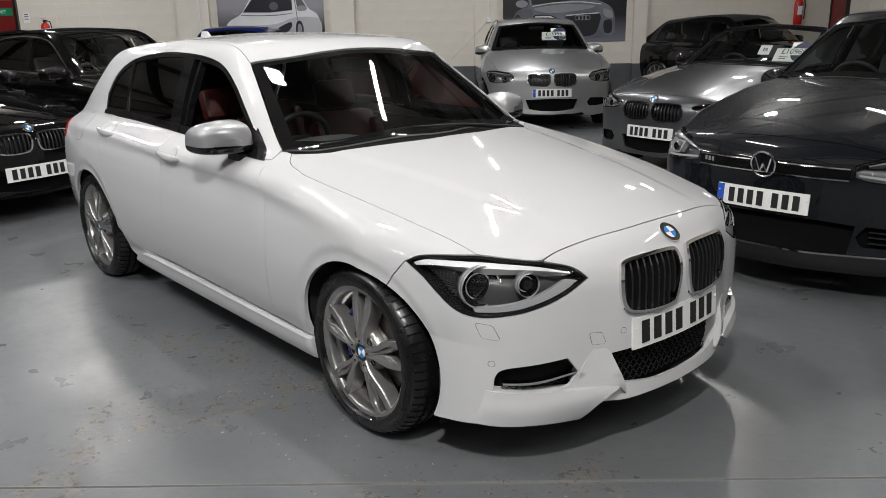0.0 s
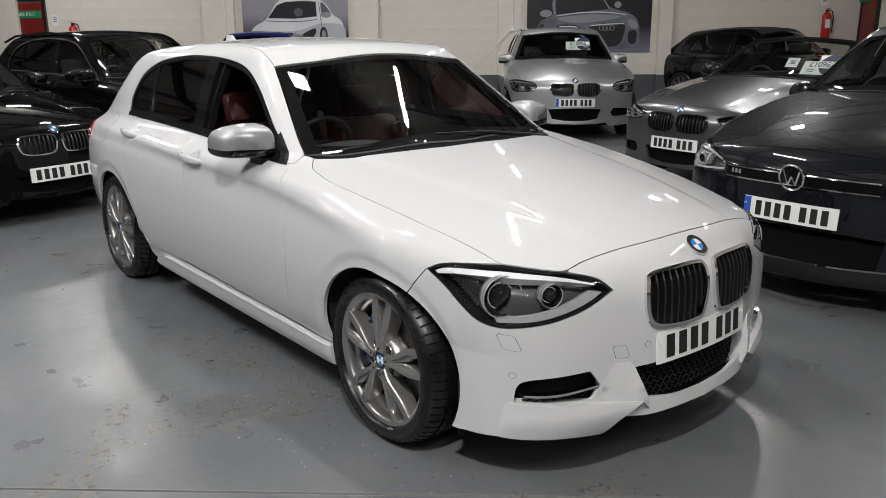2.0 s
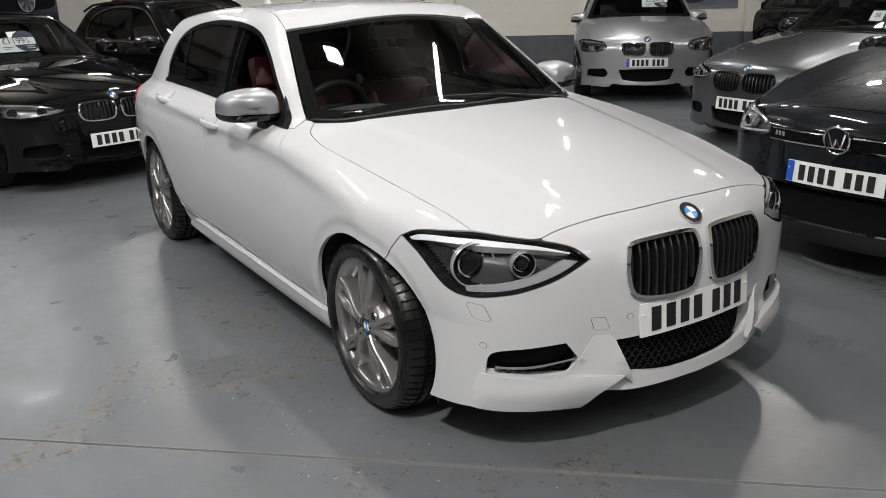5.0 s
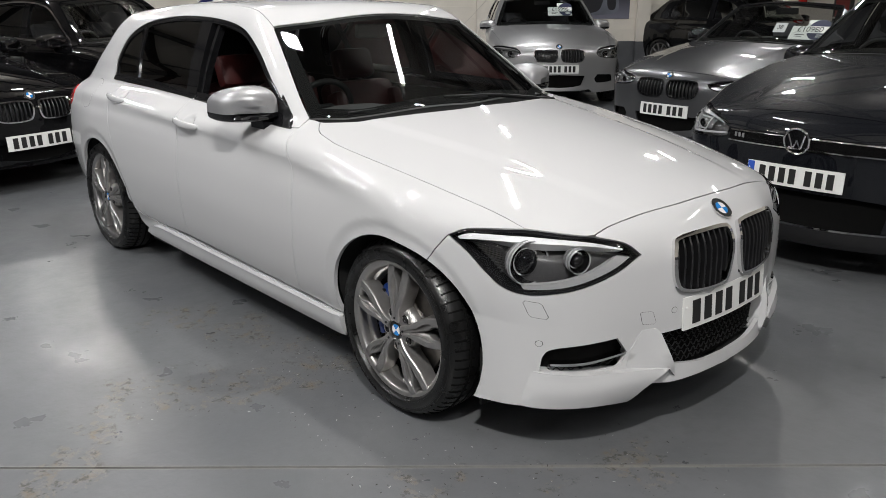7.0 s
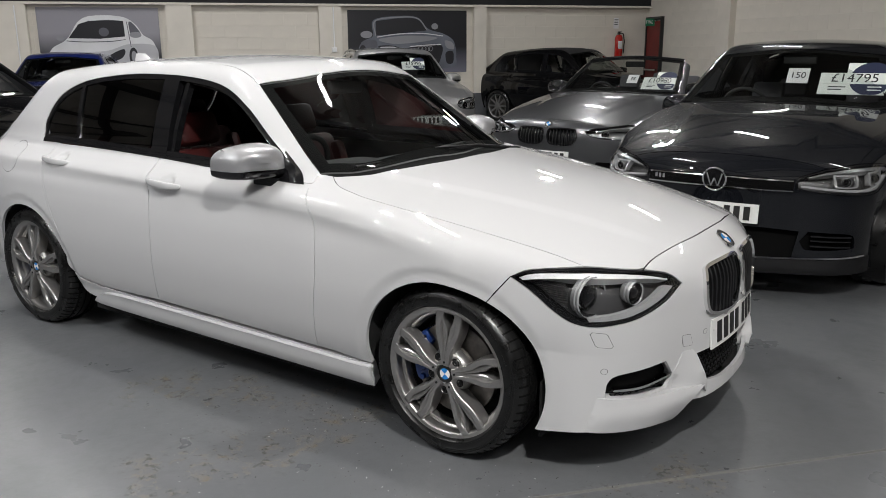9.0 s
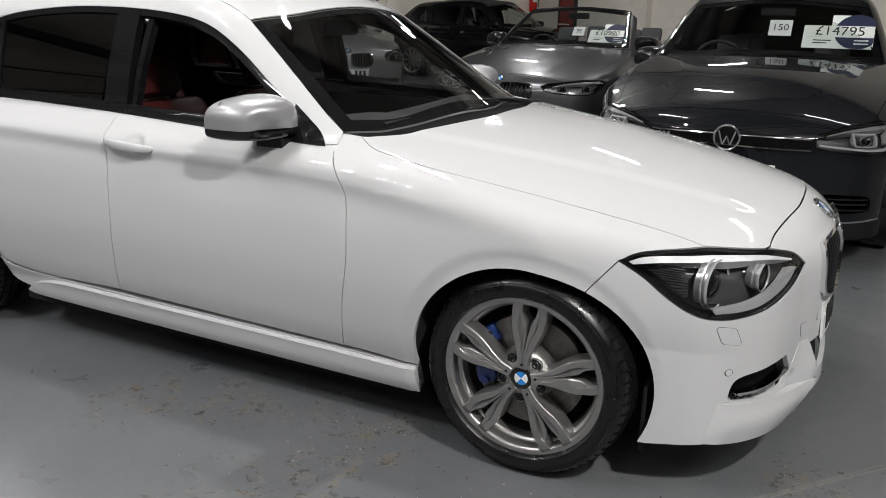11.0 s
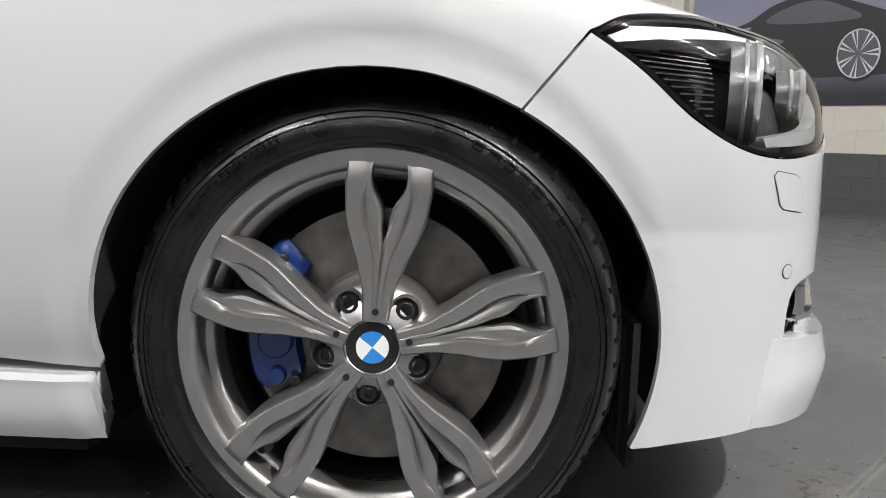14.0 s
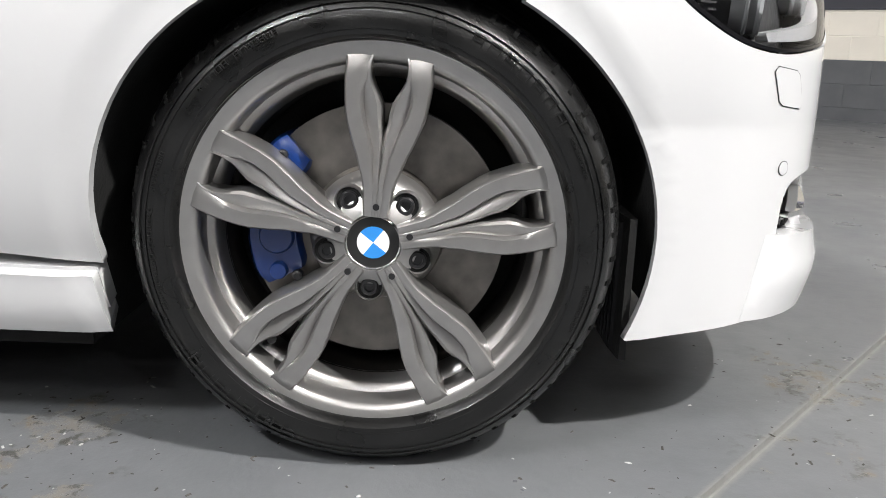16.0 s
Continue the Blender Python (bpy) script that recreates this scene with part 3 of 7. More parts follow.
def upper_side(car, open_front=False, tint=GLASSTINT, clear=GLASSDARK):
    """Pillars, rail over the windows, quarter panel, rear door and side glass."""
    S = (1, -1)
    rail = onto(spl((-1.163, -0.560), (-1.5, -0.53), (-2.2, -0.515), (-2.6, -0.505), (-2.80, -0.495)), "top", "slant")
    pillar = onto(spl((-0.69, -0.70), (-0.8, -0.672), (-1.0, -0.61), (-1.163, -0.560)), "top", "slant")
    edge = spl((-2.508, 0.984), (-2.485, 0.85), (-2.42, 0.68), (-2.345, 0.52), (-2.352, 0.43))
    lower = closed(spl((-2.84, 1.23), (-2.96, 1.11), (-3.12, 0.97), (-3.25, 0.85), (-3.34, 0.65), (-3.36, 0.4), (-3.25, 0.24)), arch(-2.69, 190, 20), edge[::-1], spl((-2.508, 0.988), (-2.1, 0.984), (-1.65, 0.976), (-1.2, 0.961), (-0.70, 0.936)), [(-0.672, 0.938)])
    quarter = closed(pillar, rail[1:], onto(lower, "side", "slant"))
    opening = onto(resample(WINDOW, 0.03), "side", "slant")
    car.panel("side_frame", quarter, "slant", car.colour, holes=[opening], sides=S, h=car.h * 0.9)
    if car.h < 0.03:
        car.panel("side_lining", quarter, "slant", DASH, holes=[inset(opening, -0.006)], sides=S, h=0.06, off=-0.03, depth=0.0, gap=0.01)
    rear = closed(DOOR_REAR[::-1], spl((-1.645, 0.974), (-2.1, 0.980), (-2.508, 0.984)), edge[1:], spl((-2.352, 0.43), (-2.335, 0.35), (-2.1, 0.30), (-1.63, 0.305)))
    car.panel("rear_door", rear, "side", car.colour, sides=S, h=car.h * 0.75)
    w2 = inset(resample(WINDOW, 0.02), 0.022)
    car.panel("window_trim", WINDOW, "side", GLOSSBLACK, holes=[w2], sides=S, off=-0.004, depth=0.03, gap=0.0, h=0.02)
    low = spl((-2.635, 1.006), (-2.336, 1.003), (-1.73, 0.987), (-0.735, 0.949))
    strip = closed(low, spl((-0.720, 0.930), (-1.73, 0.968), (-2.336, 0.984), (-2.635, 0.986)))
    car.panel("belt_strip", strip, "side", GLOSSBLACK, sides=S, off=0.004, depth=0.012, gap=0.0, h=0.02)
    b_pillar = closed([(-1.615, 0.972), (-1.645, 1.34), (-1.755, 1.345), (-1.735, 0.98)])
    car.panel("pillar_cover", b_pillar, "side", GLOSSBLACK, sides=S, off=-0.003, depth=0.03, gap=0.001)
    divider = closed([(-2.325, 0.99), (-2.385, 1.31), (-2.41, 1.305), (-2.35, 0.99)])
    car.panel("window_divider", divider, "side", GLOSSBLACK, sides=S, off=-0.003, depth=0.02, gap=0.0)
    back = [p for p in resample(WINDOW, 0.03) if p[0] < -1.735]
    g = car.panel("rear_side_glass", np.array(back), "side", tint, sides=S, off=-0.010, depth=0.0)
    if open_front:
        hole = np.array([p for p in resample(WINDOW, 0.02) if p[0] > -1.615])
        car.panel("door_frame", hole, "side", GLOSSBLACK, holes=[inset(hole, 0.026)], sides=S, off=-0.016, depth=0.03, gap=0.0, h=0.02)
    if not open_front:
        frontw = [p for p in resample(WINDOW, 0.03) if p[0] > -1.615]
        g += car.panel("front_side_glass", np.array(frontw), "side", clear, sides=S, off=-0.010, depth=0.0)
    for o in g:
        o.visible_shadow = False
    back = SKIN.lift(spl((-2.82, 1.25), (-2.84, 1.23), (-2.96, 1.11), (-3.12, 0.97), (-3.25, 0.85), (-3.34, 0.65), (-3.36, 0.4), (-3.25, 0.26)), "side")
    tailgate = both(np.vstack([[(0, 1.335), (0.25, 1.33), (0.44, 1.315)], np.stack([-back[:, 1], back[:, 2]], 1), [(0, 0.26)]]))
    rear_glass = both(np.array([(0, 1.27), (0.25, 1.265), (0.43, 1.245), (0.53, 1.06), (0.50, 1.02), (0, 1.0)]))
    car.panel("rear_window", rear_glass, "back", tint, h=0.05, off=0.003, depth=0.004)
    car.panel("tailgate", tailgate, "back", car.colour, h=0.045)
    car.panel("tailgate_lining", tailgate, "back", DASH, h=0.08, off=-0.03, depth=0.0, gap=0.01)


def front_end(car, kidneys=True, kidney=KIDNEY, fog=FOG, intake=INTAKE, lamp=True, hood_z=None, chrome=CHROME, slats=9):
    hf = onto(HOOD_FRONT, "top", "round")
    a = onto(arch(0, 61, -24), "side", "round")
    half = np.vstack([hf[::-1], LAMP_TIP[1:], LAMP_LOW[1:], onto(shut_line(), "side", "round")[1:-1], a, spl((0.66, 0.172), (0.537, 0.195), (0.43, 0.192), (0.318, 0.182), (0.275, 0.222), (0.193, 0.212), (0.08, 0.21), (0, 0.206))])
    half[0, 0] = 0
    flip = lambda q: q * (-1, 1)  # noqa: E731
    holes = [fog, flip(fog), intake]
    if kidneys:
        holes += [kidney, flip(kidney)]
    car.panel("front_bumper", both(half), "round", car.colour, holes=holes, depth=0.016, h=car.h * 0.8)
    for s in (1, -1):
        q = fog if s == 1 else flip(fog)
        car.panel("fog_intake", q, "round", GRILLEBLACK, off=-0.04, depth=0.0, gap=-0.006)
    car.panel("intake_grille", intake, "round", GRILLEBLACK, off=-0.05, depth=0.0, gap=-0.01)
    if kidneys:
        for s in (1, -1):
            q = kidney if s == 1 else flip(kidney)
            ob = car.panel("kidney_frame", inset(q, -0.003), "round", chrome, holes=[inset(q, 0.0065)], off=0.014, depth=0.06, gap=0, h=0.02)[0]
            car.panel("kidney_backing", q, "round", LAMPDARK, off=-0.06, depth=0.0, gap=-0.01)
            lo, hi = q[:, 0].min(), q[:, 0].max()
            for k in range(slats):
                x = lo + (hi - lo) * (k + 0.7) / (slats + 0.4)
                zs = q[np.abs(q[:, 0] - x) < 0.012][:, 1]
                if len(zs) < 2:
                    continue
                line = np.stack([np.full(7, x), np.linspace(zs.min() + 0.004, zs.max() - 0.004, 7)], 1)
                p = SKIN.lift(line, "round")
                n = SKIN.normal(p)
                t = np.stack([-n[:, 1], n[:, 0], 0 * n[:, 0]], 1)
                rings = [[car.at(*(a_ + b_ * 0.001 + c_ * 0.0045)), car.at(*(a_ + b_ * 0.004)), car.at(*(a_ + b_ * 0.001 - c_ * 0.0045)), car.at(*(a_ - b_ * 0.04))] for a_, b_, c_ in zip(p, n, t)]
                part("slat", loft(rings), LAMPDARK, ob)


def lamps(car, detail=True, form="swept"):
    S = (1, -1)
    rim = inset(resample(LAMP, 0.02), 0.0055)
    hs = car.panel("headlight", LAMP, "round", GLOSSBLACK, holes=[rim], sides=S, off=-0.002, depth=0.062, gap=0.001, h=0.02, label="swept-back headlight with clear lens and twin round projectors")
    for s, ob in zip(S, hs):
        def sub(name, outline, material, **kw):
            v, f, _ = SKIN.panel(outline, "round", kw.pop("holes", ()), **kw)
            vv, ff = (v, f) if s == 1 else mirror(v, f)
            return part_mesh(name, mesh_from(name, car.warp(vv), ff, material), ob)
        sub("housing", LAMP, LAMPGREY if form in ("swept", "wedge") else LAMPDULL, off=-0.062, depth=0.0, h=0.03)
        lens = sub("lens", rim, LENSGLASS, off=-0.003, depth=0.0, h=0.025, gap=0.0)
        lens.visible_shadow = False
        if form == "band":
            shelf = closed(spl((0.60, 0.650), (0.55, 0.634), (0.46, 0.633), (0.36, 0.645), (0.305, 0.664)), spl((0.310, 0.672), (0.37, 0.653), (0.46, 0.641), (0.55, 0.642), (0.59, 0.654)))
            sub("light_strip", shelf, LAMPDULL, off=-0.012, depth=0.02, h=0.02, gap=0.0)
        brow = closed(spl((0.708, 0.714), (0.665, 0.732), (0.55, 0.739), (0.42, 0.721), (0.338, 0.694)), spl((0.338, 0.689), (0.42, 0.711), (0.55, 0.7255), (0.64, 0.718), (0.70, 0.706)))
        sub("eyebrow", brow, LAMPWHITE if detail else LAMPDULL, off=-0.010, depth=0.03, h=0.02, gap=0.0)
        if detail:
            for k in range(12):
                z = 0.618 + 0.009 * k
                fin = closed([(0.606, z), (0.614 + 0.0072 * k, z), (0.614 + 0.0072 * k, z + 0.0026), (0.606, z + 0.0026)])
                sub("louvre", fin, LAMPGREY, off=-0.034, depth=0.012, h=0.02, gap=0.0)
        low = closed(spl((0.320, 0.664), (0.367, 0.628), (0.43, 0.600), (0.49, 0.586), (0.555, 0.580)), spl((0.560, 0.592), (0.49, 0.607), (0.43, 0.624), (0.39, 0.648), (0.352, 0.676)))
        if form == "swept":
            sub("light_guide", low, LAMPBAND if detail else LAMPDULL, off=-0.014, depth=0.02, h=0.02, gap=0.0)
        if form == "wedge":
            strip = closed(spl((0.312, 0.640), (0.45, 0.622), (0.56, 0.619), (0.63, 0.636), (0.69, 0.682)), spl((0.684, 0.688), (0.625, 0.648), (0.56, 0.632), (0.45, 0.634), (0.312, 0.650)))
            sub("light_strip", strip, LAMPBAND, off=-0.008, depth=0.02, h=0.02, gap=0.0)
            for a0, a1, zt in ((0.565, 0.655, 0.722), (0.425, 0.515, 0.712)):
                m0 = (a0 + a1) / 2
                cup = closed([(a0, zt), (a0, 0.655)], spl((a0 + 0.008, 0.642), (m0, 0.638), (a1 - 0.008, 0.642)), [(a1, 0.655), (a1, zt)])
                sub("lamp_cup", cup, LAMPRING, holes=[inset(resample(cup, 0.01), 0.008)], off=-0.016, depth=0.03, h=0.015, gap=0.0)
                sub("lamp_well", inset(resample(cup, 0.01), 0.008), LAMPDARK, off=-0.034, depth=0.0, h=0.015, gap=0.0)
        spots = {"swept": ((0.552, 0.664, 0.060, 0.052), (0.436, 0.676, 0.034, 0.040)), "wedge": ((0.610, 0.683, 0.022, 0.026), (0.470, 0.676, 0.022, 0.026)), "round": ((0.560, 0.664, 0.038, 0.034), (0.430, 0.662, 0.038, 0.034)), "band": ((0.545, 0.672, 0.033, 0.026), (0.395, 0.674, 0.033, 0.026))}[form]
        for rd, z, r, dep in spots:
            p = SKIN.lift([(rd, z)], "round")[0]
            n = SKIN.normal(p[None])[0]
            c = p - n * dep
            aim = Vector((1.0, -0.28, 0.0)).normalized()
            if s == -1:
                c = c * (1, -1, 1)
                aim = Vector((aim.x, -aim.y, aim.z))
            m = Matrix.Translation(car.at(*c)) @ aim.to_track_quat("-Y", "Z").to_matrix().to_4x4()
            for nm, prof, mt in (("projector_ring", [(r * 1.10, 0.009), (r * 1.16, 0.008), (r * 1.18, 0.0115), (r * 1.15, 0.016), (r * 1.08, 0.012)], LAMPRING), ("back_ring", [(r * 1.10, -0.007), (r * 1.17, -0.006), (r * 1.18, -0.003), (r * 1.16, -0.001), (r * 1.10, -0.001)], LAMPRING), ("tube", [(r * 1.08, -0.024), (r * 1.10, 0.010)], LAMPDULL), ("bezel", [(r * 1.08, 0.012), (r * 0.98, -0.008), (r * 0.74, -0.020)], GLOSSBLACK), ("projector", [(r * 0.78, -0.022), (r * 0.76, -0.006), (r * 0.66, -0.006), (r * 0.64, -0.022)], CHROME)):
                bm = lathe(prof, n=32)
                bmesh.ops.transform(bm, matrix=m, verts=bm.verts)
                part(nm, bm, mt, ob, smooth=True)
            bm = lathe([(r * 0.72, -0.012), (r * 0.6, 0.006), (r * 0.35, 0.014), (0.0, 0.017)], n=28)
            bmesh.ops.transform(bm, matrix=m, verts=bm.verts)
            part("projector_lens", bm, GLOSSBLACK, ob, smooth=True)


def plate(car, x, z, blue=True, y=0.0, tilt=4.0):
    """A front number plate: its characters become plain bars."""
    p = car.at(x, y, z)
    m = pose(p.x, p.y, p.z, 0, -tilt, 0)

    def bent(bm):
        """Follows the bow of the bumper."""
        for v in bm.verts:
            v.co.x -= 0.29 * v.co.y**2
        bmesh.ops.transform(bm, matrix=m, verts=bm.verts)
        return bm

    bm = boxes(((0, 0, 0), (0.007, 0.52, 0.111)))
    bmesh.ops.subdivide_edges(bm, edges=[e for e in bm.edges if abs(e.verts[0].co.y - e.verts[1].co.y) > 0.1], cuts=13)
    ob = part("number_plate", bent(bm), PLATEW, car.thing, "white number plate with dark characters as bars")
    y0 = -0.225 + (0.035 if blue else 0)
    step = (0.45 - (0.035 if blue else 0)) / 7.4
    at = y0
    for k in range(7):
        if k == 4:
            at += step * 0.5
        bm = boxes(((0.0055, at + step * 0.4, 0), (0.002, step * 0.62, 0.079)))
        part("character_bar", bent(bm), INK, ob)
        at += step
    for y in (-0.247, 0.247):
        bm = lathe([(0.006, -0.002), (0.006, 0.002), (0.003, 0.0035), (0.0, 0.0035)], n=10)
        bmesh.ops.transform(bm, matrix=Matrix.Translation((0.0035, y, 0.018)) @ Matrix.Rotation(radians(90), 4, "Z"), verts=bm.verts)
        part("plate_screw", bent(bm), PLATEW, ob)
    if blue:
        bm = boxes(((0.0052, -0.238, 0), (0.002, 0.04, 0.105)))
        part("blue_band", bent(bm), PLATEY, ob)
    return ob


def roundel(m, r=0.041, parent=None):
    """A round enamel badge in quarters of blue and white, with a black rim."""
    bm = lathe([(r, 0.0), (r, 0.004), (r * 0.97, 0.006), (r * 0.62, 0.005), (0.0, 0.005)], n=32)
    bmesh.ops.transform(bm, matrix=m, verts=bm.verts)
    ob = part("badge", bm, INK, parent, "round badge with blue and white quarters", smooth=True)
    bm = lathe([(r * 1.02, 0.0), (r * 1.02, 0.006), (r * 0.97, 0.0068), (r * 0.95, 0.0055)], n=32)
    bmesh.ops.transform(bm, matrix=m, verts=bm.verts)
    part("badge_rim", bm, CHROME, ob, smooth=True)
    for k in range(4):
        bm = bmesh.new()
        ri = r * 0.6
        vs = [bm.verts.new((0, -0.0062, 0))] + [bm.verts.new((ri * math.cos(a), -0.0062, ri * math.sin(a))) for a in np.radians(np.linspace(90 * k, 90 * k + 90, 9))]
        bm.faces.new(vs)
        ex = bmesh.ops.extrude_face_region(bm, geom=bm.faces[:])
        bmesh.ops.translate(bm, verts=[v for v in ex["geom"] if isinstance(v, bmesh.types.BMVert)], vec=(0, 0.002, 0))
        bmesh.ops.transform(bm, matrix=m, verts=bm.verts)
        part("badge_quarter", bm, (BADGEWHITE, BADGEBLUE)[k % 2], ob)
    return ob


def door_mirror(car, cap=MIRRORCAP, x=-0.92, y=-0.858, z=1.015, s=1.08, label="silver door mirror cap on a black lower shell"):
    """Wing mirrors on both sides: painted cap, black lower shell, lamp strip, glass, arm."""
    for side in (1, -1):
        prof = ((-0.05, 0.96, 0.94), (-0.03, 0.99, 0.98), (0.0, 1.0, 1.0), (0.030, 0.985, 0.965), (0.058, 0.95, 0.90), (0.078, 0.89, 0.81), (0.091, 0.80, 0.70), (0.098, 0.66, 0.55), (0.101, 0.40, 0.32))

        def outline(a):
            """A mirror's outline seen from ahead: rounded box, its outer top corner cut away."""
            ca, sa = math.cos(a), math.sin(a)
            yy = 0.108 * math.copysign(abs(ca) ** 0.44, ca)
            zz = (0.094 if sa > 0 else 0.036) * math.copysign(abs(sa) ** 0.52, sa)
            if sa > 0:
                zz *= 1.0 - 0.26 * max(0.0, -yy / 0.108) ** 1.5
            return yy, zz

        def shape(a0, a1, n):
            rings = []
            for dx, wy_, wz in prof:
                r_ = []
                for a in np.linspace(a0, a1, n):
                    yy, zz = outline(a)
                    sweep = 0.55 * max(0.0, -yy - 0.02)
                    r_.append((x + (dx - sweep) * s, side * (y + (yy * wy_) * s), z - 0.03 + zz * wz * s))
                rings.append(r_)
            return loft(rings, True, True)

        base = car.add("mirror_cap", shape(0, math.pi, 21), cap, label)
        part("mirror_shell", shape(math.pi, 2 * math.pi, 17), GLOSSBLACK, base, smooth=True)
        strip = [(x + (0.06 - 0.55 * max(0.0, -yy - 0.02)) * s, side * (y + yy * 0.9), z - 0.024) for yy in np.linspace(-0.106, 0.03, 9)]
        part("indicator_strip", tube(strip, 0.0055, 8), LAMPWHITE, base, smooth=True)
        bm = boxes(((x - 0.053 * s, side * y, z + 0.005), (0.004, 0.19, 0.09)), bevel=0.001)
        part("mirror_glass", bm, CHROME, base)
        arm = loft([[(x + dx + 0.05 * a, side * (y + dy), z - 0.075 + dz + 0.018 * b) for a, b in ((-1, -1), (1, -1), (1, 1), (-1, 1))] for dx, dy, dz in ((0.02, 0.04, -0.01), (0.05, 0.10, -0.015), (0.10, 0.15, -0.02), (0.13, 0.17, -0.02))])
        part("mirror_arm", arm, GLOSSBLACK, base, smooth=True)
        q = closed([(-0.86, 0.945), (-0.705, 0.93), (-0.765, 0.975), (-0.87, 1.045)])
        car.panel("mirror_foot", q, "side", GLOSSBLACK, sides=(side,), off=0.003, depth=0.02, gap=0, parent=car.thing)


# ---------------------------------------------------------------- the showroom
WALLW = mat("painted_block_wall", (0.70, 0.655, 0.58), 0.6, noise_amount=0.05, noise_scale=3, bump=0.4, bump_scale=60)
DADO = mat("grey_dado_paint", (0.085, 0.088, 0.095), 0.55, noise_amount=0.15, noise_scale=4, bump=0.4, bump_scale=60)
DARKCEIL = mat("dark_cloth", (0.012, 0.012, 0.014), 0.8, noise_amount=0.3, noise_scale=2)
CEILDARK = mat("dark_ceiling_sheet", (0.15, 0.14, 0.128), 0.85, noise_amount=0.15, noise_scale=2)
CEILW = mat("ceiling_sheet", (0.56, 0.52, 0.465), 0.8, noise_amount=0.1, noise_scale=2)
DOORRED = mat("red_door", (0.17, 0.012, 0.01), 0.4, noise_amount=0.1, noise_scale=5)
REDGLOSS = mat("red_enamel", (0.50, 0.015, 0.01), 0.25, coat=0.8)
SIGNGREEN = mat("sign_green", (0.01, 0.20, 0.09), 0.4)
SIGNWHITE = mat("sign_white", (0.8, 0.8, 0.8), 0.4)
TUBE = mat("lit_tube", (0.9, 0.9, 0.9), 0.5, emit=(1.0, 0.98, 0.97, 25.0))
FLOOD = mat("lit_flood_lamp", (0.9, 0.9, 0.9), 0.5, emit=(1.0, 0.98, 0.95, 60.0))


def floor_material():
    """Grey floor paint over concrete: soft shine, scuffs, bare and rusty worn spots."""
    m = mat("painted_concrete", (0.18, 0.188, 0.198), 0.3)
    nt = m.node_tree
    b = nt.nodes["Principled BSDF"]
    link, node = nt.links.new, nt.nodes.new
    geo = node("ShaderNodeNewGeometry")

    def noise_at(scale, detail=6.0, rough=0.6):
        n = node("ShaderNodeTexNoise")
        n.inputs["Scale"].default_value, n.inputs["Detail"].default_value, n.inputs["Roughness"].default_value = scale, detail, rough
        link(geo.outputs["Position"], n.inputs["Vector"])
        return n.outputs["Fac"]

    def rng(src, a, c, lo=0.0, hi=1.0):
        r = node("ShaderNodeMapRange")
        r.inputs[1].default_value, r.inputs[2].default_value, r.inputs[3].default_value, r.inputs[4].default_value = a, c, lo, hi
        link(src, r.inputs[0])
        return r.outputs[0]

    def calc(op, a, c):
        k = node("ShaderNodeMath")
        k.operation = op
        for i, s in enumerate((a, c)):
            if isinstance(s, (int, float)):
                k.inputs[i].default_value = s
            else:
                link(s, k.inputs[i])
        return k.outputs[0]

    def blend(fac, c1, c2):
        x = node("ShaderNodeMix")
        x.data_type = "RGBA"
        link(fac, x.inputs[0])
        for i, c in ((6, c1), (7, c2)):
            if isinstance(c, tuple):
                x.inputs[i].default_value = (*c, 1)
            else:
                link(c, x.inputs[i])
        return x.outputs[2]

    def near(x, y, r):
        d = node("ShaderNodeVectorMath")
        d.operation = "DISTANCE"
        link(geo.outputs["Position"], d.inputs[0])
        d.inputs[1].default_value = (x, y, 0)
        return rng(d.outputs["Value"], r, 0.0)

    base = blend(rng(noise_at(0.9, 4), 0.35, 0.65), (0.108, 0.113, 0.120), (0.142, 0.146, 0.152))
    base = blend(rng(noise_at(14, 8, 0.7), 0.45, 0.75, 0, 0.5), base, (0.096, 0.10, 0.105))
    worn = None
    for x, y, r in ((-0.48, -0.77, 0.24), (-0.42, -0.92, 0.16), (-0.66, -1.33, 0.34), (-0.53, -1.06, 0.26), (-0.50, -1.20, 0.2), (-1.36, -1.04, 0.34), (-1.0, -0.86, 0.36), (0.41, -1.03, 0.20), (0.64, -0.78, 0.16), (-0.37, -1.88, 0.26), (-0.55, -1.76, 0.22), (-0.74, -1.50, 0.3), (0.82, -0.47, 0.26), (-0.70, -0.70, 0.25), (0.70, -1.05, 0.26), (-2.1, -2.2, 0.5)):
        k = near(x, y, r)
        worn = k if worn is None else calc("MAXIMUM", worn, k)
    worn = calc("MULTIPLY", rng(worn, 0.12, 0.75), rng(noise_at(7.5, 7, 0.65), 0.46, 0.60))
    patch = calc("MULTIPLY", rng(worn, 0.0, 0.5), noise_at(30, 12, 0.75))
    bare = calc("MULTIPLY", rng(patch, 0.48, 0.55), 0.5)
    rust = calc("MULTIPLY", rng(worn, 0.25, 0.7), rng(noise_at(13, 9, 0.7), 0.52, 0.64))
    base = blend(bare, base, (0.205, 0.185, 0.152))
    base = blend(calc("MULTIPLY", rust, 0.85), base, (0.15, 0.118, 0.075))
    flecks = calc("MULTIPLY", rng(worn, 0.1, 0.5), rng(noise_at(27, 10, 0.72), 0.535, 0.575))
    dark = calc("MULTIPLY", flecks, 0.85)
    base = blend(dark, base, (0.045, 0.043, 0.038))
    # ragged pale edges along the sawn joint
    d = node("ShaderNodeVectorMath")
    d.operation = "DOT_PRODUCT"
    link(geo.outputs["Position"], d.inputs[0])
    d.inputs[1].default_value = (-UY, UX, 0)
    off = calc("ABSOLUTE", calc("ADD", d.outputs["Value"], 0.93), 0.0)
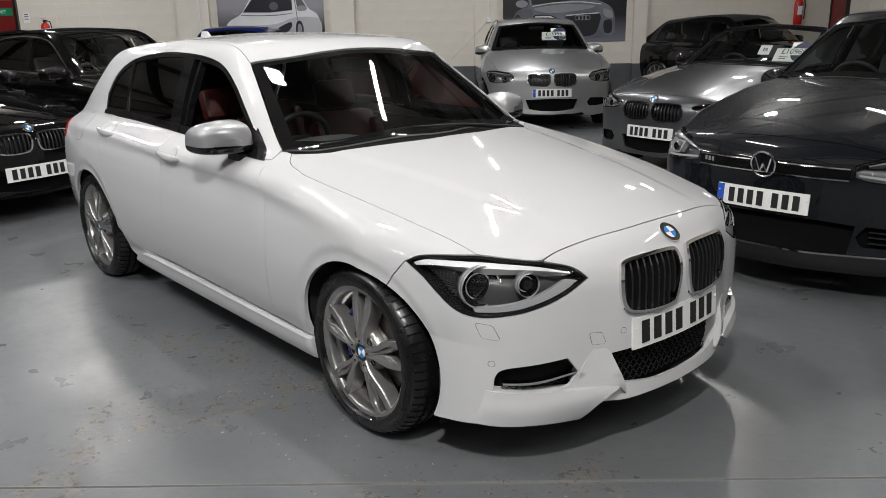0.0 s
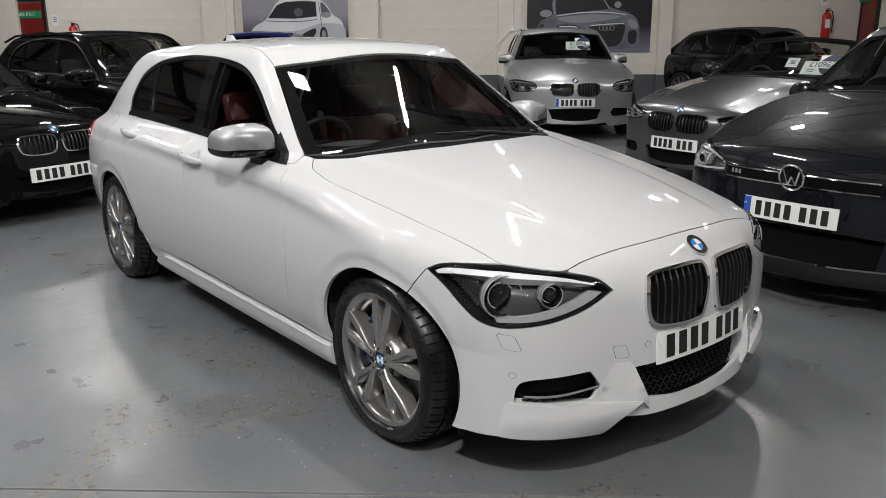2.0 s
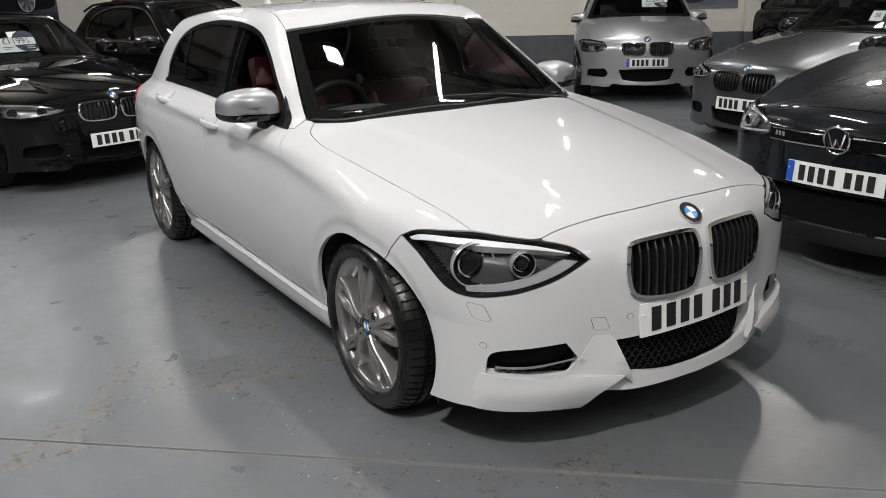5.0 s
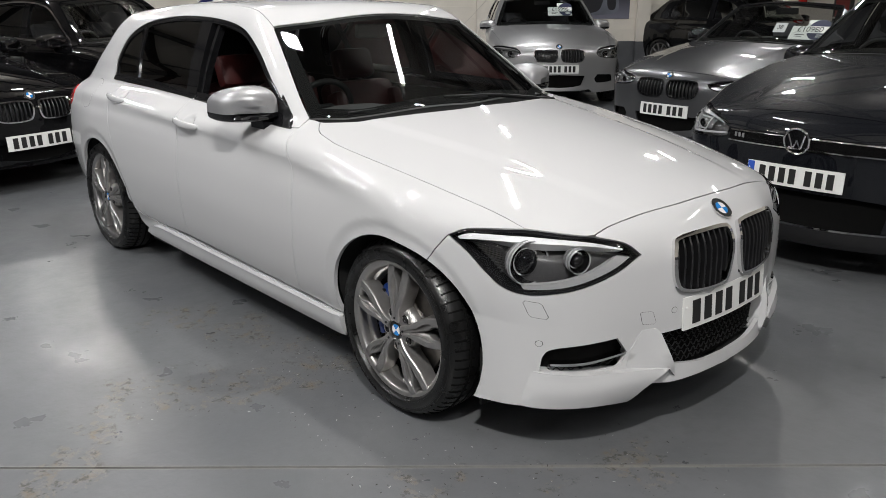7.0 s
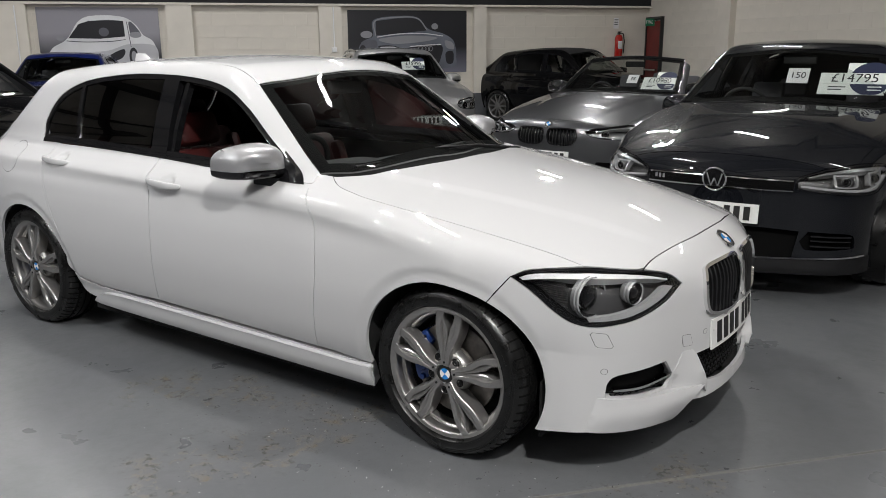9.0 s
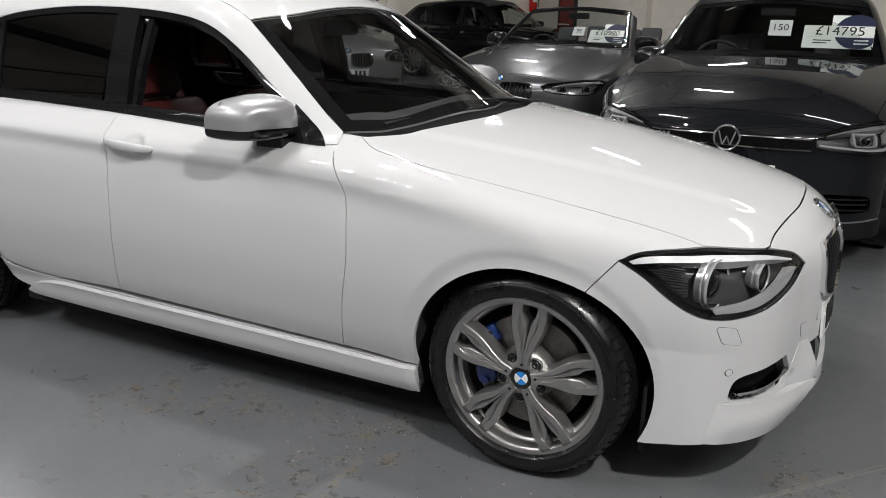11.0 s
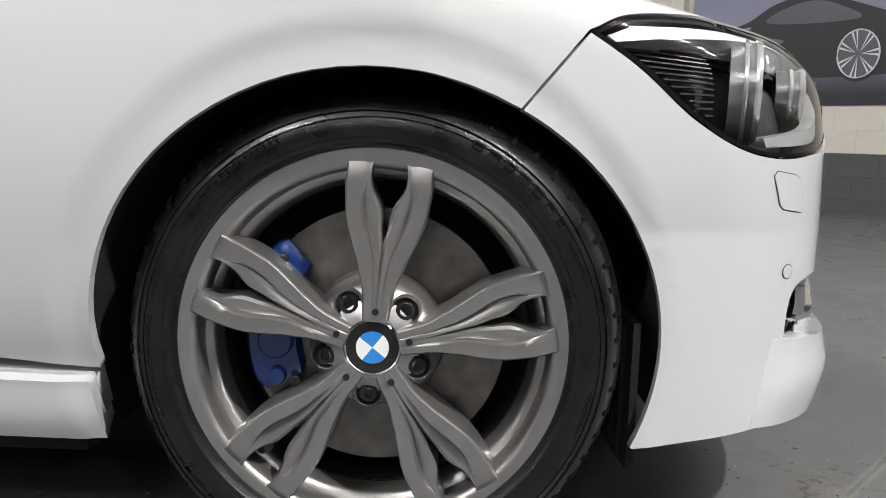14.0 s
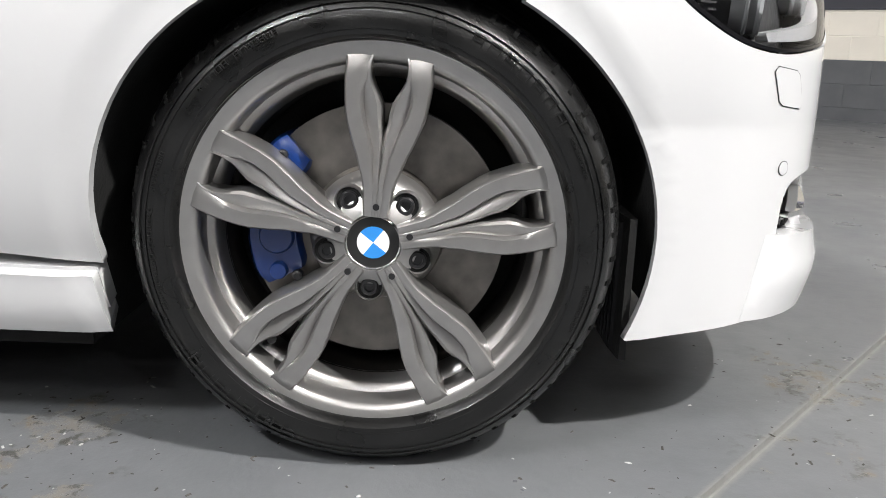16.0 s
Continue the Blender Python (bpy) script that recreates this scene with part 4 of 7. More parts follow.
    ragged = calc("MULTIPLY", rng(calc("ADD", off, calc("MULTIPLY", noise_at(40, 8, 0.7), 0.012)), 0.020, 0.008), 0.6)
    base = blend(ragged, base, (0.27, 0.262, 0.24))
    specks = rng(noise_at(60, 3, 0.6), 0.735, 0.76)
    base = blend(specks, base, (0.06, 0.06, 0.06))
    link(base, b.inputs["Base Color"])
    rough = calc("ADD", rng(noise_at(3.5, 7), 0.3, 0.7, 0.25, 0.42), calc("MULTIPLY", bare, 0.25))
    link(rough, b.inputs["Roughness"])
    bp = node("ShaderNodeBump")
    bp.inputs["Strength"].default_value, bp.inputs["Distance"].default_value = 0.25, 0.004
    link(calc("SUBTRACT", noise_at(30, 6), calc("MULTIPLY", bare, 0.6)), bp.inputs["Height"])
    link(bp.outputs[0], b.inputs["Normal"])
    return m


def slab(name, lo, hi, material, label="", kind="structure"):
    """A block of the room's own axes, from (u, v, z) to (u, v, z)."""
    c = [(a + b) / 2 for a, b in zip(lo, hi)]
    s = [b - a for a, b in zip(lo, hi)]
    bm = boxes(((0, 0, 0), s))
    me = bpy.data.meshes.new(name)
    bm.to_mesh(me)
    bm.free()
    me.materials.append(material)
    ob = new(name, me)
    ob.matrix_world = room_pose(c[0], c[1], c[2])
    return tagged(ob, label, kind=kind)


WU, WV = 7.3, 13.4
# floor with its sawn joint
rows_v = [(-12, 0), (-0.936, 0), (-0.934, -0.01), (-0.926, -0.01), (-0.924, 0), (WV, 0)]
bm = bmesh.new()
strip = [[bm.verts.new(uv(u, v, z)) for v, z in rows_v] for u in (-16, WU)]
for i in range(len(rows_v) - 1):
    bm.faces.new((strip[0][i], strip[1][i], strip[1][i + 1], strip[0][i + 1]))
ob = part("floor", bm, floor_material(), None)
tagged(ob, "worn grey painted concrete floor with a sawn joint", kind="structure")

TOPZ = 2.28
slab("wall_back", (-16, WV, 0), (WU + 0.2, WV + 0.2, TOPZ), WALLW, "cream painted block wall")
slab("wall_right", (WU, -12, 0), (WU + 0.2, WV, 5.0), WALLW, "cream painted block wall")
# left and front walls stay out of view; their dark colour weakens bounced light
slab("wall_left", (-16.2, -12, 0), (-16, WV + 0.2, 5.0), DADO, "unseen wall, dark grey to cut bounced light")
slab("wall_front", (-16.2, -12.2, 0), (WU + 0.2, -12, 5.0), DADO, "unseen wall, dark grey to cut bounced light")
slab("wall_upper", (-16, WV - 0.1, TOPZ + 0.04), (WU, WV + 0.2, 5.0), DARKCEIL, "black cloth hung over the upper wall")
slab("ceiling_front", (-16.2, -12.2, 5.0), (WU + 0.2, 0.0, 5.15), CEILW, "pale ceiling sheet")
slab("ceiling_side", (-16.2, 0.0, 5.0), (-3.0, WV + 0.2, 5.15), CEILW, "pale ceiling sheet")
slab("ceiling", (-3.0, 0.0, 5.0), (WU + 0.2, WV + 0.2, 5.15), CEILDARK, "dull brown-grey ceiling sheet")
slab("trim_ledge", (-16, WV - 0.16, TOPZ), (WU, WV + 0.2, TOPZ + 0.04), WALLW, "cream ledge along the top of the wall")
slab("dado_back", (-16, WV - 0.006, 0), (WU, WV, 0.56), DADO, "dark grey painted dado")
slab("dado_right", (WU - 0.006, -12, 0), (WU, WV - 0.006, 0.58), DADO, "dark grey painted dado")
for a, c in ((-5.65, -5.02), (-2.62, -2.15), (0.22, 0.66), (3.36, 3.62), (-9.95, -9.40)):
    slab("pillar", (a, WV - 0.14, 0.56), (c, WV, TOPZ), WALLW, "cream painted block pier")
    slab("pillar_foot", (a, WV - 0.146, 0), (c, WV - 0.006, 0.56), DADO, "dark grey painted pier foot")
for a, c in ((10.1, 10.5), (5.0, 5.4), (-0.6, -0.2), (3.0, 3.15)):
    slab("pillar", (WU - 0.12, a, 0.58), (WU, c, 5.0), WALLW, "cream painted block pier")
    slab("pillar_foot", (WU - 0.126, a, 0), (WU - 0.006, c, 0.58), DADO, "dark grey painted pier foot")


# ---------------------------------------------------------------- lamps
def tube_lamp(u, v, z=4.3, along=90, energy=42):
    lamp = new("ceiling_lamp")
    lamp.matrix_world = room_pose(u, v, z, along)
    tagged(lamp, "long white tube lamp hung under the ceiling", "lamp", "ceiling lamps")
    part("tube", boxes(((0, 0, 0), (1.25, 0.05, 0.035))), TUBE, lamp)
    part("lamp_body", boxes(((0, 0, 0.03), (1.30, 0.03, 0.025))), CEILW, lamp)
    for x in (-0.5, 0.5):
        part("hanger", tube([(x, 0, 0.06), (x, 0, 5.0 - z)], 0.006, 6), CEILW, lamp)
    li = bpy.data.lights.new("tube_light", "AREA")
    li.shape, li.size, li.size_y, li.energy, li.color = "RECTANGLE", 1.25, 0.05, energy, (0.985, 0.99, 1.0)
    lo = new("tube_light", li)
    lo.matrix_world = room_pose(u, v, z - 0.04, along)
    # the same tube's light upwards
    up = bpy.data.lights.new("tube_light_up", "AREA")
    up.shape, up.size, up.size_y, up.energy, up.color = "RECTANGLE", 1.25, 0.08, 12, (0.985, 0.99, 1.0)
    ob = new("tube_light_up", up)
    ob.matrix_world = room_pose(u, v, z + 0.06, along) @ Matrix.Rotation(math.pi, 4, "X")


def flood_lamp(u, v, z, target, energy=160):
    lamp = new("flood_lamp")
    p = uv(u, v, z)
    m = look(p, target)
    lamp.matrix_world = m
    tagged(lamp, "square white flood lamp on a bracket high up", "lamp", "flood lamps")
    part("lamp_face", boxes(((0, 0, -0.031), (0.19, 0.14, 0.01))), FLOOD, lamp)
    part("lamp_case", boxes(((0, 0, 0), (0.25, 0.20, 0.05)), bevel=0.008), PLASTIC, lamp)
    part("bracket", tube([(0, 0, 0.02), (0, 0.3, 0.35)], 0.015, 8), PLASTIC, lamp)
    li = bpy.data.lights.new("flood_light", "AREA")
    li.shape, li.size, li.size_y, li.energy, li.color = "RECTANGLE", 0.19, 0.14, energy, (1.0, 0.98, 0.95)
    lo = new("flood_light", li)
    lo.matrix_world = m @ Matrix.Translation((0, 0, -0.045))


# some of these unseen tubes are added to brighten the back wall and doors
for u, v, e in ((-4.6, -3.6, 22), (-3.4, -8.5, 30), (1.4, -8.5, 30), (-4.6, -0.6, 135), (0.6, -4.6, 55), (4.6, -3.6, 34), (-3.4, 1.4, 30), (0.2, 2.7, 45), (4.2, 1.6, 10), (-3.4, 6.4, 55), (0.6, 6.8, 45), (4.6, 5.6, 18), (-3.4, 10.2, 72), (0.6, 10.2, 62), (4.6, 10.2, 30), (-8, 1.0, 26), (-8, -5.0, 16), (-12, -2.0, 12), (-8, 7.0, 75), (-8, 11.2, 75)):
    tube_lamp(u, v, energy=e)
flood_lamp(-1.2, 1.35, 4.0, (-1.3, -0.2, 0.4), 62)
flood_lamp(-4.5, 5.6, 3.0, (-1.6, -0.4, 0.4), 15)
flood_lamp(2.9, 6.4, 3.5, (0.6, 0.2, 0.4), 34)
flood_lamp(-0.5, -3.7, 4.0, (-0.3, -0.6, 0.4), 165)

BEAM = mat("dark_steel_beam", (0.03, 0.028, 0.027), 0.6, noise_amount=0.2, noise_scale=3)
for v in (-10.5, -8.0, -5.5, -3.0, -0.5, 2.0, 4.5, 7.0, 9.5, 12.0):
    slab("ceiling_beam", (-16, v - 0.06, 4.78), (WU, v + 0.06, 5.0), BEAM, "dark steel roof beam")
for u in (-13, -9, -5, -1, 3, 7):
    slab("ceiling_beam", (u - 0.1, -12, 4.6), (u + 0.1, WV, 4.78), BEAM, "dark steel roof beam")

# the roof comes down towards the side
def sloped(name, v0, v1, z_top, z_low, depth, material, label):
    pts = [(-9.5, z_top), (-16, z_low), (-16, z_low + depth), (-9.5, z_top + depth)]
    bm = bmesh.new()
    a, b = [[bm.verts.new(uv(u, v, z)) for u, z in pts] for v in (v0, v1)]
    bm.faces.new(a)
    bm.faces.new(b[::-1])
    for i in range(4):
        bm.faces.new((a[i], b[i], b[(i + 1) % 4], a[(i + 1) % 4]))
    tagged(part(name, bm, material, None), label, kind="structure")


sloped("ceiling_slope", -12, WV, 4.98, 2.5, 0.12, CEILW, "pale ceiling sheet sloping down to the side")
for v in (-10.5, -8.0, -5.5, -3.0, -0.5, 2.0, 4.5, 7.0, 9.5, 12.0):
    sloped("ceiling_beam", v - 0.06, v + 0.06, 4.80, 2.32, 0.18, BEAM, "dark steel roof beam")
for u, z in ((-11.2, 4.16), (-13.0, 3.48), (-14.6, 2.86)):
    slab("ceiling_beam", (u - 0.05, -12, z), (u + 0.05, WV, z + 0.12), BEAM, "dark steel roof purlin")


# ---------------------------------------------------------------- the white hatchback
def twin_spoke_wheel(parent_car, m, front=True):
    """A grey alloy with five pairs of blades, low tyre, disc and blue caliper; its outer face looks to -y."""
    wheel = new("wheel")
    wheel.parent = parent_car.thing
    wheel.matrix_local = m
    T = 0.03  # how far the lip stands outside the wheel's place
    tyre = [(0.238, T - 0.030), (0.2425, T - 0.010), (0.2455, T - 0.002), (0.250, T + 0.0040), (0.264, T + 0.007), (0.283, T + 0.003), (0.295, T - 0.007), (0.304, T - 0.020), (0.3105, T - 0.036), (0.3145, T - 0.056), (0.3165, T - 0.08), (0.317, T - 0.11), (0.3155, T - 0.16), (0.31, T - 0.19), (0.29, T - 0.205), (0.24, T - 0.19)]
    bm = lathe(tyre, n=132)
    for v in bm.verts:
        v.co.z = max(v.co.z, -0.3094)
    ty = part("tyre", bm, RUBBER, wheel, "low-profile black tyre with raised sidewall markings", smooth=True)
    # shoulder grooves of the tread, cut as dark slots just over the rubber
    for k in range(60):
        a = 2 * math.pi * (k + 0.5) / 60
        if math.cos(a) < -0.93:
            continue
        prof = [(0.3000, T - 0.0125), (0.3050, T - 0.0205), (0.3112, T - 0.0365), (0.3150, T - 0.0565), (0.3170, T - 0.08)]
        bm = loft([[Vector((-0.003 - 0.05 * (hh - T + 0.02), -hh, rr + 0.0008)), Vector((0.003 - 0.05 * (hh - T + 0.02), -hh, rr + 0.0008)), Vector((0.003, -hh, rr - 0.004)), Vector((-0.003, -hh, rr - 0.004))] for rr, hh in prof])
        bmesh.ops.transform(bm, matrix=Matrix.Rotation(a, 4, "Y"), verts=bm.verts)
        part("tread_groove", bm, GRILLEBLACK, ty)
    for hh in (T - 0.066, T - 0.104, T - 0.142):
        bm = lathe([(0.316, hh - 0.005), (0.3178, hh - 0.004), (0.3178, hh + 0.004), (0.315, hh + 0.005)], n=96)
        for v in bm.verts:
            v.co.z = max(v.co.z, -0.3092)
        part("tread_channel", bm, GRILLEBLACK, ty, smooth=True)
    # raised sidewall lettering as outlined blocks
    rnd = random.Random(3)
    for a0, n, w, hgt in ((26, 7, 4.6, 0.0165), (-154, 7, 4.6, 0.0165), (-48, 5, 2.0, 0.008), (-36, 7, 1.8, 0.008), (100, 9, 1.5, 0.006), (60, 9, 1.3, 0.005), (250, 9, 1.5, 0.006), (-100, 12, 1.5, 0.006), (-78, 8, 1.4, 0.006)):
        for k in range(n):
            a = radians(a0 + k * w * 1.02)
            ww = 0.275 * radians(w) * (0.55 + 0.15 * rnd.random())
            st = max(0.0009, hgt * 0.11)
            bm = boxes(((-ww / 2, 0, 0), (st, 0.0012, hgt)), ((ww / 2, 0, 0), (st, 0.0012, hgt)), ((0, 0, hgt / 2 - st / 2), (ww, 0.0012, st)), ((0, 0, (-0.5 if k % 2 else 0.0) * (hgt - st)), (ww, 0.0012, st)))
            bmesh.ops.transform(bm, matrix=Matrix.Rotation(a, 4, "Y") @ Matrix.Translation((0, -(T + 0.0064), 0.2735)) @ Matrix.Rotation(radians(4), 4, "X"), verts=bm.verts)
            part("raised_letter", bm, TYRELETTER, ty)
    for rr, yy, hh in ((0.2565, 0.0052, 0.0008), (0.2875, 0.0012, 0.0010), (0.2795, 0.0044, 0.0006)):
        part("sidewall_rib", lathe([(rr - 0.0008, T + yy - 0.001), (rr - 0.0004, T + yy + hh), (rr + 0.0004, T + yy + hh), (rr + 0.0008, T + yy - 0.001)], n=110), RUBBER, ty, smooth=True)
    warn = text_mesh("WARNING", 0.009, 0.0006)
    warn.materials.append(TYRELETTER)
    wo = part_mesh("warning_text", warn, ty)
    wo.matrix_local = Matrix.Rotation(radians(1), 4, "Y") @ Matrix.Translation((0, -(T + 0.0068), 0.2655)) @ Matrix.Rotation(radians(90), 4, "X")
    rim = part("rim", lathe([(0.2445, T + 0.001), (0.2462, T - 0.0005), (0.2455, T - 0.0045), (0.2425, T - 0.0065), (0.236, T - 0.0082), (0.229, T - 0.0102), (0.2235, T - 0.0130), (0.2205, T - 0.0180), (0.2190, T - 0.030), (0.2178, T - 0.046), (0.2095, T - 0.050), (0.2065, T - 0.056), (0.2045, T - 0.066), (0.201, T - 0.080)], n=120), ALLOY, wheel, "dark grey alloy rim with five pairs of faceted spokes", smooth=True)
    # deep barrel: its shade and brake dust are both put into the dark colour
    part("barrel", lathe([(0.2015, T - 0.076), (0.200, T - 0.10), (0.200, T - 0.17), (0.215, T - 0.19)], n=72), DUSTSHADE, rim, smooth=True)
    # blades: joined at the hub, parting towards the rim
    for k in range(5):
        for side in (1, -1):
            # radius, outer edge, crease, inner edge, how far the ridge stands out, depth of the inner leaf
            stations = [(0.034, 0.0165, 0.0046, -0.0010, 0.0125, 0.0005), (0.052, 0.0180, 0.0056, -0.0010, 0.0140, 0.0010), (0.066, 0.0192, 0.0062, -0.0010, 0.0150, 0.0020), (0.080, 0.0220, 0.0073, -0.0005, 0.0152, 0.0040), (0.093, 0.0267, 0.0092, 0.0002, 0.0148, 0.0062), (0.107, 0.0308, 0.0107, 0.0005, 0.0138, 0.0085), (0.121, 0.0369, 0.0143, 0.0008, 0.0130, 0.0105), (0.135, 0.0420, 0.0190, 0.0014, 0.0120, 0.0120), (0.148, 0.0466, 0.0240, 0.0036, 0.0110, 0.0125), (0.160, 0.0493, 0.0276, 0.0045, 0.0102, 0.0120), (0.171, 0.0508, 0.0295, 0.0062, 0.0094, 0.0105), (0.181, 0.0517, 0.0300, 0.0108, 0.0088, 0.0085), (0.190, 0.0525, 0.0287, 0.0165, 0.0082, 0.0050), (0.200, 0.0532, 0.0265, 0.0205, 0.0076, 0.0020), (0.210, 0.0528, 0.0252, 0.0218, 0.0068, 0.0010), (0.219, 0.0530, 0.0245, 0.0212, 0.0046, 0.0005), (0.227, 0.0549, 0.0223, 0.0190, 0.0022, 0.0003), (0.233, 0.0580, 0.0200, 0.0165, -0.0006, 0.0000), (0.237, 0.0610, 0.0180, 0.0150, -0.0040, 0.0000)]
            rings = []
            for r, ro, rc, ri, proud, dip in stations:
                y1 = -(T - 0.0125 + proud)
                b, lf = ro - rc, rc - ri
                rings.append([(side * (ro + 0.001), -(T - 0.060), r), (side * ro, y1 + 0.010, r), (side * (ro - 0.0010), y1 + 0.0028, r), (side * (ro - 0.0032), y1 + 0.0004, r), (side * (rc + 0.40 * b), y1, r), (side * (rc + 0.0016), y1 + 0.0010, r), (side * rc, y1 + 0.35 * dip + 0.0012, r), (side * (rc - 0.08 * lf), y1 + dip, r), (side * (rc - 0.45 * lf), y1 + 0.62 * dip, r), (side * (ri + 0.22 * lf), y1 + 0.50 * dip + 0.0006, r), (side * (ri + 0.04 * lf), y1 + 0.62 * dip + 0.0022, r), (side * ri, y1 + 0.7 * dip + 0.007, r), (side * ri, -(T - 0.060), r)])
            bm = loft(rings)
            bmesh.ops.transform(bm, matrix=Matrix.Rotation(2 * math.pi * k / 5 + radians(4.5), 4, "Y"), verts=bm.verts)
            part("spoke", bm, ALLOY, rim, smooth=True)
        # web between the two blades near the hub
        bm = loft([[(-w, -(T - d), r), (-w * 0.3, -(T - d + 0.003), r), (w * 0.3, -(T - d + 0.003), r), (w, -(T - d), r), (w, -(T - 0.06), r), (-w, -(T - 0.06), r)] for r, w, d in ((0.034, 0.006, 0.003), (0.06, 0.006, 0.004), (0.085, 0.006, 0.010), (0.110, 0.006, 0.016), (0.130, 0.006, 0.022), (0.140, 0.006, 0.036))])
        bmesh.ops.transform(bm, matrix=Matrix.Rotation(2 * math.pi * k / 5 + radians(4.5), 4, "Y"), verts=bm.verts)
        part("spoke_web", bm, ALLOY, rim, smooth=True)
        a = 2 * math.pi * (k + 0.5) / 5 + radians(4.5)
        mm = Matrix.Rotation(a, 4, "Y") @ Matrix.Translation((0, 0, 0.060))
        for nm, prof, mt in (("bolt_seat", [(0.0200, T - 0.0235), (0.0190, T - 0.0170), (0.0176, T - 0.0152), (0.0164, T - 0.0168), (0.0158, T - 0.024)], ALLOY), ("bolt_well", [(0.0164, T - 0.0172), (0.0152, T - 0.0178), (0.0150, T - 0.0185), (0.0, T - 0.0185)], LINER), ("wheel_bolt", [(0.0118, T - 0.03), (0.0118, T - 0.0155), (0.0100, T - 0.0135), (0.0066, T - 0.0135), (0.0062, T - 0.0175), (0.0, T - 0.0175)], LAMPDARK)):
            bm = lathe(prof, n=20)
            bmesh.ops.transform(bm, matrix=mm, verts=bm.verts)
            part(nm, bm, mt, rim, smooth=True)
        bm = lathe([(0.0042, T - 0.004), (0.0042, T + 0.0015), (0.0, T + 0.0015)], n=12)
        bmesh.ops.transform(bm, matrix=Matrix.Rotation(2 * math.pi * k / 5 + radians(4.5), 4, "Y") @ Matrix.Translation((0, -0.0015, 0.047)), verts=bm.verts)
        part("drain_hole", bm, LAMPDARK, rim)
    part("hub", lathe([(0.086, T - 0.06), (0.0835, T - 0.046), (0.079, T - 0.036), (0.073, T - 0.0275), (0.064, T - 0.0215), (0.052, T - 0.0150), (0.043, T - 0.0100), (0.036, T - 0.0075), (0.0345, T - 0.012), (0.0, T - 0.012)], n=60), ALLOY, rim, smooth=True)
    roundel(Matrix.Translation((0, -(T - 0.014), 0)) @ Matrix.Rotation(radians(38), 4, "Y"), 0.034, rim)
    for a in (-28, 12, 52):
        bm = boxes(((0, 0, 0.0295), (0.0062, 0.0012, 0.0052)))
        bmesh.ops.transform(bm, matrix=Matrix.Translation((0, -(T - 0.0105), 0)) @ Matrix.Rotation(radians(a + 150), 4, "Y"), verts=bm.verts)
        part("letter_bar", bm, STEEL, rim)
    vd = Vector((-0.692, 0, -0.722))
    part("valve", tube([vd * 0.214 + Vector((0, -(T - 0.058), 0)), vd * 0.207 + Vector((0, -(T - 0.046), 0)), vd * 0.196 + Vector((0, -(T - 0.030), 0)), vd * 0.190 + Vector((0, -(T - 0.022), 0))], [0.0085, 0.0062, 0.0055, 0.0062], 12), LAMPDARK, rim, smooth=True)
    # brake
    part("brake_disc", lathe([(0.085, T - 0.062), (0.09, T - 0.075), (0.168, T - 0.075), (0.168, T - 0.10), (0.09, T - 0.10)], n=64), STEEL, wheel, "worn steel brake disc", smooth=True)
    part("disc_bell", lathe([(0.0, T - 0.055), (0.082, T - 0.055), (0.086, T - 0.075)], n=40), STEEL, wheel, smooth=True)
    # added black disc, standing in for the darkness behind the brake
    part("inner_shade_disc", lathe([(0.0, T - 0.15), (0.205, T - 0.15)], n=40), LINER, wheel)
    if front:
        def arc(a0, a1, r0, r1, y0, deep, n=9):
            """A block of the caliper along the disc's edge, its ends rounded off."""
            out = []
            for i, a in enumerate(np.radians(np.linspace(a0, a1, n))):
                e = 1.0 - 0.9 * abs(2 * i / (n - 1) - 1) ** 6
                ca, sa, m, hw = math.cos(a), math.sin(a), (r0 + r1) / 2, (r1 - r0) / 2 * (0.80 + 0.20 * e)
                y = y0 + 0.006 * (1 - e)
                out.append([((m + q * hw) * ca, y + d, (m + q * hw) * sa) for q, d in ((-1, deep), (-1, 0.010), (-0.86, 0.002), (-0.6, 0.0), (0.6, 0.0), (0.86, 0.003), (1, 0.012), (1, deep))])
            return loft(out)

        cal = part("brake_caliper", arc(171, 207, 0.100, 0.170, -(T - 0.054), 0.09), CALIPER, wheel, "blue painted brake caliper", smooth=True)
        part("caliper_bridge", arc(133, 160, 0.120, 0.178, -(T - 0.056), 0.09), CALIPER, cal, smooth=True)
        part("caliper_neck", arc(154, 178, 0.135, 0.172, -(T - 0.066), 0.08), CALIPER, cal, smooth=True)
        for x, z, r in ((-0.129, -0.006, 0.0235), (-0.127, -0.052, 0.012)):
            bm = lathe([(r, -0.004), (r * 0.97, 0.006), (r * 0.86, 0.009), (r * 0.5, 0.0095), (0.0, 0.0095)], n=28)
            bmesh.ops.transform(bm, matrix=Matrix.Translation((x, -(T - 0.054), z)), verts=bm.verts)
            part("caliper_piston", bm, CALIPER, cal, smooth=True)
        for x, z in ((-0.120, 0.100), (-0.136, 0.062), (-0.103, -0.058)):
            bm = lathe([(0.007, -0.004), (0.007, 0.007), (0.004, 0.0085), (0.0, 0.0085)], n=10)
            bmesh.ops.transform(bm, matrix=Matrix.Translation((x, -(T - 0.056), z)), verts=bm.verts)
            part("caliper_bolt", bm, LAMPDARK, cal)
    # the rim sits a little inside the bulge of the tyre
    for ob in wheel.children:
        if ob is not ty:
            ob.scale = (1.006, 1.0, 1.006)
            ob.location = (0.0, 0.004, -0.003)
    return wheel


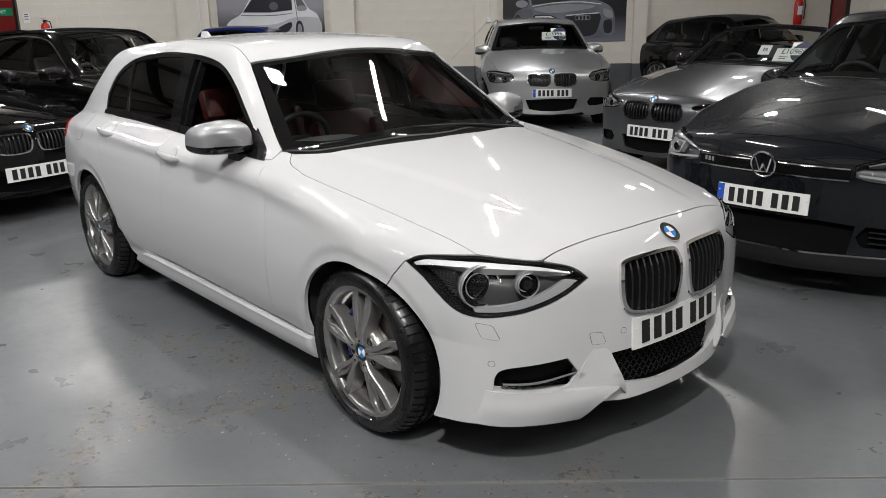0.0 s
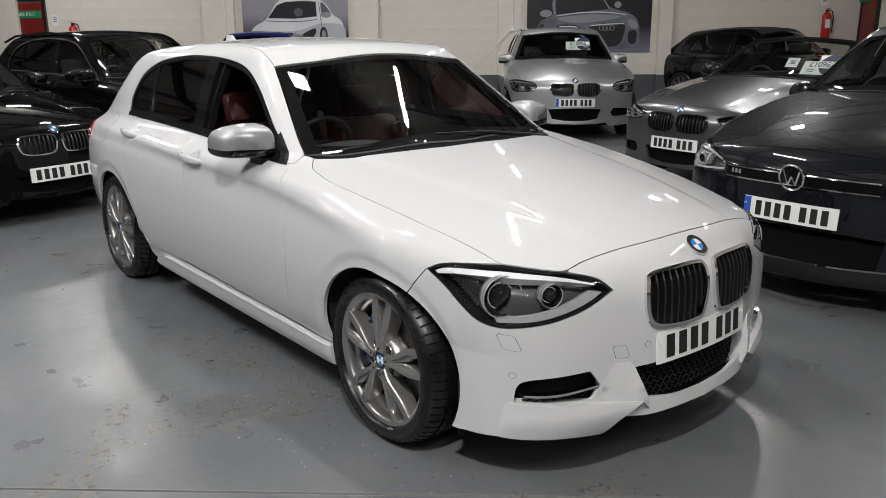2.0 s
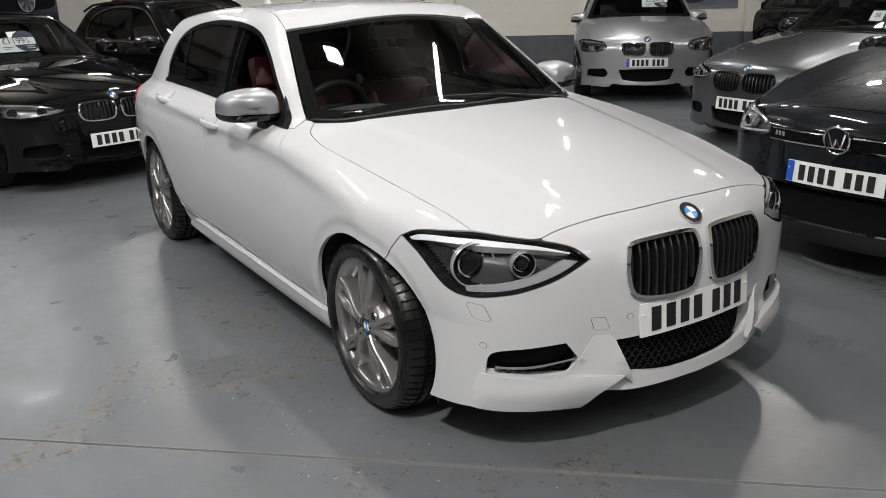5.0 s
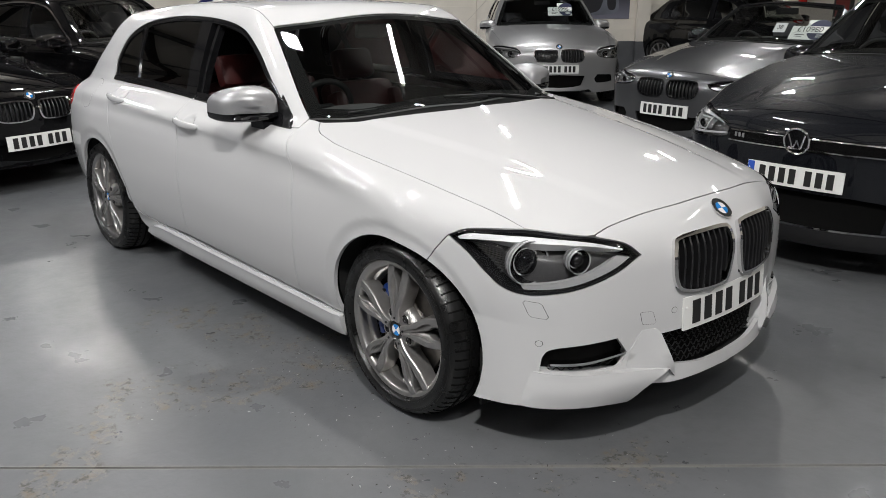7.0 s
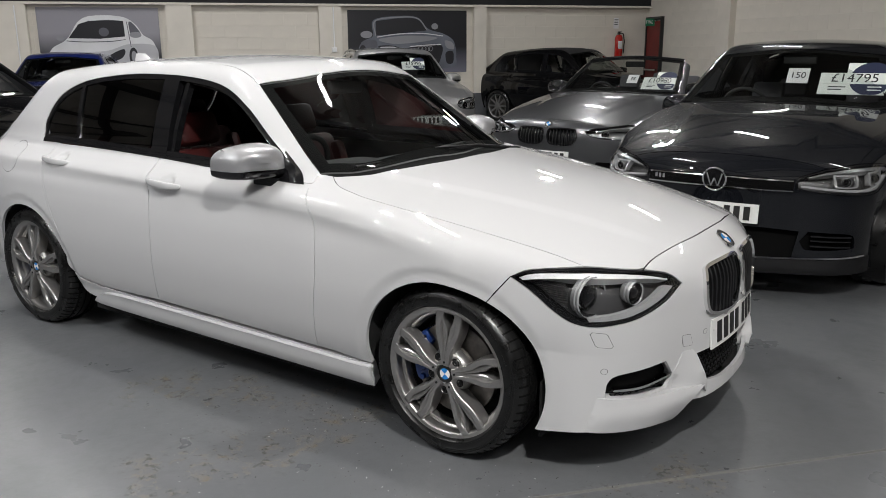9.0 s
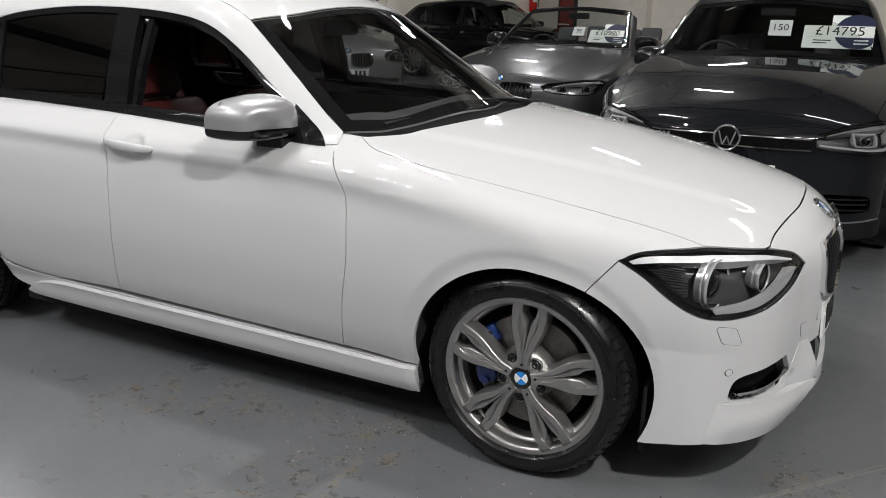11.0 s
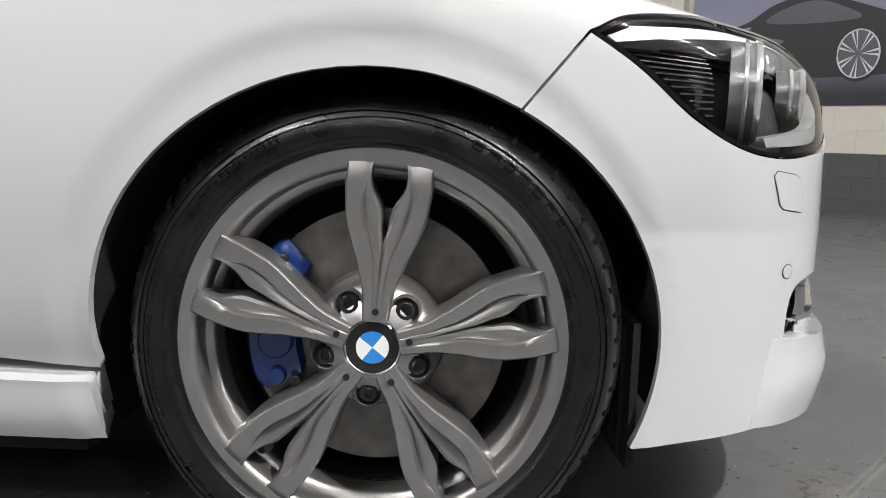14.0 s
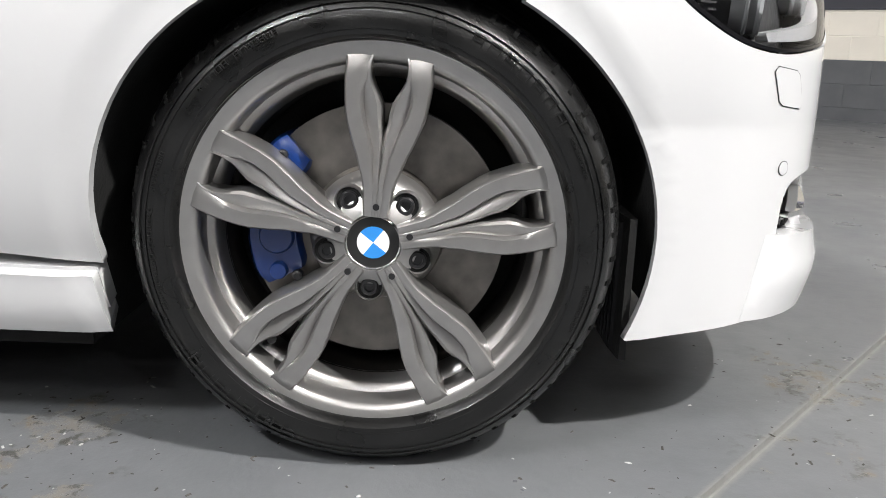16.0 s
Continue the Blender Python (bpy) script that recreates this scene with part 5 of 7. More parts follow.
def cabin(car, seat=REDLEATHER, dash_mat=DASH, seats_rear=True, door_card=DASH):
    """What shows through the glass: tub, dashboard, steering wheel, seats, inner mirror."""
    bm = bmesh.new()
    for y in (-0.70, 0.70):
        box(bm, (-1.75, y, 0.62), (2.6, 0.02, 0.60))
    box(bm, (-1.75, 0, 0.32), (2.7, 1.4, 0.02))
    box(bm, (-3.1, 0, 0.62), (0.02, 1.4, 0.6))
    box(bm, (-0.47, 0, 0.62), (0.02, 1.4, 0.6))
    part("cabin_tub", bm, door_card, car.thing)
    rings = []
    for y in np.linspace(-0.68, 0.68, 15):
        drop = 0.0 if abs(y + 0.36) > 0.2 else -0.028 * (1 - (abs(y + 0.36) / 0.2) ** 2)
        bow = 0.30 * y * y
        rings.append([car.at(-0.53 - bow, y, 0.93), car.at(-0.62 - bow, y, 0.950), car.at(-0.80 - bow * 0.8, y, 0.955 - drop), car.at(-0.95 - bow * 0.3, y, 0.935 - drop), car.at(-1.02, y, 0.86), car.at(-0.98, y, 0.62), car.at(-0.53, y, 0.6)])
    part("dashboard", loft(rings), dash_mat, car.thing, smooth=True)
    # steering wheel on the right-hand side
    c = car.at(-1.14, -0.36, 0.895)
    m = Matrix.Translation(c) @ Matrix.Rotation(radians(-68), 4, "Y")
    bm = lathe([(0.178 + 0.014 * math.cos(a), 0.014 * math.sin(a)) for a in np.linspace(0, 2 * math.pi, 11)[:-1]], "z", 36, True)
    bmesh.ops.transform(bm, matrix=m, verts=bm.verts)
    sw = part("steering_wheel", bm, DASH, car.thing, smooth=True)
    bm = bmesh.new()
    box(bm, (0, 0, 0.0), (0.12, 0.14, 0.035), bevel=0.012)
    for a in (90, -90, 180):
        box(bm, (0.11, 0, 0), (0.14, 0.03, 0.012), Matrix.Rotation(radians(a), 4, "Z"))
    bmesh.ops.transform(bm, matrix=m, verts=bm.verts)
    part("wheel_boss", bm, DASH, sw, smooth=True)

    def one_seat(x, y, w=0.50):
        st = new("seat")
        st.parent = car.thing
        p = car.at(x, y, 0.34)
        st.matrix_local = Matrix.Translation(p)
        bm = boxes(((0.22, 0, 0.12), (0.50, w, 0.16)), bevel=0.05)
        part("cushion", bm, seat, st, smooth=True)
        bm = bmesh.new()
        tilt = Matrix.Rotation(radians(-20), 4, "Y")
        box(bm, (0, 0, 0.36), (0.13, w * 0.94, 0.60), tilt, bevel=0.05)
        for q in (-1, 1):
            box(bm, (0.055, q * w * 0.4, 0.34), (0.13, 0.08, 0.5), tilt, bevel=0.035)
        part("backrest", bm, seat, st, smooth=True)
        bm = bmesh.new()
        box(bm, (0.01, 0, 0.76), (0.09, 0.26, 0.17), tilt, bevel=0.035)
        part("headrest", bm, seat, st, smooth=True)
        for q in (-0.06, 0.06):
            bm = tube([tilt @ Vector((0, q, 0.62)), tilt @ Vector((0.01, q, 0.72))], 0.006, 8)
            part("headrest_post", bm, CHROME, st, smooth=True)

    for y in (-0.36, 0.36):
        one_seat(-1.62, y)
    if seats_rear:
        for y in (-0.34, 0.34):
            one_seat(-2.55, y, 0.56)
    p = car.at(-1.16, 0.0, 1.27)
    bm = boxes(((0, 0, 0), (0.03, 0.24, 0.065)), bevel=0.012)
    bmesh.ops.transform(bm, matrix=Matrix.Translation(p), verts=bm.verts)
    part("inner_mirror", bm, DASH, car.thing, smooth=True)


def hidden_base(car, wheelbase=-2.69, front_y=0.86, rx=0.0):
    """Dark liners round the wheels, the floor pan, and added boxes that stop light leaks."""
    for cx in (0.0, wheelbase):
        for s in (-1, 1):
            bm = bmesh.new()
            rows = []
            at = np.array([(0.372 * math.cos(a) + (0.024 * max(0.0, math.cos(a)) ** 1.5 if cx == 0 else 0.0), 0.315 + 0.354 * math.sin(a)) for a in np.radians(np.linspace(-16, 196, 30))])
            out = np.abs(SKIN.lift(at + (0.0 if cx == 0 else -2.69, 0), "side")[:, 1]) - 0.035
            for (x, z), y in zip(at, out):
                rows.append([bm.verts.new((cx + x, s * y * car.wy, z)), bm.verts.new((cx + x, s * 0.50, z))])
            for a, b in zip(rows, rows[1:]):
                bm.faces.new((a[0], a[1], b[1], b[0]))
            bm.faces.new([r[1] for r in rows])
            part("arch_liner", bm, LINER, car.thing, smooth=True)
    # the engine and bumper boxes are unseen, added to keep light off the floor
    for nm, c, size in (("floor_pan", (wheelbase / 2, 0, 0.20), (-wheelbase - 0.8, 1.50, 0.14)), ("engine_light_block", (0.06, 0, 0.40), (1.10, 0.98, 0.42)), ("bumper_light_block", (0.50, 0, 0.34), (0.20, 1.20, 0.28)), ("bulkhead", (-0.47, 0, 0.40), (0.16, 1.5, 0.4)), ("rear_bulkhead", (wheelbase + 0.46, 0, 0.40), (0.16, 1.5, 0.4)), ("boot_floor", (wheelbase - 0.1, 0, 0.42), (1.0, 0.98, 0.3)), ("rear_tray", (wheelbase - 0.5, 0, 0.38), (0.2, 1.3, 0.26))):
        part(nm, boxes((c, size)), LINER, car.thing)



def raised(car, name, outline, s, height):
    """A sculpted piece of the bumper whose height over the skin varies along it."""
    v, f, _ = SKIN.panel(outline, "round", off=0.0, depth=0.06, gap=0.0, h=0.02)
    rd = np.degrees(np.arctan2(-v[:, 1], v[:, 0] - SKIN.axis)) * 0.012
    v = v + SKIN.normal(v) * height(rd, v[:, 2])[:, None]
    if s == -1:
        v, f = mirror(v, f)
    return part_mesh(name, mesh_from(name, car.warp(v), f, WHITE), car.thing)


def white_hatchback():
    car = Car("hatchback_car", "glossy white five-door hatchback with grey alloy wheels and open driver window", Matrix.Identity(4), WHITE, h=0.016)
    hood_z = shell(car)
    screen_and_roof(car)
    upper_side(car, open_front=True)
    far = np.array([p for p in resample(WINDOW, 0.03) if p[0] > -1.615])
    car.panel("front_side_glass", far, "side", GLASSDARK, sides=(-1,), off=-0.010, depth=0.0)[0].visible_shadow = False
    front_end(car, hood_z=hood_z)
    for side in (1, -1):
        car.panel("pillar_foot", closed([(-0.76, 0.925), (-0.62, 0.905), (-0.60, 0.94), (-0.66, 0.962), (-0.78, 0.975)]), "side", WHITE, sides=(side,), off=-0.004, depth=0.0, gap=0.0, h=0.02)
    lamps(car)
    # lower front wings of the bumper
    for s in (1, -1):
        flap = closed(spl((0.532, 0.318), (0.48, 0.315), (0.43, 0.307), (0.322, 0.293), (0.217, 0.276)), [(0.250, 0.250), (0.280, 0.222), (0.314, 0.178)], spl((0.318, 0.178), (0.42, 0.192), (0.556, 0.196)))
        raised(car, "splitter", flap, s, lambda rd, z: 0.0004 + np.interp(0.532 + 0.2 * (0.318 - z) - rd, [0.0, 0.03, 0.22], [0.0, 0.015, 0.031]) * np.interp(z, [0.175, 0.20, 0.245, 0.265, 0.30], [0.0, 0.35, 0.95, 1.0, 0.75]))
        prow = closed([(0.286, 0.416), (0.316, 0.352), (0.322, 0.300)], spl((0.316, 0.292), (0.26, 0.280), (0.214, 0.268)), [(0.194, 0.236), (0.203, 0.280), (0.236, 0.394), (0.248, 0.414)])
        raised(car, "intake_prow", prow, s, lambda rd, z: 0.0008 + 0.024 * np.clip((0.318 - rd) / 0.08, 0, 1) * np.clip((0.418 - z) / 0.10, 0.0, 1) * np.clip((z - 0.21) / 0.07, 0.15, 1))
        blade = closed(spl((0.495, 0.345), (0.42, 0.342), (0.325, 0.352)), spl((0.325, 0.346), (0.42, 0.333), (0.495, 0.337)))
        car.panel("intake_blade", blade if s == 1 else blade * (-1, 1), "round", CHROME, off=0.0, depth=0.03, gap=0, h=0.02)
        wash = closed([(0.549, 0.550), (0.521, 0.545), (0.515, 0.539), (0.502, 0.500), (0.506, 0.493), (0.535, 0.498), (0.541, 0.504), (0.553, 0.543)])
        tow = closed([(0.294, 0.474), (0.290, 0.478), (0.264, 0.474), (0.260, 0.470), (0.251, 0.436), (0.255, 0.431), (0.282, 0.434), (0.287, 0.438)])
        caps = [("washer_cover", wash)] + ([("tow_eye_cover", tow)] if s == 1 else [])
        for nm, q in caps:
            q = q if s == 1 else q * (-1, 1)
            car.panel(nm + "_gap", inset(q, -0.0006), "round", SEAL, off=0.0006, depth=0, gap=0, h=0.006)
            car.panel(nm, inset(q, 0.0006), "round", WHITE, off=0.0014, depth=0.001, gap=0, h=0.006)
        for rd, z in ((0.519, 0.412), (0.203, 0.466)):
            t = np.linspace(0, 2 * math.pi, 16, endpoint=False)
            q = np.stack([s * rd + 0.010 * np.cos(t) * 0.76, z + 0.010 * np.sin(t)], 1)
            car.panel("sensor_gap", inset(q, -0.0006), "round", SEAL, off=0.0006, depth=0, gap=0, h=0.01)
            car.panel("parking_sensor", inset(q, 0.0006), "round", WHITE, off=0.0012, depth=0.001, gap=0, h=0.01)
    # honeycomb of the lower intake and of the fog intakes
    for r in range(7):
        z0 = 0.268 + 0.019 * r
        half = 0.190 + 0.25 * (z0 - 0.268)
        n = int(half / 0.0055)
        line = np.array([(0.0055 * k, z0 + (0.0055 if (k + 2 * r) % 4 in (0, 1) else -0.0055)) for k in range(-n, n + 1)])
        p = SKIN.lift(line, "round")
        p = p - SKIN.normal(p) * 0.034
        part("grille_rib", tube([Vector(a) for a in p], 0.0022, 5), PLASTIC, car.thing)
    for s in (1, -1):
        for r in range(2):
            z0 = 0.318 + 0.014 * r
            line = np.array([(s * (0.345 + 0.0055 * k), z0 + (0.004 if (k + 2 * r) % 4 in (0, 1) else -0.004)) for k in range(29)])
            p = SKIN.lift(line, "round")
            p = p - SKIN.normal(p) * 0.022
            part("grille_rib", tube([Vector(a) for a in p], 0.0018, 5), PLASTIC, car.thing)
    # black air deflector behind the front edge of each wheel arch
    for s in (1, -1):
        rings = [[(0.350 - dx, s * y, z) for y, dx in ((-0.76, 0.0), (-0.70, 0.006), (-0.52, 0.008), (-0.52, -0.012), (-0.76, -0.010))] for z, dx in ((0.135, 0), (0.20, 0), (0.27, 0), (0.34, 0))]
        part("air_deflector", loft(rings), LINER, car.thing)
        for k in range(9):
            y = -0.73 + 0.022 * k
            part("deflector_rib", boxes(((0.345, s * y, 0.235), (0.008, 0.003, 0.19)), bevel=0.001), PLASTIC, car.thing)
    # tray that closes the bumper from below
    p = SKIN.lift([(rd, 0.225) for rd in np.linspace(-0.60, 0.60, 25)], "round")
    bm = bmesh.new()
    bm.faces.new([bm.verts.new((a[0] - 0.03, a[1] * 0.97, 0.222)) for a in p] + [bm.verts.new((0.30, 0.55, 0.222)), bm.verts.new((0.30, -0.55, 0.222))])
    part("splash_tray", bm, LINER, car.thing)
    plate(car, 0.793, 0.446, blue=False)
    p = SKIN.lift([(0.0, 0.742)], "front")[0]
    n = SKIN.normal(p[None])[0]
    roundel(Matrix.Translation(p + n * 0.001) @ Vector(n).to_track_quat("-Y", "Z").to_matrix().to_4x4(), 0.041, car.thing)
    door_mirror(car)
    # handles
    for x, z in ((-1.49, 0.877), (-2.385, 0.912)):
        for s in (1, -1):
            q = SKIN.lift([(x, z)], "side")[0]
            y0 = SKIN.lift([(x + 0.11, z)], "side")[0][1]
            rings = []
            for dx, out, hh in ((-0.112, -0.002, 0.005), (-0.104, 0.010, 0.011), (-0.085, 0.022, 0.0145), (-0.04, 0.031, 0.0165), (0.01, 0.033, 0.0168), (0.06, 0.028, 0.016), (0.09, 0.018, 0.014), (0.108, 0.008, 0.011), (0.116, -0.002, 0.005)):
                rings.append([(q[0] + dx, s * (y0 - out - 0.009 * math.cos(a)), q[2] - 0.06 * dx + hh * math.copysign(abs(math.sin(a)) ** 0.7, math.sin(a))) for a in np.linspace(0, 2 * math.pi, 14, endpoint=False)])
            bm = loft(rings)
            h = part("door_handle", bm, WHITE, car.thing, smooth=True)
    t = np.linspace(0, 2 * math.pi, 40, endpoint=False)
    flap = np.stack([-2.83 + 0.088 * np.cos(t), 0.90 + 0.078 * np.sin(t)], 1)
    car.panel("fuel_flap_gap", inset(flap, -0.0012), "side", SEAL, off=0.0006, depth=0, gap=0)
    car.panel("fuel_flap", inset(flap, 0.0012), "side", WHITE, off=0.0014, depth=0.001, gap=0)
    for s in (1, -1):
        lens = closed(spl((-3.15, 0.905), (-3.17, 0.920), (-3.20, 0.90), (-3.255, 0.84)), spl((-3.26, 0.82), (-3.21, 0.80), (-3.16, 0.83), (-3.14, 0.88)))
        car.panel("tail_lamp", lens, "side", TAIL, sides=(s,), off=0.006, depth=0.02, gap=0, label="red tail lamp")
    # wheels
    for x, y in ((0.005, -0.815), (-2.685, -0.822)):
        twin_spoke_wheel(car, pose(x, y, 0.3165) @ Matrix.Scale(1.022, 4), front=True)
        twin_spoke_wheel(car, pose(x, -y, 0.3165, 0, 0, 180) @ Matrix.Scale(1.022, 4), front=True)
    hidden_base(car)
    cabin(car)
    # wipers
    for pts in (((-0.50, 0.10, 0.995), (-0.56, -0.30, 0.985), (-0.62, -0.56, 0.972)), ((-0.47, 0.52, 0.95), (-0.49, 0.15, 1.0), (-0.54, -0.12, 1.01))):
        part("wiper", tube([Vector(p) + Vector((0, 0, 0.008)) for p in pts], [0.012, 0.008, 0.006], 8), PLASTIC, car.thing, smooth=True)
    # roof aerial fin
    bm = loft([[(-2.72 + dx, -w, 1.372 + h), (-2.72 + dx + 0.03, 0, 1.372 + h), (-2.72 + dx, w, 1.372 + h), (-2.72 + dx - l, w * 0.6, 1.372 + h), (-2.72 + dx - l, -w * 0.6, 1.372 + h)] for dx, w, h, l in ((0.06, 0.03, -0.01, 0.16), (0.02, 0.02, 0.02, 0.12), (-0.04, 0.008, 0.06, 0.05))])
    part("aerial_fin", bm, WHITE, car.thing, smooth=True)
    return car


white_hatchback()


# ---------------------------------------------------------------- the other cars
def open_side(car):
    """An open car's flanks and rear deck, without pillars behind the screen."""
    S = (1, -1)
    edge = spl((-2.30, 0.955), (-2.29, 0.7), (-2.32, 0.52), (-2.352, 0.43))
    rear = closed(DOOR_REAR[::-1], [(-1.645, 0.965), (-2.30, 0.955)], edge[1:], spl((-2.352, 0.43), (-2.335, 0.35), (-2.1, 0.30), (-1.63, 0.305)))
    car.panel("rear_flank", rear, "side", car.colour, sides=S)
    quarter = closed([(-2.30, 0.955), (-3.30, 0.955)], spl((-3.36, 0.9), (-3.42, 0.75), (-3.43, 0.4), (-3.3, 0.24)), arch(-2.69, 190, 20), edge[::-1])
    car.panel("quarter_panel", quarter, "side", car.colour, sides=S)
    pillar = onto(spl((-0.69, -0.70), (-0.8, -0.672), (-1.0, -0.61), (-1.163, -0.560)), "top", "side")
    a = closed(pillar, (pillar + (0.0, -0.045))[::-1])
    car.panel("screen_pillar", a, "side", car.colour, sides=S, depth=0.04, gap=0)
    header = both_top(np.vstack([spl((-1.09, 0), (-1.095, -0.2), (-1.112, -0.38), (-1.165, -0.560)), spl((-1.20, -0.545), (-1.155, -0.36), (-1.135, -0.2), (-1.13, 0))]))
    car.panel("screen_header", header, "top", GLOSSBLACK, depth=0.03, gap=0)
    bm = loft([[car.at(x, y, z) for x, z in ((-2.35, 0.955), (-2.9, 0.975), (-3.4, 0.95), (-3.56, 0.85), (-3.56, 0.7), (-2.35, 0.7))] for y in (-0.76, -0.4, 0, 0.4, 0.76)])
    part("rear_deck", bm, car.colour, car.thing, smooth=True)
    tail = both(np.array([(0, 0.93), (0.60, 0.93), (0.66, 0.80), (0.70, 0.55), (0.70, 0.25), (0, 0.25)]))
    car.panel("rear_bumper", tail, "back", car.colour, h=0.06)


CLOTH = mat("black_hood_cloth", (0.012, 0.012, 0.013), 0.85, bump=0.4, bump_scale=300)
TANSEAT = mat("grey_cloth_seat", (0.06, 0.06, 0.065), 0.8, bump=0.3, bump_scale=150)


def parked(name, label, nose, heading, colour, warp, kind="saloon", kidneys=True, seat=TANSEAT, cap=None, blue=True, chrome=CHROME, plate_z=0.43, rails=False, tint=GLASSTINT, intake=INTAKE, form="swept", kidney=KIDNEY):
    d = Vector((math.cos(radians(heading)), math.sin(radians(heading)), 0))
    xs = warp["x"]
    front = xs[1][xs[0].index(0.80)]
    wb = xs[1][xs[0].index(-2.69)]
    o = Vector((*nose, 0)) - d * front
    car = Car(name, label, pose(o.x, o.y, 0, 0, 0, heading), colour, warp, h=0.05, group="parked cars")
    use_lamps(form)
    shell(car)
    screen_and_roof(car, roof=kind != "open", roof_mat=CLOTH if kind == "soft" else None)
    if kind == "open":
        open_side(car)
    else:
        upper_side(car, tint=tint)
    front_end(car, kidneys=kidneys, chrome=chrome, slats=8, intake=intake, kidney=kidney)
    lamps(car, detail=False, form=form)
    plate(car, 0.806, plate_z, blue=blue)
    door_mirror(car, cap or (colour if colour is not GREY and colour is not CARBON else GLOSSBLACK), label="door mirror in the car's own colour")
    for x in (0.0, wb):
        for s in (-1, 1):
            wheel_simple(car, "wheel", pose(x, s * 0.76 * car.wy, 0.318, 0, 0, 0 if s < 0 else 180))
    hidden_base(car, wb)
    cabin(car, seat)
    if kidneys:
        p = car.at(*SKIN.lift([(0.0, 0.742)], "front")[0])
        roundel(Matrix.Translation(p) @ Vector((0.75, 0, 0.6)).to_track_quat("-Y", "Z").to_matrix().to_4x4(), 0.041, car.thing)
    if rails:
        for s in (-1, 1):
            pts = [car.at(x, s * 0.56, z) for x, z in ((-1.3, 1.325), (-1.45, 1.372), (-2.0, 1.398), (-2.7, 1.362), (-2.95, 1.295))]
            part("roof_rail", tube(pts, 0.014, 8), GLOSSBLACK, car.thing, smooth=True)
    return car


def price_card(car, text, small, x, y, w=0.36, flip=False):
    """A price card behind the windscreen, with a smaller number card beside it."""
    z = SKIN.top(np.array([x]), np.array([y]))[0] - 0.03
    p = car.thing.matrix_world @ car.at(x, y, z)
    head = car.thing.matrix_world.to_euler().z
    m = Matrix.Translation(p) @ Matrix.Rotation(head, 4, "Z") @ Matrix.Rotation(radians(-38), 4, "Y") @ Matrix.Rotation(radians(90), 4, "Z") @ Matrix.Rotation(radians(90), 4, "X")
    card = new("price_card")
    card.matrix_world = m
    tagged(card, "white price card with black figures behind a windscreen", "price card", "price cards")
    part("board", boxes(((0, -w * 0.10, 0), (w, w * 0.42, 0.004)), ((w * 0.02, w * 0.21, 0), (w * 0.26, w * 0.20, 0.004)), bevel=0.001), PAPER, card)
    bm = bmesh.new()
    vs = [(w * (0.26 + 0.32 * math.cos(a)), w * (0.0 + 0.32 * math.sin(a))) for a in np.linspace(0, 2 * math.pi, 40, endpoint=False)]
    top = [bm.verts.new((min(x, w * 0.498), max(y, -w * 0.308), 0.0032)) for x, y in vs]
    bm.faces.new(top)
    part("blue_disc", bm, PAPERBLUE, card)
    part("number_strip", boxes(((w * 0.02, 0, 0.004), (w * 0.96, w * 0.21, 0.003))), PAPER, card)
    me = text_mesh("£" + text, w * 0.235, 0.0005)
    me.materials.append(INK)
    t = part_mesh("price_text", me, card)
    t.location = (w * 0.02, 0, 0.0062)
    for k in range(2):
        part("print_bar", boxes(((-w * 0.22 - w * 0.03 * k, -w * (0.165 + 0.05 * k), 0.0028), (w * (0.26 - 0.06 * k), w * 0.018, 0.001))), INK, card)
        part("print_bar", boxes(((w * 0.33, -w * (0.16 + 0.06 * k), 0.0042), (w * 0.2, w * 0.022, 0.001))), PAPER, card)
    if small:
        part("small_card", boxes(((-w * 0.85, w * 0.05, 0), (w * 0.34, w * 0.30, 0.004))), SIGNWHITE, card)
        me = text_mesh(small, w * 0.17, 0.0005)
        me.materials.append(INK)
        t = part_mesh("small_text", me, card)
        t.location = (-w * 0.85, w * 0.05, 0.004)
    return card


WIDE_INTAKE = both(np.vstack([[(0, 0.42)], spl((0.2, 0.418), (0.318, 0.405)), spl((0.30, 0.26), (0.15, 0.236), (0, 0.23))]))
BASE_X = (0.80, 0.0, -0.48, -2.69, -3.57)
BASE_Z = (0.0, 0.66, 0.95, 1.426)
golf = parked("hatchback_car", "dark grey five-door hatchback with a round chrome badge", (0.18, 1.70), -90, CARBON, dict(x=(BASE_X, (0.85, 0.0, -0.50, -2.63, -3.42)), z=(BASE_Z, (0.0, 0.70, 1.03, 1.51)), y=1.04), kidneys=False, plate_z=0.49, intake=WIDE_INTAKE, form="wedge")
estate = parked("estate_car", "silver estate car with twin kidney grilles", (-4.97, 5.89), -42, SILVER, dict(x=(BASE_X, (0.84, 0.0, -0.60, -2.97, -4.07)), z=(BASE_Z, (0.0, 0.70, 1.0, 1.48)), y=1.05), plate_z=0.475, rails=True, form="round", kidney=WIDE_KIDNEY)
cabrio = parked("convertible_car", "grey open convertible car with its hood down", (-2.17, 4.05), -93, GREY, dict(x=(BASE_X, (0.80, 0.0, -0.52, -2.76, -3.82)), z=(BASE_Z, (0.0, 0.64, 0.95, 1.42)), y=1.05), kind="open", blue=False, plate_z=0.44, form="band", kidney=WIDE_KIDNEY, chrome=GLOSSBLACK)
coupe = parked("coupe_car", "glossy black coupe with chrome-framed kidney grilles", (-4.57, -0.64), 16, BLACKP, dict(x=(BASE_X, (0.80, 0.0, -0.52, -2.76, -3.82)), z=(BASE_Z, (0.0, 0.64, 0.92, 1.375)), y=1.01), blue=False, plate_z=0.40, form="band", kidney=WIDE_KIDNEY)
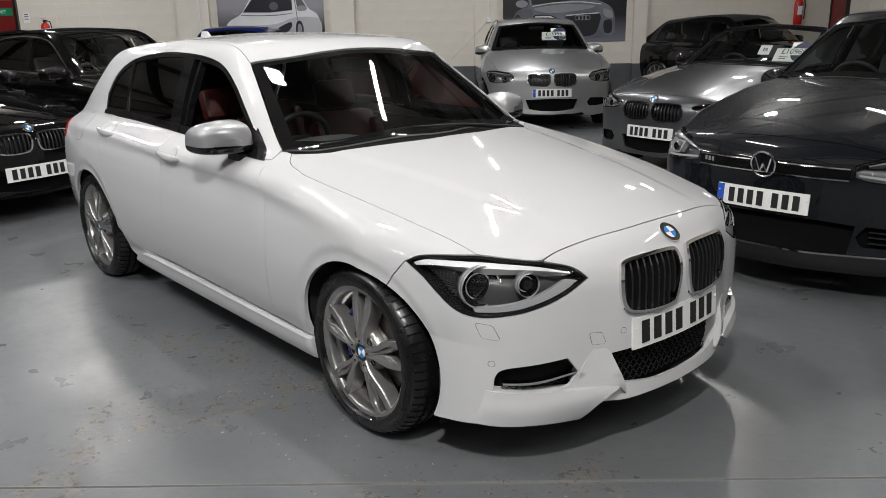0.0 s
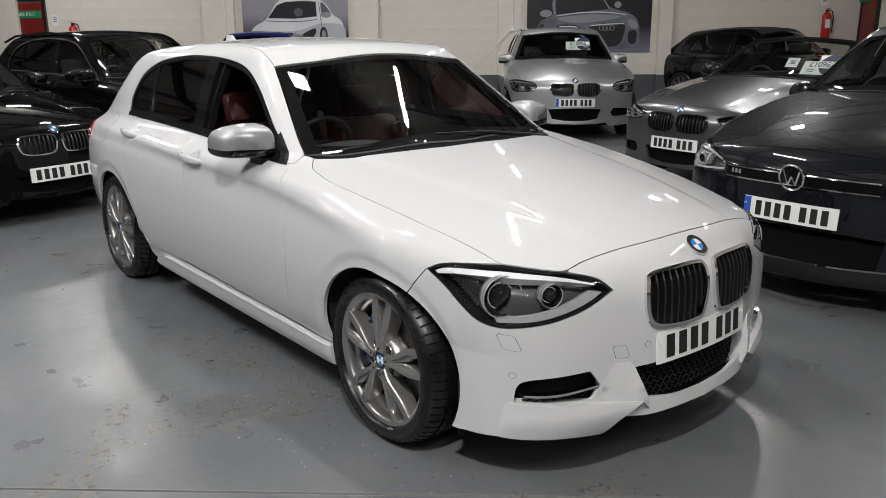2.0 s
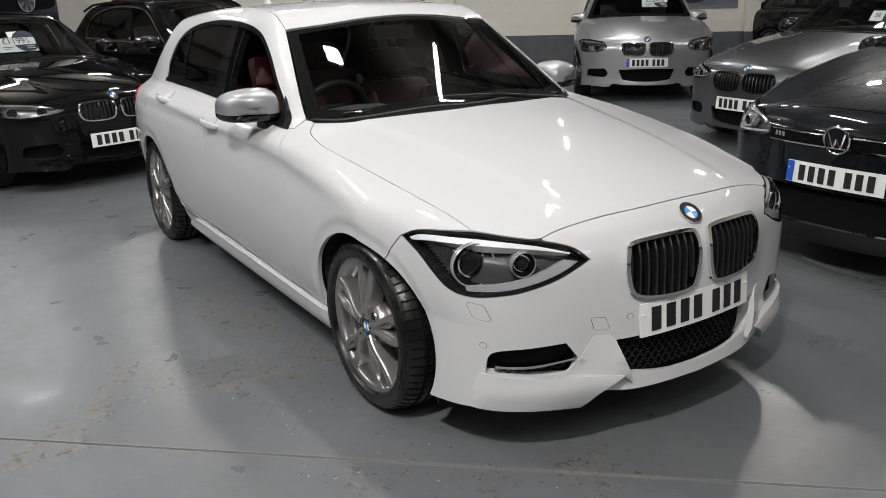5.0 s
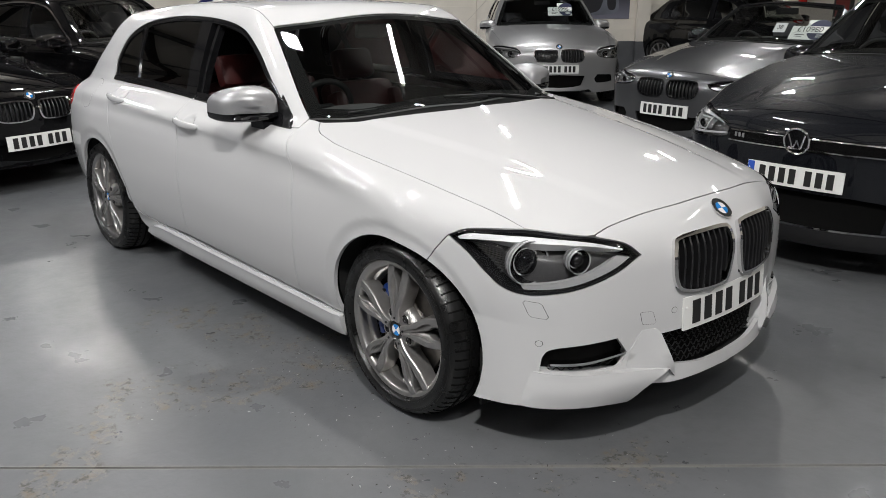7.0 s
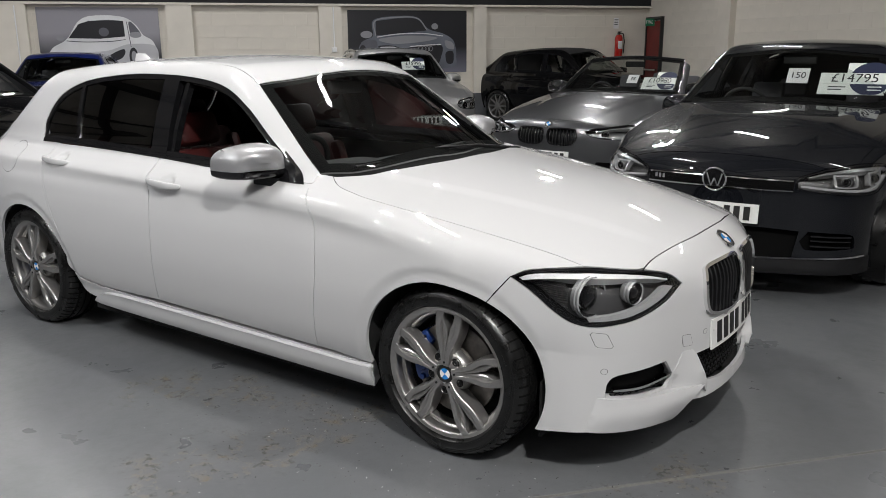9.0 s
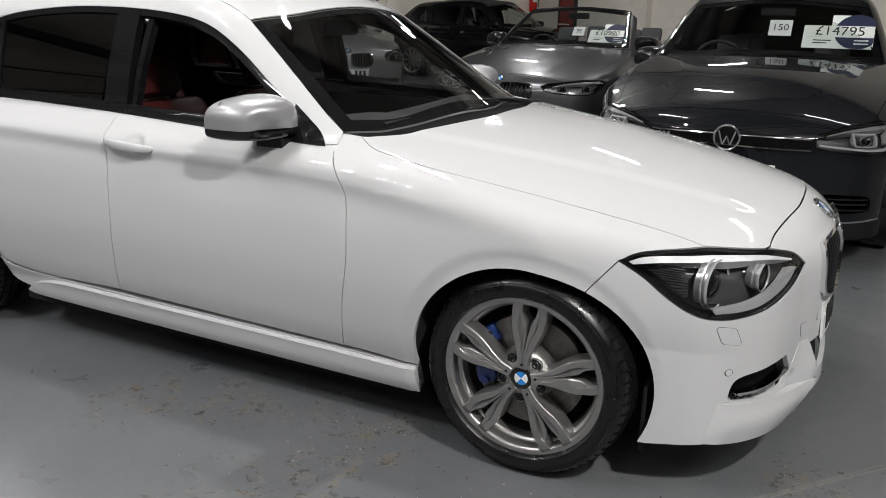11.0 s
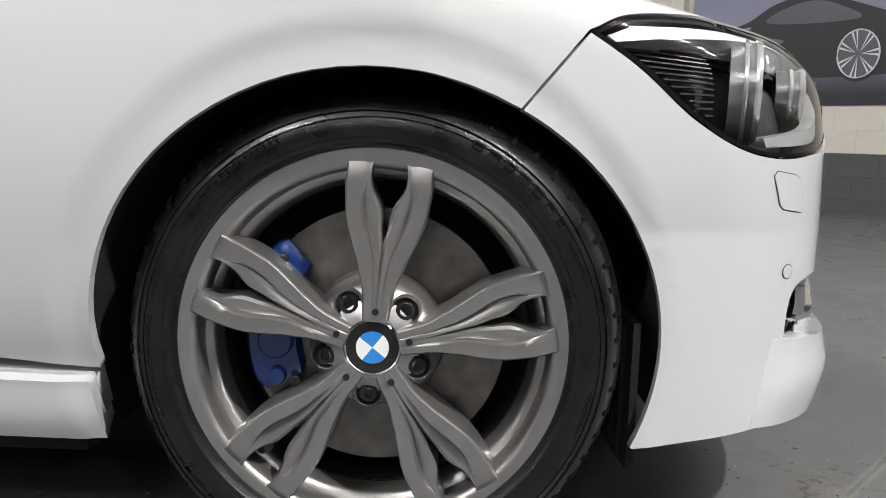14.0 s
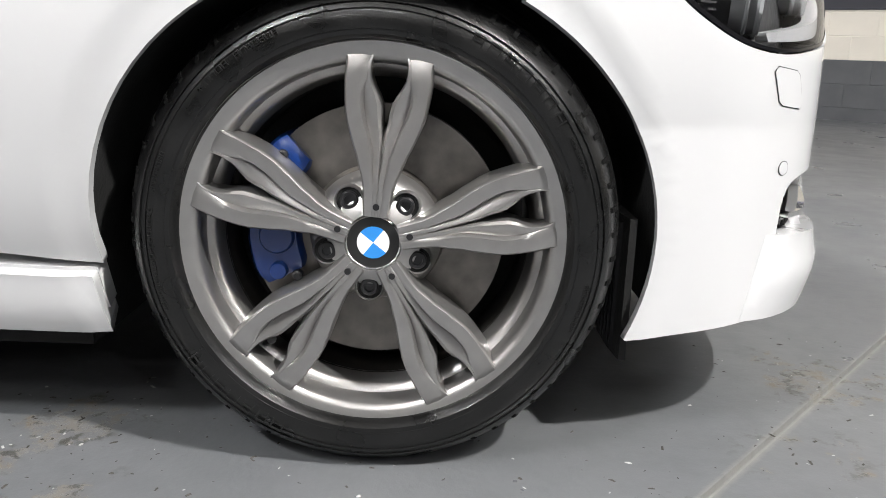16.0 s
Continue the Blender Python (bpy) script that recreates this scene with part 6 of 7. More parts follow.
hatch = parked("hatchback_car", "glossy black hatchback with chrome window surrounds and roof rails", (-5.24, 1.49), 16, BLACKP, dict(x=(BASE_X, (0.84, 0.0, -0.50, -2.58, -3.44)), z=(BASE_Z, (0.0, 0.68, 0.98, 1.47)), y=1.0), rails=True, kidneys=False)
blue_nose = uv(-4.17, 9.6)
blue = parked("saloon_car", "dark blue car parked near the back wall", (blue_nose.x, blue_nose.y), -42, BLUEP, dict(x=(BASE_X, (0.80, 0.0, -0.50, -2.69, -3.57)), z=(BASE_Z, (0.0, 0.66, 0.96, 1.44)), y=1.0))
dark = parked("convertible_car", "black convertible car with its black cloth hood up", (-3.43, 11.58), -10, BLACKP, dict(x=(BASE_X, (0.80, 0.0, -0.52, -2.76, -3.82)), z=(BASE_Z, (0.0, 0.66, 0.97, 1.47)), y=1.0), kind="soft")

price_card(golf, "14795", "150", -0.86, 0.41, 0.44)
price_card(cabrio, "10980", "38", -0.80, 0.43, 0.37)
price_card(estate, "15995", "", -0.86, 0.22, 0.36)
price_card(coupe, "11995", "", -0.80, -0.05, 0.36)


def hatch_front(car):
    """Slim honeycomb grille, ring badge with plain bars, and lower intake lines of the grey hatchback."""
    slim = both(np.vstack([[(0, 0.685)], spl((0.15, 0.682), (0.29, 0.672)), spl((0.285, 0.625), (0.15, 0.617), (0, 0.615))]))
    g = car.panel("upper_grille", slim, "round", GRILLEBLACK, off=0.004, depth=0.02, gap=0)[0]
    for z in (0.675, 0.625):
        line = closed(spl((-0.285, z - 0.004), (-0.15, z), (0, z + 0.002), (0.15, z), (0.285, z - 0.004)), spl((0.285, z - 0.010), (0.15, z - 0.006), (0, z - 0.004), (-0.15, z - 0.006), (-0.285, z - 0.010)))
        car.panel("grille_line", line, "round", CHROME, off=0.008, depth=0.006, gap=0, parent=g, h=0.03)
    p = car.at(*SKIN.lift([(0.0, 0.662)], "front")[0]) + Vector((0.012, 0, 0))
    m = Matrix.Translation(p) @ Matrix.Rotation(radians(90), 4, "Z") @ Matrix.Rotation(radians(8), 4, "X")
    r = 0.072
    bm = lathe([(r, 0), (r, 0.008), (r * 0.93, 0.011), (r * 0.86, 0.008), (r * 0.86, 0)], n=32)
    bmesh.ops.transform(bm, matrix=m, verts=bm.verts)
    b = part("badge", bm, CHROME, car.thing, "round chrome badge", smooth=True)
    bm = lathe([(r * 0.9, 0.0), (r * 0.9, 0.002), (0, 0.002)], n=32)
    bmesh.ops.transform(bm, matrix=m, verts=bm.verts)
    part("badge_ground", bm, GLOSSBLACK, b)
    for x0, z0, x1, z1 in ((-0.62, 0.5, -0.28, -0.6), (-0.28, -0.6, 0.0, 0.1), (0.0, 0.1, 0.28, -0.6), (0.28, -0.6, 0.62, 0.5)):
        bm = tube([(x0 * r, -0.005, z0 * r), (x1 * r, -0.005, z1 * r)], 0.005, 6)
        bmesh.ops.transform(bm, matrix=m, verts=bm.verts)
        part("badge_bar", bm, CHROME, b)
    for k in range(3):
        q = car.at(*SKIN.lift([(0.215 + 0.018 * k, 0.652)], "round")[0]) + Vector((0.012, 0, 0))
        part("letter_bar", boxes(((q.x, q.y, q.z), (0.006, 0.014, 0.024))), CHROME, g)
    valance = closed(spl((-0.60, 0.262), (-0.3, 0.246), (0, 0.24), (0.3, 0.246), (0.60, 0.262)), spl((0.60, 0.175), (0.3, 0.165), (0, 0.16), (-0.3, 0.165), (-0.60, 0.175)))
    car.panel("valance", valance, "round", PLASTIC, off=0.006, depth=0.02, gap=0)
    for k in range(-15, 16):
        for row, z in enumerate((0.638, 0.660)):
            q = SKIN.lift([(0.0185 * (k + 0.5 * row), z)], "round")[0]
            if abs(k) < 3:
                continue
            q = car.at(*q)
            bm = loft([[(q.x + 0.006 + 0.003 * b, q.y + 0.0105 * math.cos(a) * c, q.z + 0.0105 * math.sin(a) * c) for a in np.linspace(0, 2 * math.pi, 6, endpoint=False)] for b, c in ((0, 1.0), (1, 0.98), (1, 0.8), (-1, 0.78))], True, False)
            part("grille_cell", bm, GLOSSBLACK, g)
    lip = closed(spl((-0.56, 0.276), (-0.3, 0.258), (0, 0.252), (0.3, 0.258), (0.56, 0.276)), spl((0.56, 0.267), (0.3, 0.249), (0, 0.243), (-0.3, 0.249), (-0.56, 0.267)))
    car.panel("chrome_lip", lip, "round", CHROME, off=0.010, depth=0.012, gap=0)
    for s in (1, -1):
        for z in (0.33, 0.36, 0.385):
            f = closed([(0.36, z), (0.50, z - 0.004), (0.50, z - 0.012), (0.36, z - 0.008)])
            car.panel("fog_fin", f if s == 1 else f * (-1, 1), "round", GLOSSBLACK, off=0.0, depth=0.03, gap=0)


hatch_front(golf)


def chrome_window_line(car):
    low = closed(spl((-0.76, 0.952), (-1.73, 0.986), (-2.336, 1.002), (-2.65, 1.004)), spl((-2.65, 0.990), (-2.336, 0.988), (-1.73, 0.972), (-0.76, 0.938)))
    car.panel("window_chrome", low, "side", CHROME, sides=(1, -1), off=0.005, depth=0.01, gap=0, h=0.03)
    out = resample(WINDOW, 0.03)
    ringed = inset(out, -0.006)
    car.panel("window_chrome_ring", ringed, "side", CHROME, holes=[inset(out, 0.008)], sides=(1, -1), off=0.004, depth=0.01, gap=0, h=0.02)


chrome_window_line(hatch)


# ---------------------------------------------------------------- on the walls
POSTERDARK = mat("poster_dark", (0.012, 0.012, 0.016), 0.4)
POSTERGREY = mat("poster_grey", (0.10, 0.10, 0.12), 0.4, noise_amount=0.2, noise_scale=1.5)
POSTERPALE = mat("poster_pale", (0.27, 0.27, 0.29), 0.4, noise_amount=0.1, noise_scale=1.5)
POSTERMID = mat("poster_mid", (0.46, 0.46, 0.48), 0.4, noise_amount=0.1, noise_scale=1.5)
POSTERWHITE = mat("poster_white", (0.70, 0.70, 0.71), 0.4, noise_amount=0.08, noise_scale=2)
POSTERSTEEL = mat("poster_steel", (0.13, 0.14, 0.17), 0.4, noise_amount=0.3, noise_scale=2)


def flat(name, outline, z, material, parent):
    """A printed shape: thin sheet in the poster's plane."""
    vs, fs, _ = triangulate(np.asarray(outline, float), [], 0.12)
    verts = np.column_stack([vs[:, 0], np.full(len(vs), -z), vs[:, 1]])
    return part_mesh(name, mesh_from(name, verts, fs, material, False), parent)


def disc(cx, cz, rx, rz, n=24):
    t = np.linspace(0, 2 * math.pi, n, endpoint=False)
    return np.stack([cx + rx * np.cos(t), cz + rz * np.sin(t)], 1)


def graded(name, dark, pale, low, high):
    """Printed backdrop: dark above, fading to pale below."""
    m = mat(name, dark, 0.4)
    nt = m.node_tree
    tc, sep, r, mx = nt.nodes.new("ShaderNodeTexCoord"), nt.nodes.new("ShaderNodeSeparateXYZ"), nt.nodes.new("ShaderNodeMapRange"), nt.nodes.new("ShaderNodeMix")
    mx.data_type = "RGBA"
    r.inputs[1].default_value, r.inputs[2].default_value = low, high
    mx.inputs[6].default_value, mx.inputs[7].default_value = (*pale, 1), (*dark, 1)
    nt.links.new(tc.outputs["Object"], sep.inputs[0])
    nt.links.new(sep.outputs[2], r.inputs[0])
    nt.links.new(r.outputs[0], mx.inputs[0])
    nt.links.new(mx.outputs[2], nt.nodes["Principled BSDF"].inputs["Base Color"])
    return m


def poster(m, kind, w=2.42, h=1.22):
    ob = new("poster")
    ob.matrix_world = m
    label = {"coupe": "wide printed poster of a white coupe on grey", "roadster": "wide printed poster of a dark roadster", "wheel": "wide printed poster of a dark car with bright wheels"}[kind]
    tagged(ob, label, "poster", "posters on the walls")
    back = {"coupe": graded("poster_back_grey", (0.30, 0.29, 0.32), (0.012, 0.012, 0.014), -0.30, 0.15), "roadster": graded("poster_back_dark", (0.008, 0.008, 0.012), (0.22, 0.22, 0.28), -0.75, -0.1), "wheel": graded("poster_back_lilac", (0.02, 0.02, 0.03), (0.25, 0.25, 0.36), 0.1, -0.5)}[kind]
    part("print", boxes(((0, 0, 0), (w, 0.012, h))), back, ob)
    f = lambda n, o, z, mt: flat(n, o, 0.008 + 0.002 * z, mt, ob)  # noqa: E731
    if kind == "coupe":
        f("printed_body", ring((-1.02, -0.30), (-0.95, -0.12), (-0.72, 0.0), (-0.60, 0.10), (-0.42, 0.34), (-0.2, 0.45), (0.2, 0.47), (0.52, 0.43), (0.72, 0.30), (0.85, 0.12), (1.02, 0.02), (1.10, -0.15), (1.10, -0.35), (0.7, -0.42), (0, -0.45), (-0.7, -0.42)), 0, POSTERWHITE)
        f("printed_shade", ring((-1.0, -0.30), (-0.55, -0.20), (0.1, -0.17), (0.55, -0.05), (1.06, -0.08), (1.09, -0.33), (0.7, -0.41), (0, -0.44), (-0.7, -0.41)), 1, POSTERMID)
        f("printed_bonnet_line", closed(spl((-0.66, 0.02), (-0.3, 0.0), (0.2, 0.01), (0.5, 0.04)), spl((0.5, 0.03), (0.2, -0.005), (-0.3, -0.015), (-0.66, 0.005))), 1, POSTERGREY)
        f("printed_door_line", closed([(0.535, 0.36), (0.55, 0.36), (0.60, -0.1), (0.585, -0.1)]), 1, POSTERGREY)
        f("printed_screen", closed([(-0.62, 0.06), (-0.40, 0.31)], spl((-0.2, 0.37), (0.2, 0.385), (0.48, 0.37)), [(0.49, 0.09), (0, 0.05)]), 1, POSTERDARK)
        f("printed_side_window", ring((0.58, 0.34), (0.66, 0.33), (0.80, 0.16), (0.78, 0.11), (0.62, 0.10)), 1, POSTERGREY)
        f("printed_mirror", disc(0.70, 0.12, 0.12, 0.055), 2, POSTERPALE)
        f("printed_mirror", disc(-0.77, 0.06, 0.08, 0.045), 2, POSTERPALE)
        f("printed_lamp", ring((0.12, -0.28), (0.25, -0.2), (0.44, -0.14), (0.46, -0.22), (0.36, -0.32), (0.2, -0.34)), 2, POSTERDARK)
        f("printed_lamp", ring((-0.95, -0.25), (-0.85, -0.2), (-0.78, -0.28), (-0.88, -0.34)), 2, POSTERDARK)
        f("printed_grille", closed([(-0.6, -0.30), (0.02, -0.32), (0.02, -0.38), (-0.6, -0.36)]), 2, POSTERDARK)
        f("printed_tyre", disc(0.63, -0.28, 0.09, 0.17), 3, POSTERDARK)
        f("printed_rim", disc(0.635, -0.28, 0.05, 0.11), 4, POSTERPALE)
        f("printed_headrest", disc(0.08, 0.17, 0.10, 0.08), 2, POSTERGREY)
    elif kind == "roadster":
        f("printed_body", ring((-1.0, -0.3), (-0.98, -0.05), (-0.85, 0.05), (-0.72, 0.12), (-0.70, 0.42), (-0.2, 0.50), (0.2, 0.47), (0.42, 0.25), (0.75, 0.15), (0.95, 0.0), (1.0, -0.3), (0.92, -0.5), (0.2, -0.55), (-0.6, -0.5)), 0, POSTERSTEEL)
        f("printed_screen", closed([(-0.66, 0.12), (-0.66, 0.40)], spl((-0.2, 0.46), (0.18, 0.44), (0.38, 0.22)), [(0, 0.18)]), 1, POSTERDARK)
        f("printed_mirror", disc(-0.85, 0.14, 0.12, 0.07), 2, POSTERPALE)
        f("printed_mirror", disc(0.55, 0.30, 0.07, 0.06), 2, POSTERPALE)
        f("printed_bonnet_light", ring((-0.6, 0.05), (0, 0.12), (0.6, 0.08), (0.3, 0.0), (-0.3, -0.04)), 1, POSTERPALE)
        f("printed_lamp", ring((-0.6, -0.08), (-0.3, -0.08), (-0.12, -0.16), (-0.35, -0.2), (-0.58, -0.17)), 2, POSTERDARK)
        f("printed_lamp", ring((0.76, 0.02), (0.92, -0.02), (0.95, -0.15), (0.8, -0.12)), 2, POSTERPALE)
        f("printed_grille", ring((0.05, -0.10), (0.66, -0.06), (0.68, -0.30), (0.55, -0.48), (0.12, -0.48), (0.03, -0.3)), 2, POSTERDARK)
        for k in range(4):
            t = np.linspace(0, 2 * math.pi, 20, endpoint=False)
            part("printed_ring", tube([(0.25 + 0.07 * k + 0.045 * math.cos(a), -0.016, -0.14 + 0.045 * math.sin(a)) for a in np.linspace(0, 2 * math.pi, 20)], 0.006, 6), POSTERPALE, ob)
        f("printed_side", ring((-0.98, -0.06), (-0.86, 0.04), (-0.66, 0.02), (-0.64, -0.12), (-0.72, -0.30), (-0.97, -0.32)), 1, POSTERGREY)
        f("printed_bonnet_edge", closed(spl((-0.64, 0.10), (-0.2, 0.16), (0.3, 0.17), (0.72, 0.12)), spl((0.72, 0.105), (0.3, 0.15), (-0.2, 0.14), (-0.64, 0.085))), 2, POSTERWHITE)
        f("printed_screen_frame", closed(spl((-0.68, 0.12), (-0.68, 0.41), (-0.2, 0.485), (0.2, 0.46), (0.40, 0.23)), spl((0.385, 0.22), (0.19, 0.445), (-0.2, 0.465), (-0.655, 0.395), (-0.655, 0.12))), 2, POSTERPALE)
        f("printed_lamp_light", closed(spl((-0.58, -0.10), (-0.3, -0.10), (-0.14, -0.165)), spl((-0.14, -0.18), (-0.3, -0.125), (-0.58, -0.12))), 3, POSTERWHITE)
        f("printed_bumper", closed(spl((-0.62, -0.30), (-0.2, -0.36), (0.04, -0.36)), spl((0.04, -0.40), (-0.2, -0.41), (-0.62, -0.36))), 2, POSTERPALE)
        f("printed_bumper_duct", ring((-0.60, -0.40), (-0.3, -0.43), (-0.05, -0.43), (-0.10, -0.50), (-0.50, -0.48)), 2, POSTERDARK)
        f("printed_grille_frame", closed(spl((0.03, -0.085), (0.35, -0.06), (0.68, -0.045)), spl((0.68, -0.065), (0.35, -0.08), (0.03, -0.105))), 3, POSTERWHITE)
        f("printed_duct", ring((0.78, -0.22), (0.93, -0.2), (0.93, -0.42), (0.80, -0.42)), 2, POSTERDARK)
        f("printed_tyre", disc(-0.93, -0.28, 0.09, 0.22), 2, POSTERDARK)
    else:
        f("printed_body", ring((-1.1, -0.15), (-1.0, 0.12), (-0.6, 0.25), (-0.3, 0.42), (0.1, 0.48), (0.5, 0.36), (0.9, 0.2), (1.12, 0.05), (1.13, -0.25), (0.6, -0.33), (-0.2, -0.33), (-0.9, -0.30)), 0, POSTERDARK)
        f("printed_window", ring((-0.4, 0.24), (-0.2, 0.37), (0.1, 0.42), (0.4, 0.32), (0.5, 0.22), (0, 0.2)), 1, POSTERGREY)
        f("printed_sheen", ring((-0.95, 0.02), (-0.6, 0.1), (-0.2, 0.04), (-0.5, -0.03)), 1, POSTERSTEEL)
        f("printed_lamp", ring((-1.0, 0.10), (-0.8, 0.16), (-0.55, 0.2), (-0.7, 0.10), (-0.9, 0.06)), 2, POSTERPALE)
        for cx in (-0.66, 0.52):
            f("printed_tyre", disc(cx, -0.12, 0.225, 0.265), 2, POSTERDARK)
            f("printed_rim", disc(cx, -0.12, 0.19, 0.23), 3, POSTERGREY)
            for k in range(7):
                a = 2 * math.pi * k / 7
                for d in (-0.12, 0.12):
                    q = np.array([(0.02 * math.cos(a), 0.02 * math.sin(a)), (0.18 * math.cos(a + d), 0.22 * math.sin(a + d)), (0.18 * math.cos(a + d + 0.10), 0.22 * math.sin(a + d + 0.10))]) + (cx, -0.12)
                    f("printed_spoke", q, 4, POSTERWHITE)
            part("printed_rim_edge", tube([(cx + 0.19 * math.cos(a), -0.018, -0.12 + 0.23 * math.sin(a)) for a in np.linspace(0, 2 * math.pi, 28)], 0.008, 6), POSTERWHITE, ob)
    return ob


poster(room_pose(-3.82, WV - 0.012, 1.62) @ Matrix.Diagonal((0.89, 1, 1, 1)), "coupe", 2.38)
poster(room_pose(2.01, WV - 0.012, 1.60), "roadster", 2.44)
poster(room_pose(-11.9, WV - 0.012, 1.62), "wheel", 2.4)
poster(room_pose(WU - 0.012, 1.72, 1.66, -90), "wheel", 2.42)


def extinguisher(m):
    ob = new("fire_extinguisher")
    ob.matrix_world = m
    tagged(ob, "red fire extinguisher hung on the wall", "fire extinguisher", "fire extinguishers")
    part("cylinder", lathe([(0.0, -0.25), (0.075, -0.25), (0.082, -0.235), (0.082, 0.17), (0.06, 0.215), (0.025, 0.235), (0.0, 0.235)], "z", 28), REDGLOSS, ob, smooth=True)
    part("valve", boxes(((0, 0, 0.26), (0.05, 0.05, 0.05)), ((0, -0.05, 0.30), (0.025, 0.14, 0.012))), LAMPDARK, ob)
    part("hose", tube([(0.02, 0, 0.27), (0.10, 0, 0.25), (0.13, 0, 0.1), (0.11, -0.02, -0.15)], 0.012, 8), PLASTIC, ob, smooth=True)
    part("print_label", boxes(((0, -0.079, 0.02), (0.09, 0.012, 0.16)), bevel=0.003), SIGNWHITE, ob)
    part("wall_bracket", boxes(((0, 0.09, 0.1), (0.06, 0.02, 0.2))), LAMPDARK, ob)


extinguisher(room_pose(6.58, WV - 0.11, 1.50))
extinguisher(room_pose(-8.30, WV - 0.11, 1.33))


def notice(m, w, h, colour, text="", bars=0):
    ob = new("wall_sign")
    ob.matrix_world = m
    tagged(ob, "small printed safety sign on the wall", "sign")
    part("board", boxes(((0, 0, 0), (w, 0.006, h)), bevel=0.001), colour, ob)
    if text:
        me = text_mesh(text, h * 0.62, 0.0005)
        me.materials.append(SIGNWHITE)
        t = part_mesh("lettering", me, ob)
        t.matrix_local = Matrix.Translation((0, -0.005, 0)) @ Matrix.Rotation(radians(90), 4, "X")
    for k in range(bars):
        part("print_bar", boxes(((0, -0.0045, h * (0.32 - 0.22 * k)), (w * 0.7, 0.002, h * 0.08))), INK if colour is SIGNWHITE else SIGNWHITE, ob)


def fire_door(name, m, text=True):
    ob = new(name)
    ob.matrix_world = m
    tagged(ob, "dark red fire exit door in a dark frame", kind="structure")
    part("door_leaf", boxes(((0, 0, 1.0), (0.82, 0.05, 2.0)), bevel=0.004), DOORRED, ob)
    part("door_frame", boxes(((-0.44, 0, 1.01), (0.05, 0.09, 2.06)), ((0.44, 0, 1.01), (0.05, 0.09, 2.06)), ((0, 0, 2.06), (0.93, 0.09, 0.06))), LAMPDARK, ob)
    part("push_bar", tube([(-0.34, -0.07, 1.0), (0.34, -0.07, 1.0)], 0.02, 10), CHROME, ob, smooth=True)


fire_door("door_1", room_pose(-9.32, WV - 0.03, 0))
notice(room_pose(-9.25, WV - 0.065, 1.78), 0.62, 0.15, SIGNGREEN, "FIRE EXIT")
fire_door("door_2", room_pose(WU - 0.03, 13.02, 0, -90) @ Matrix.Diagonal((0.72, 1, 1, 1)))
notice(room_pose(WU - 0.065, 13.0, 1.98), 0.40, 0.15, SIGNGREEN, "FIRE EXIT")
notice(room_pose(6.55, WV - 0.01, 1.97), 0.12, 0.22, SIGNWHITE, "", 3)
notice(room_pose(-8.70, WV - 0.01, 1.66), 0.12, 0.2, SIGNWHITE, "", 3)

# conduits and junction box
for u, z0, z1 in ((-5.2, 0.6, 2.25), (0.5, 1.45, 2.25)):
    c = new("conduit")
    c.matrix_world = room_pose(u, WV - 0.155, 0)
    tagged(c, "thin white conduit pipe fixed to the wall", "pipe")
    part("pipe", tube([(0, 0, z0), (0, 0, z1)], 0.012, 8), SIGNWHITE, c, smooth=True)
    part("junction_box", boxes(((0, 0, z0), (0.09, 0.05, 0.09)), bevel=0.008), SIGNWHITE, c)
cable = new("cable")
cable.matrix_world = room_pose(0.47, WV - 0.16, 0)
tagged(cable, "thin grey cable sloping down from the junction box", "cable")
part("cable_run", tube([(0, 0, 1.42), (-0.35, -0.02, 1.05), (-0.72, -0.05, 0.70)], 0.006, 6), CEILW, cable, smooth=True)


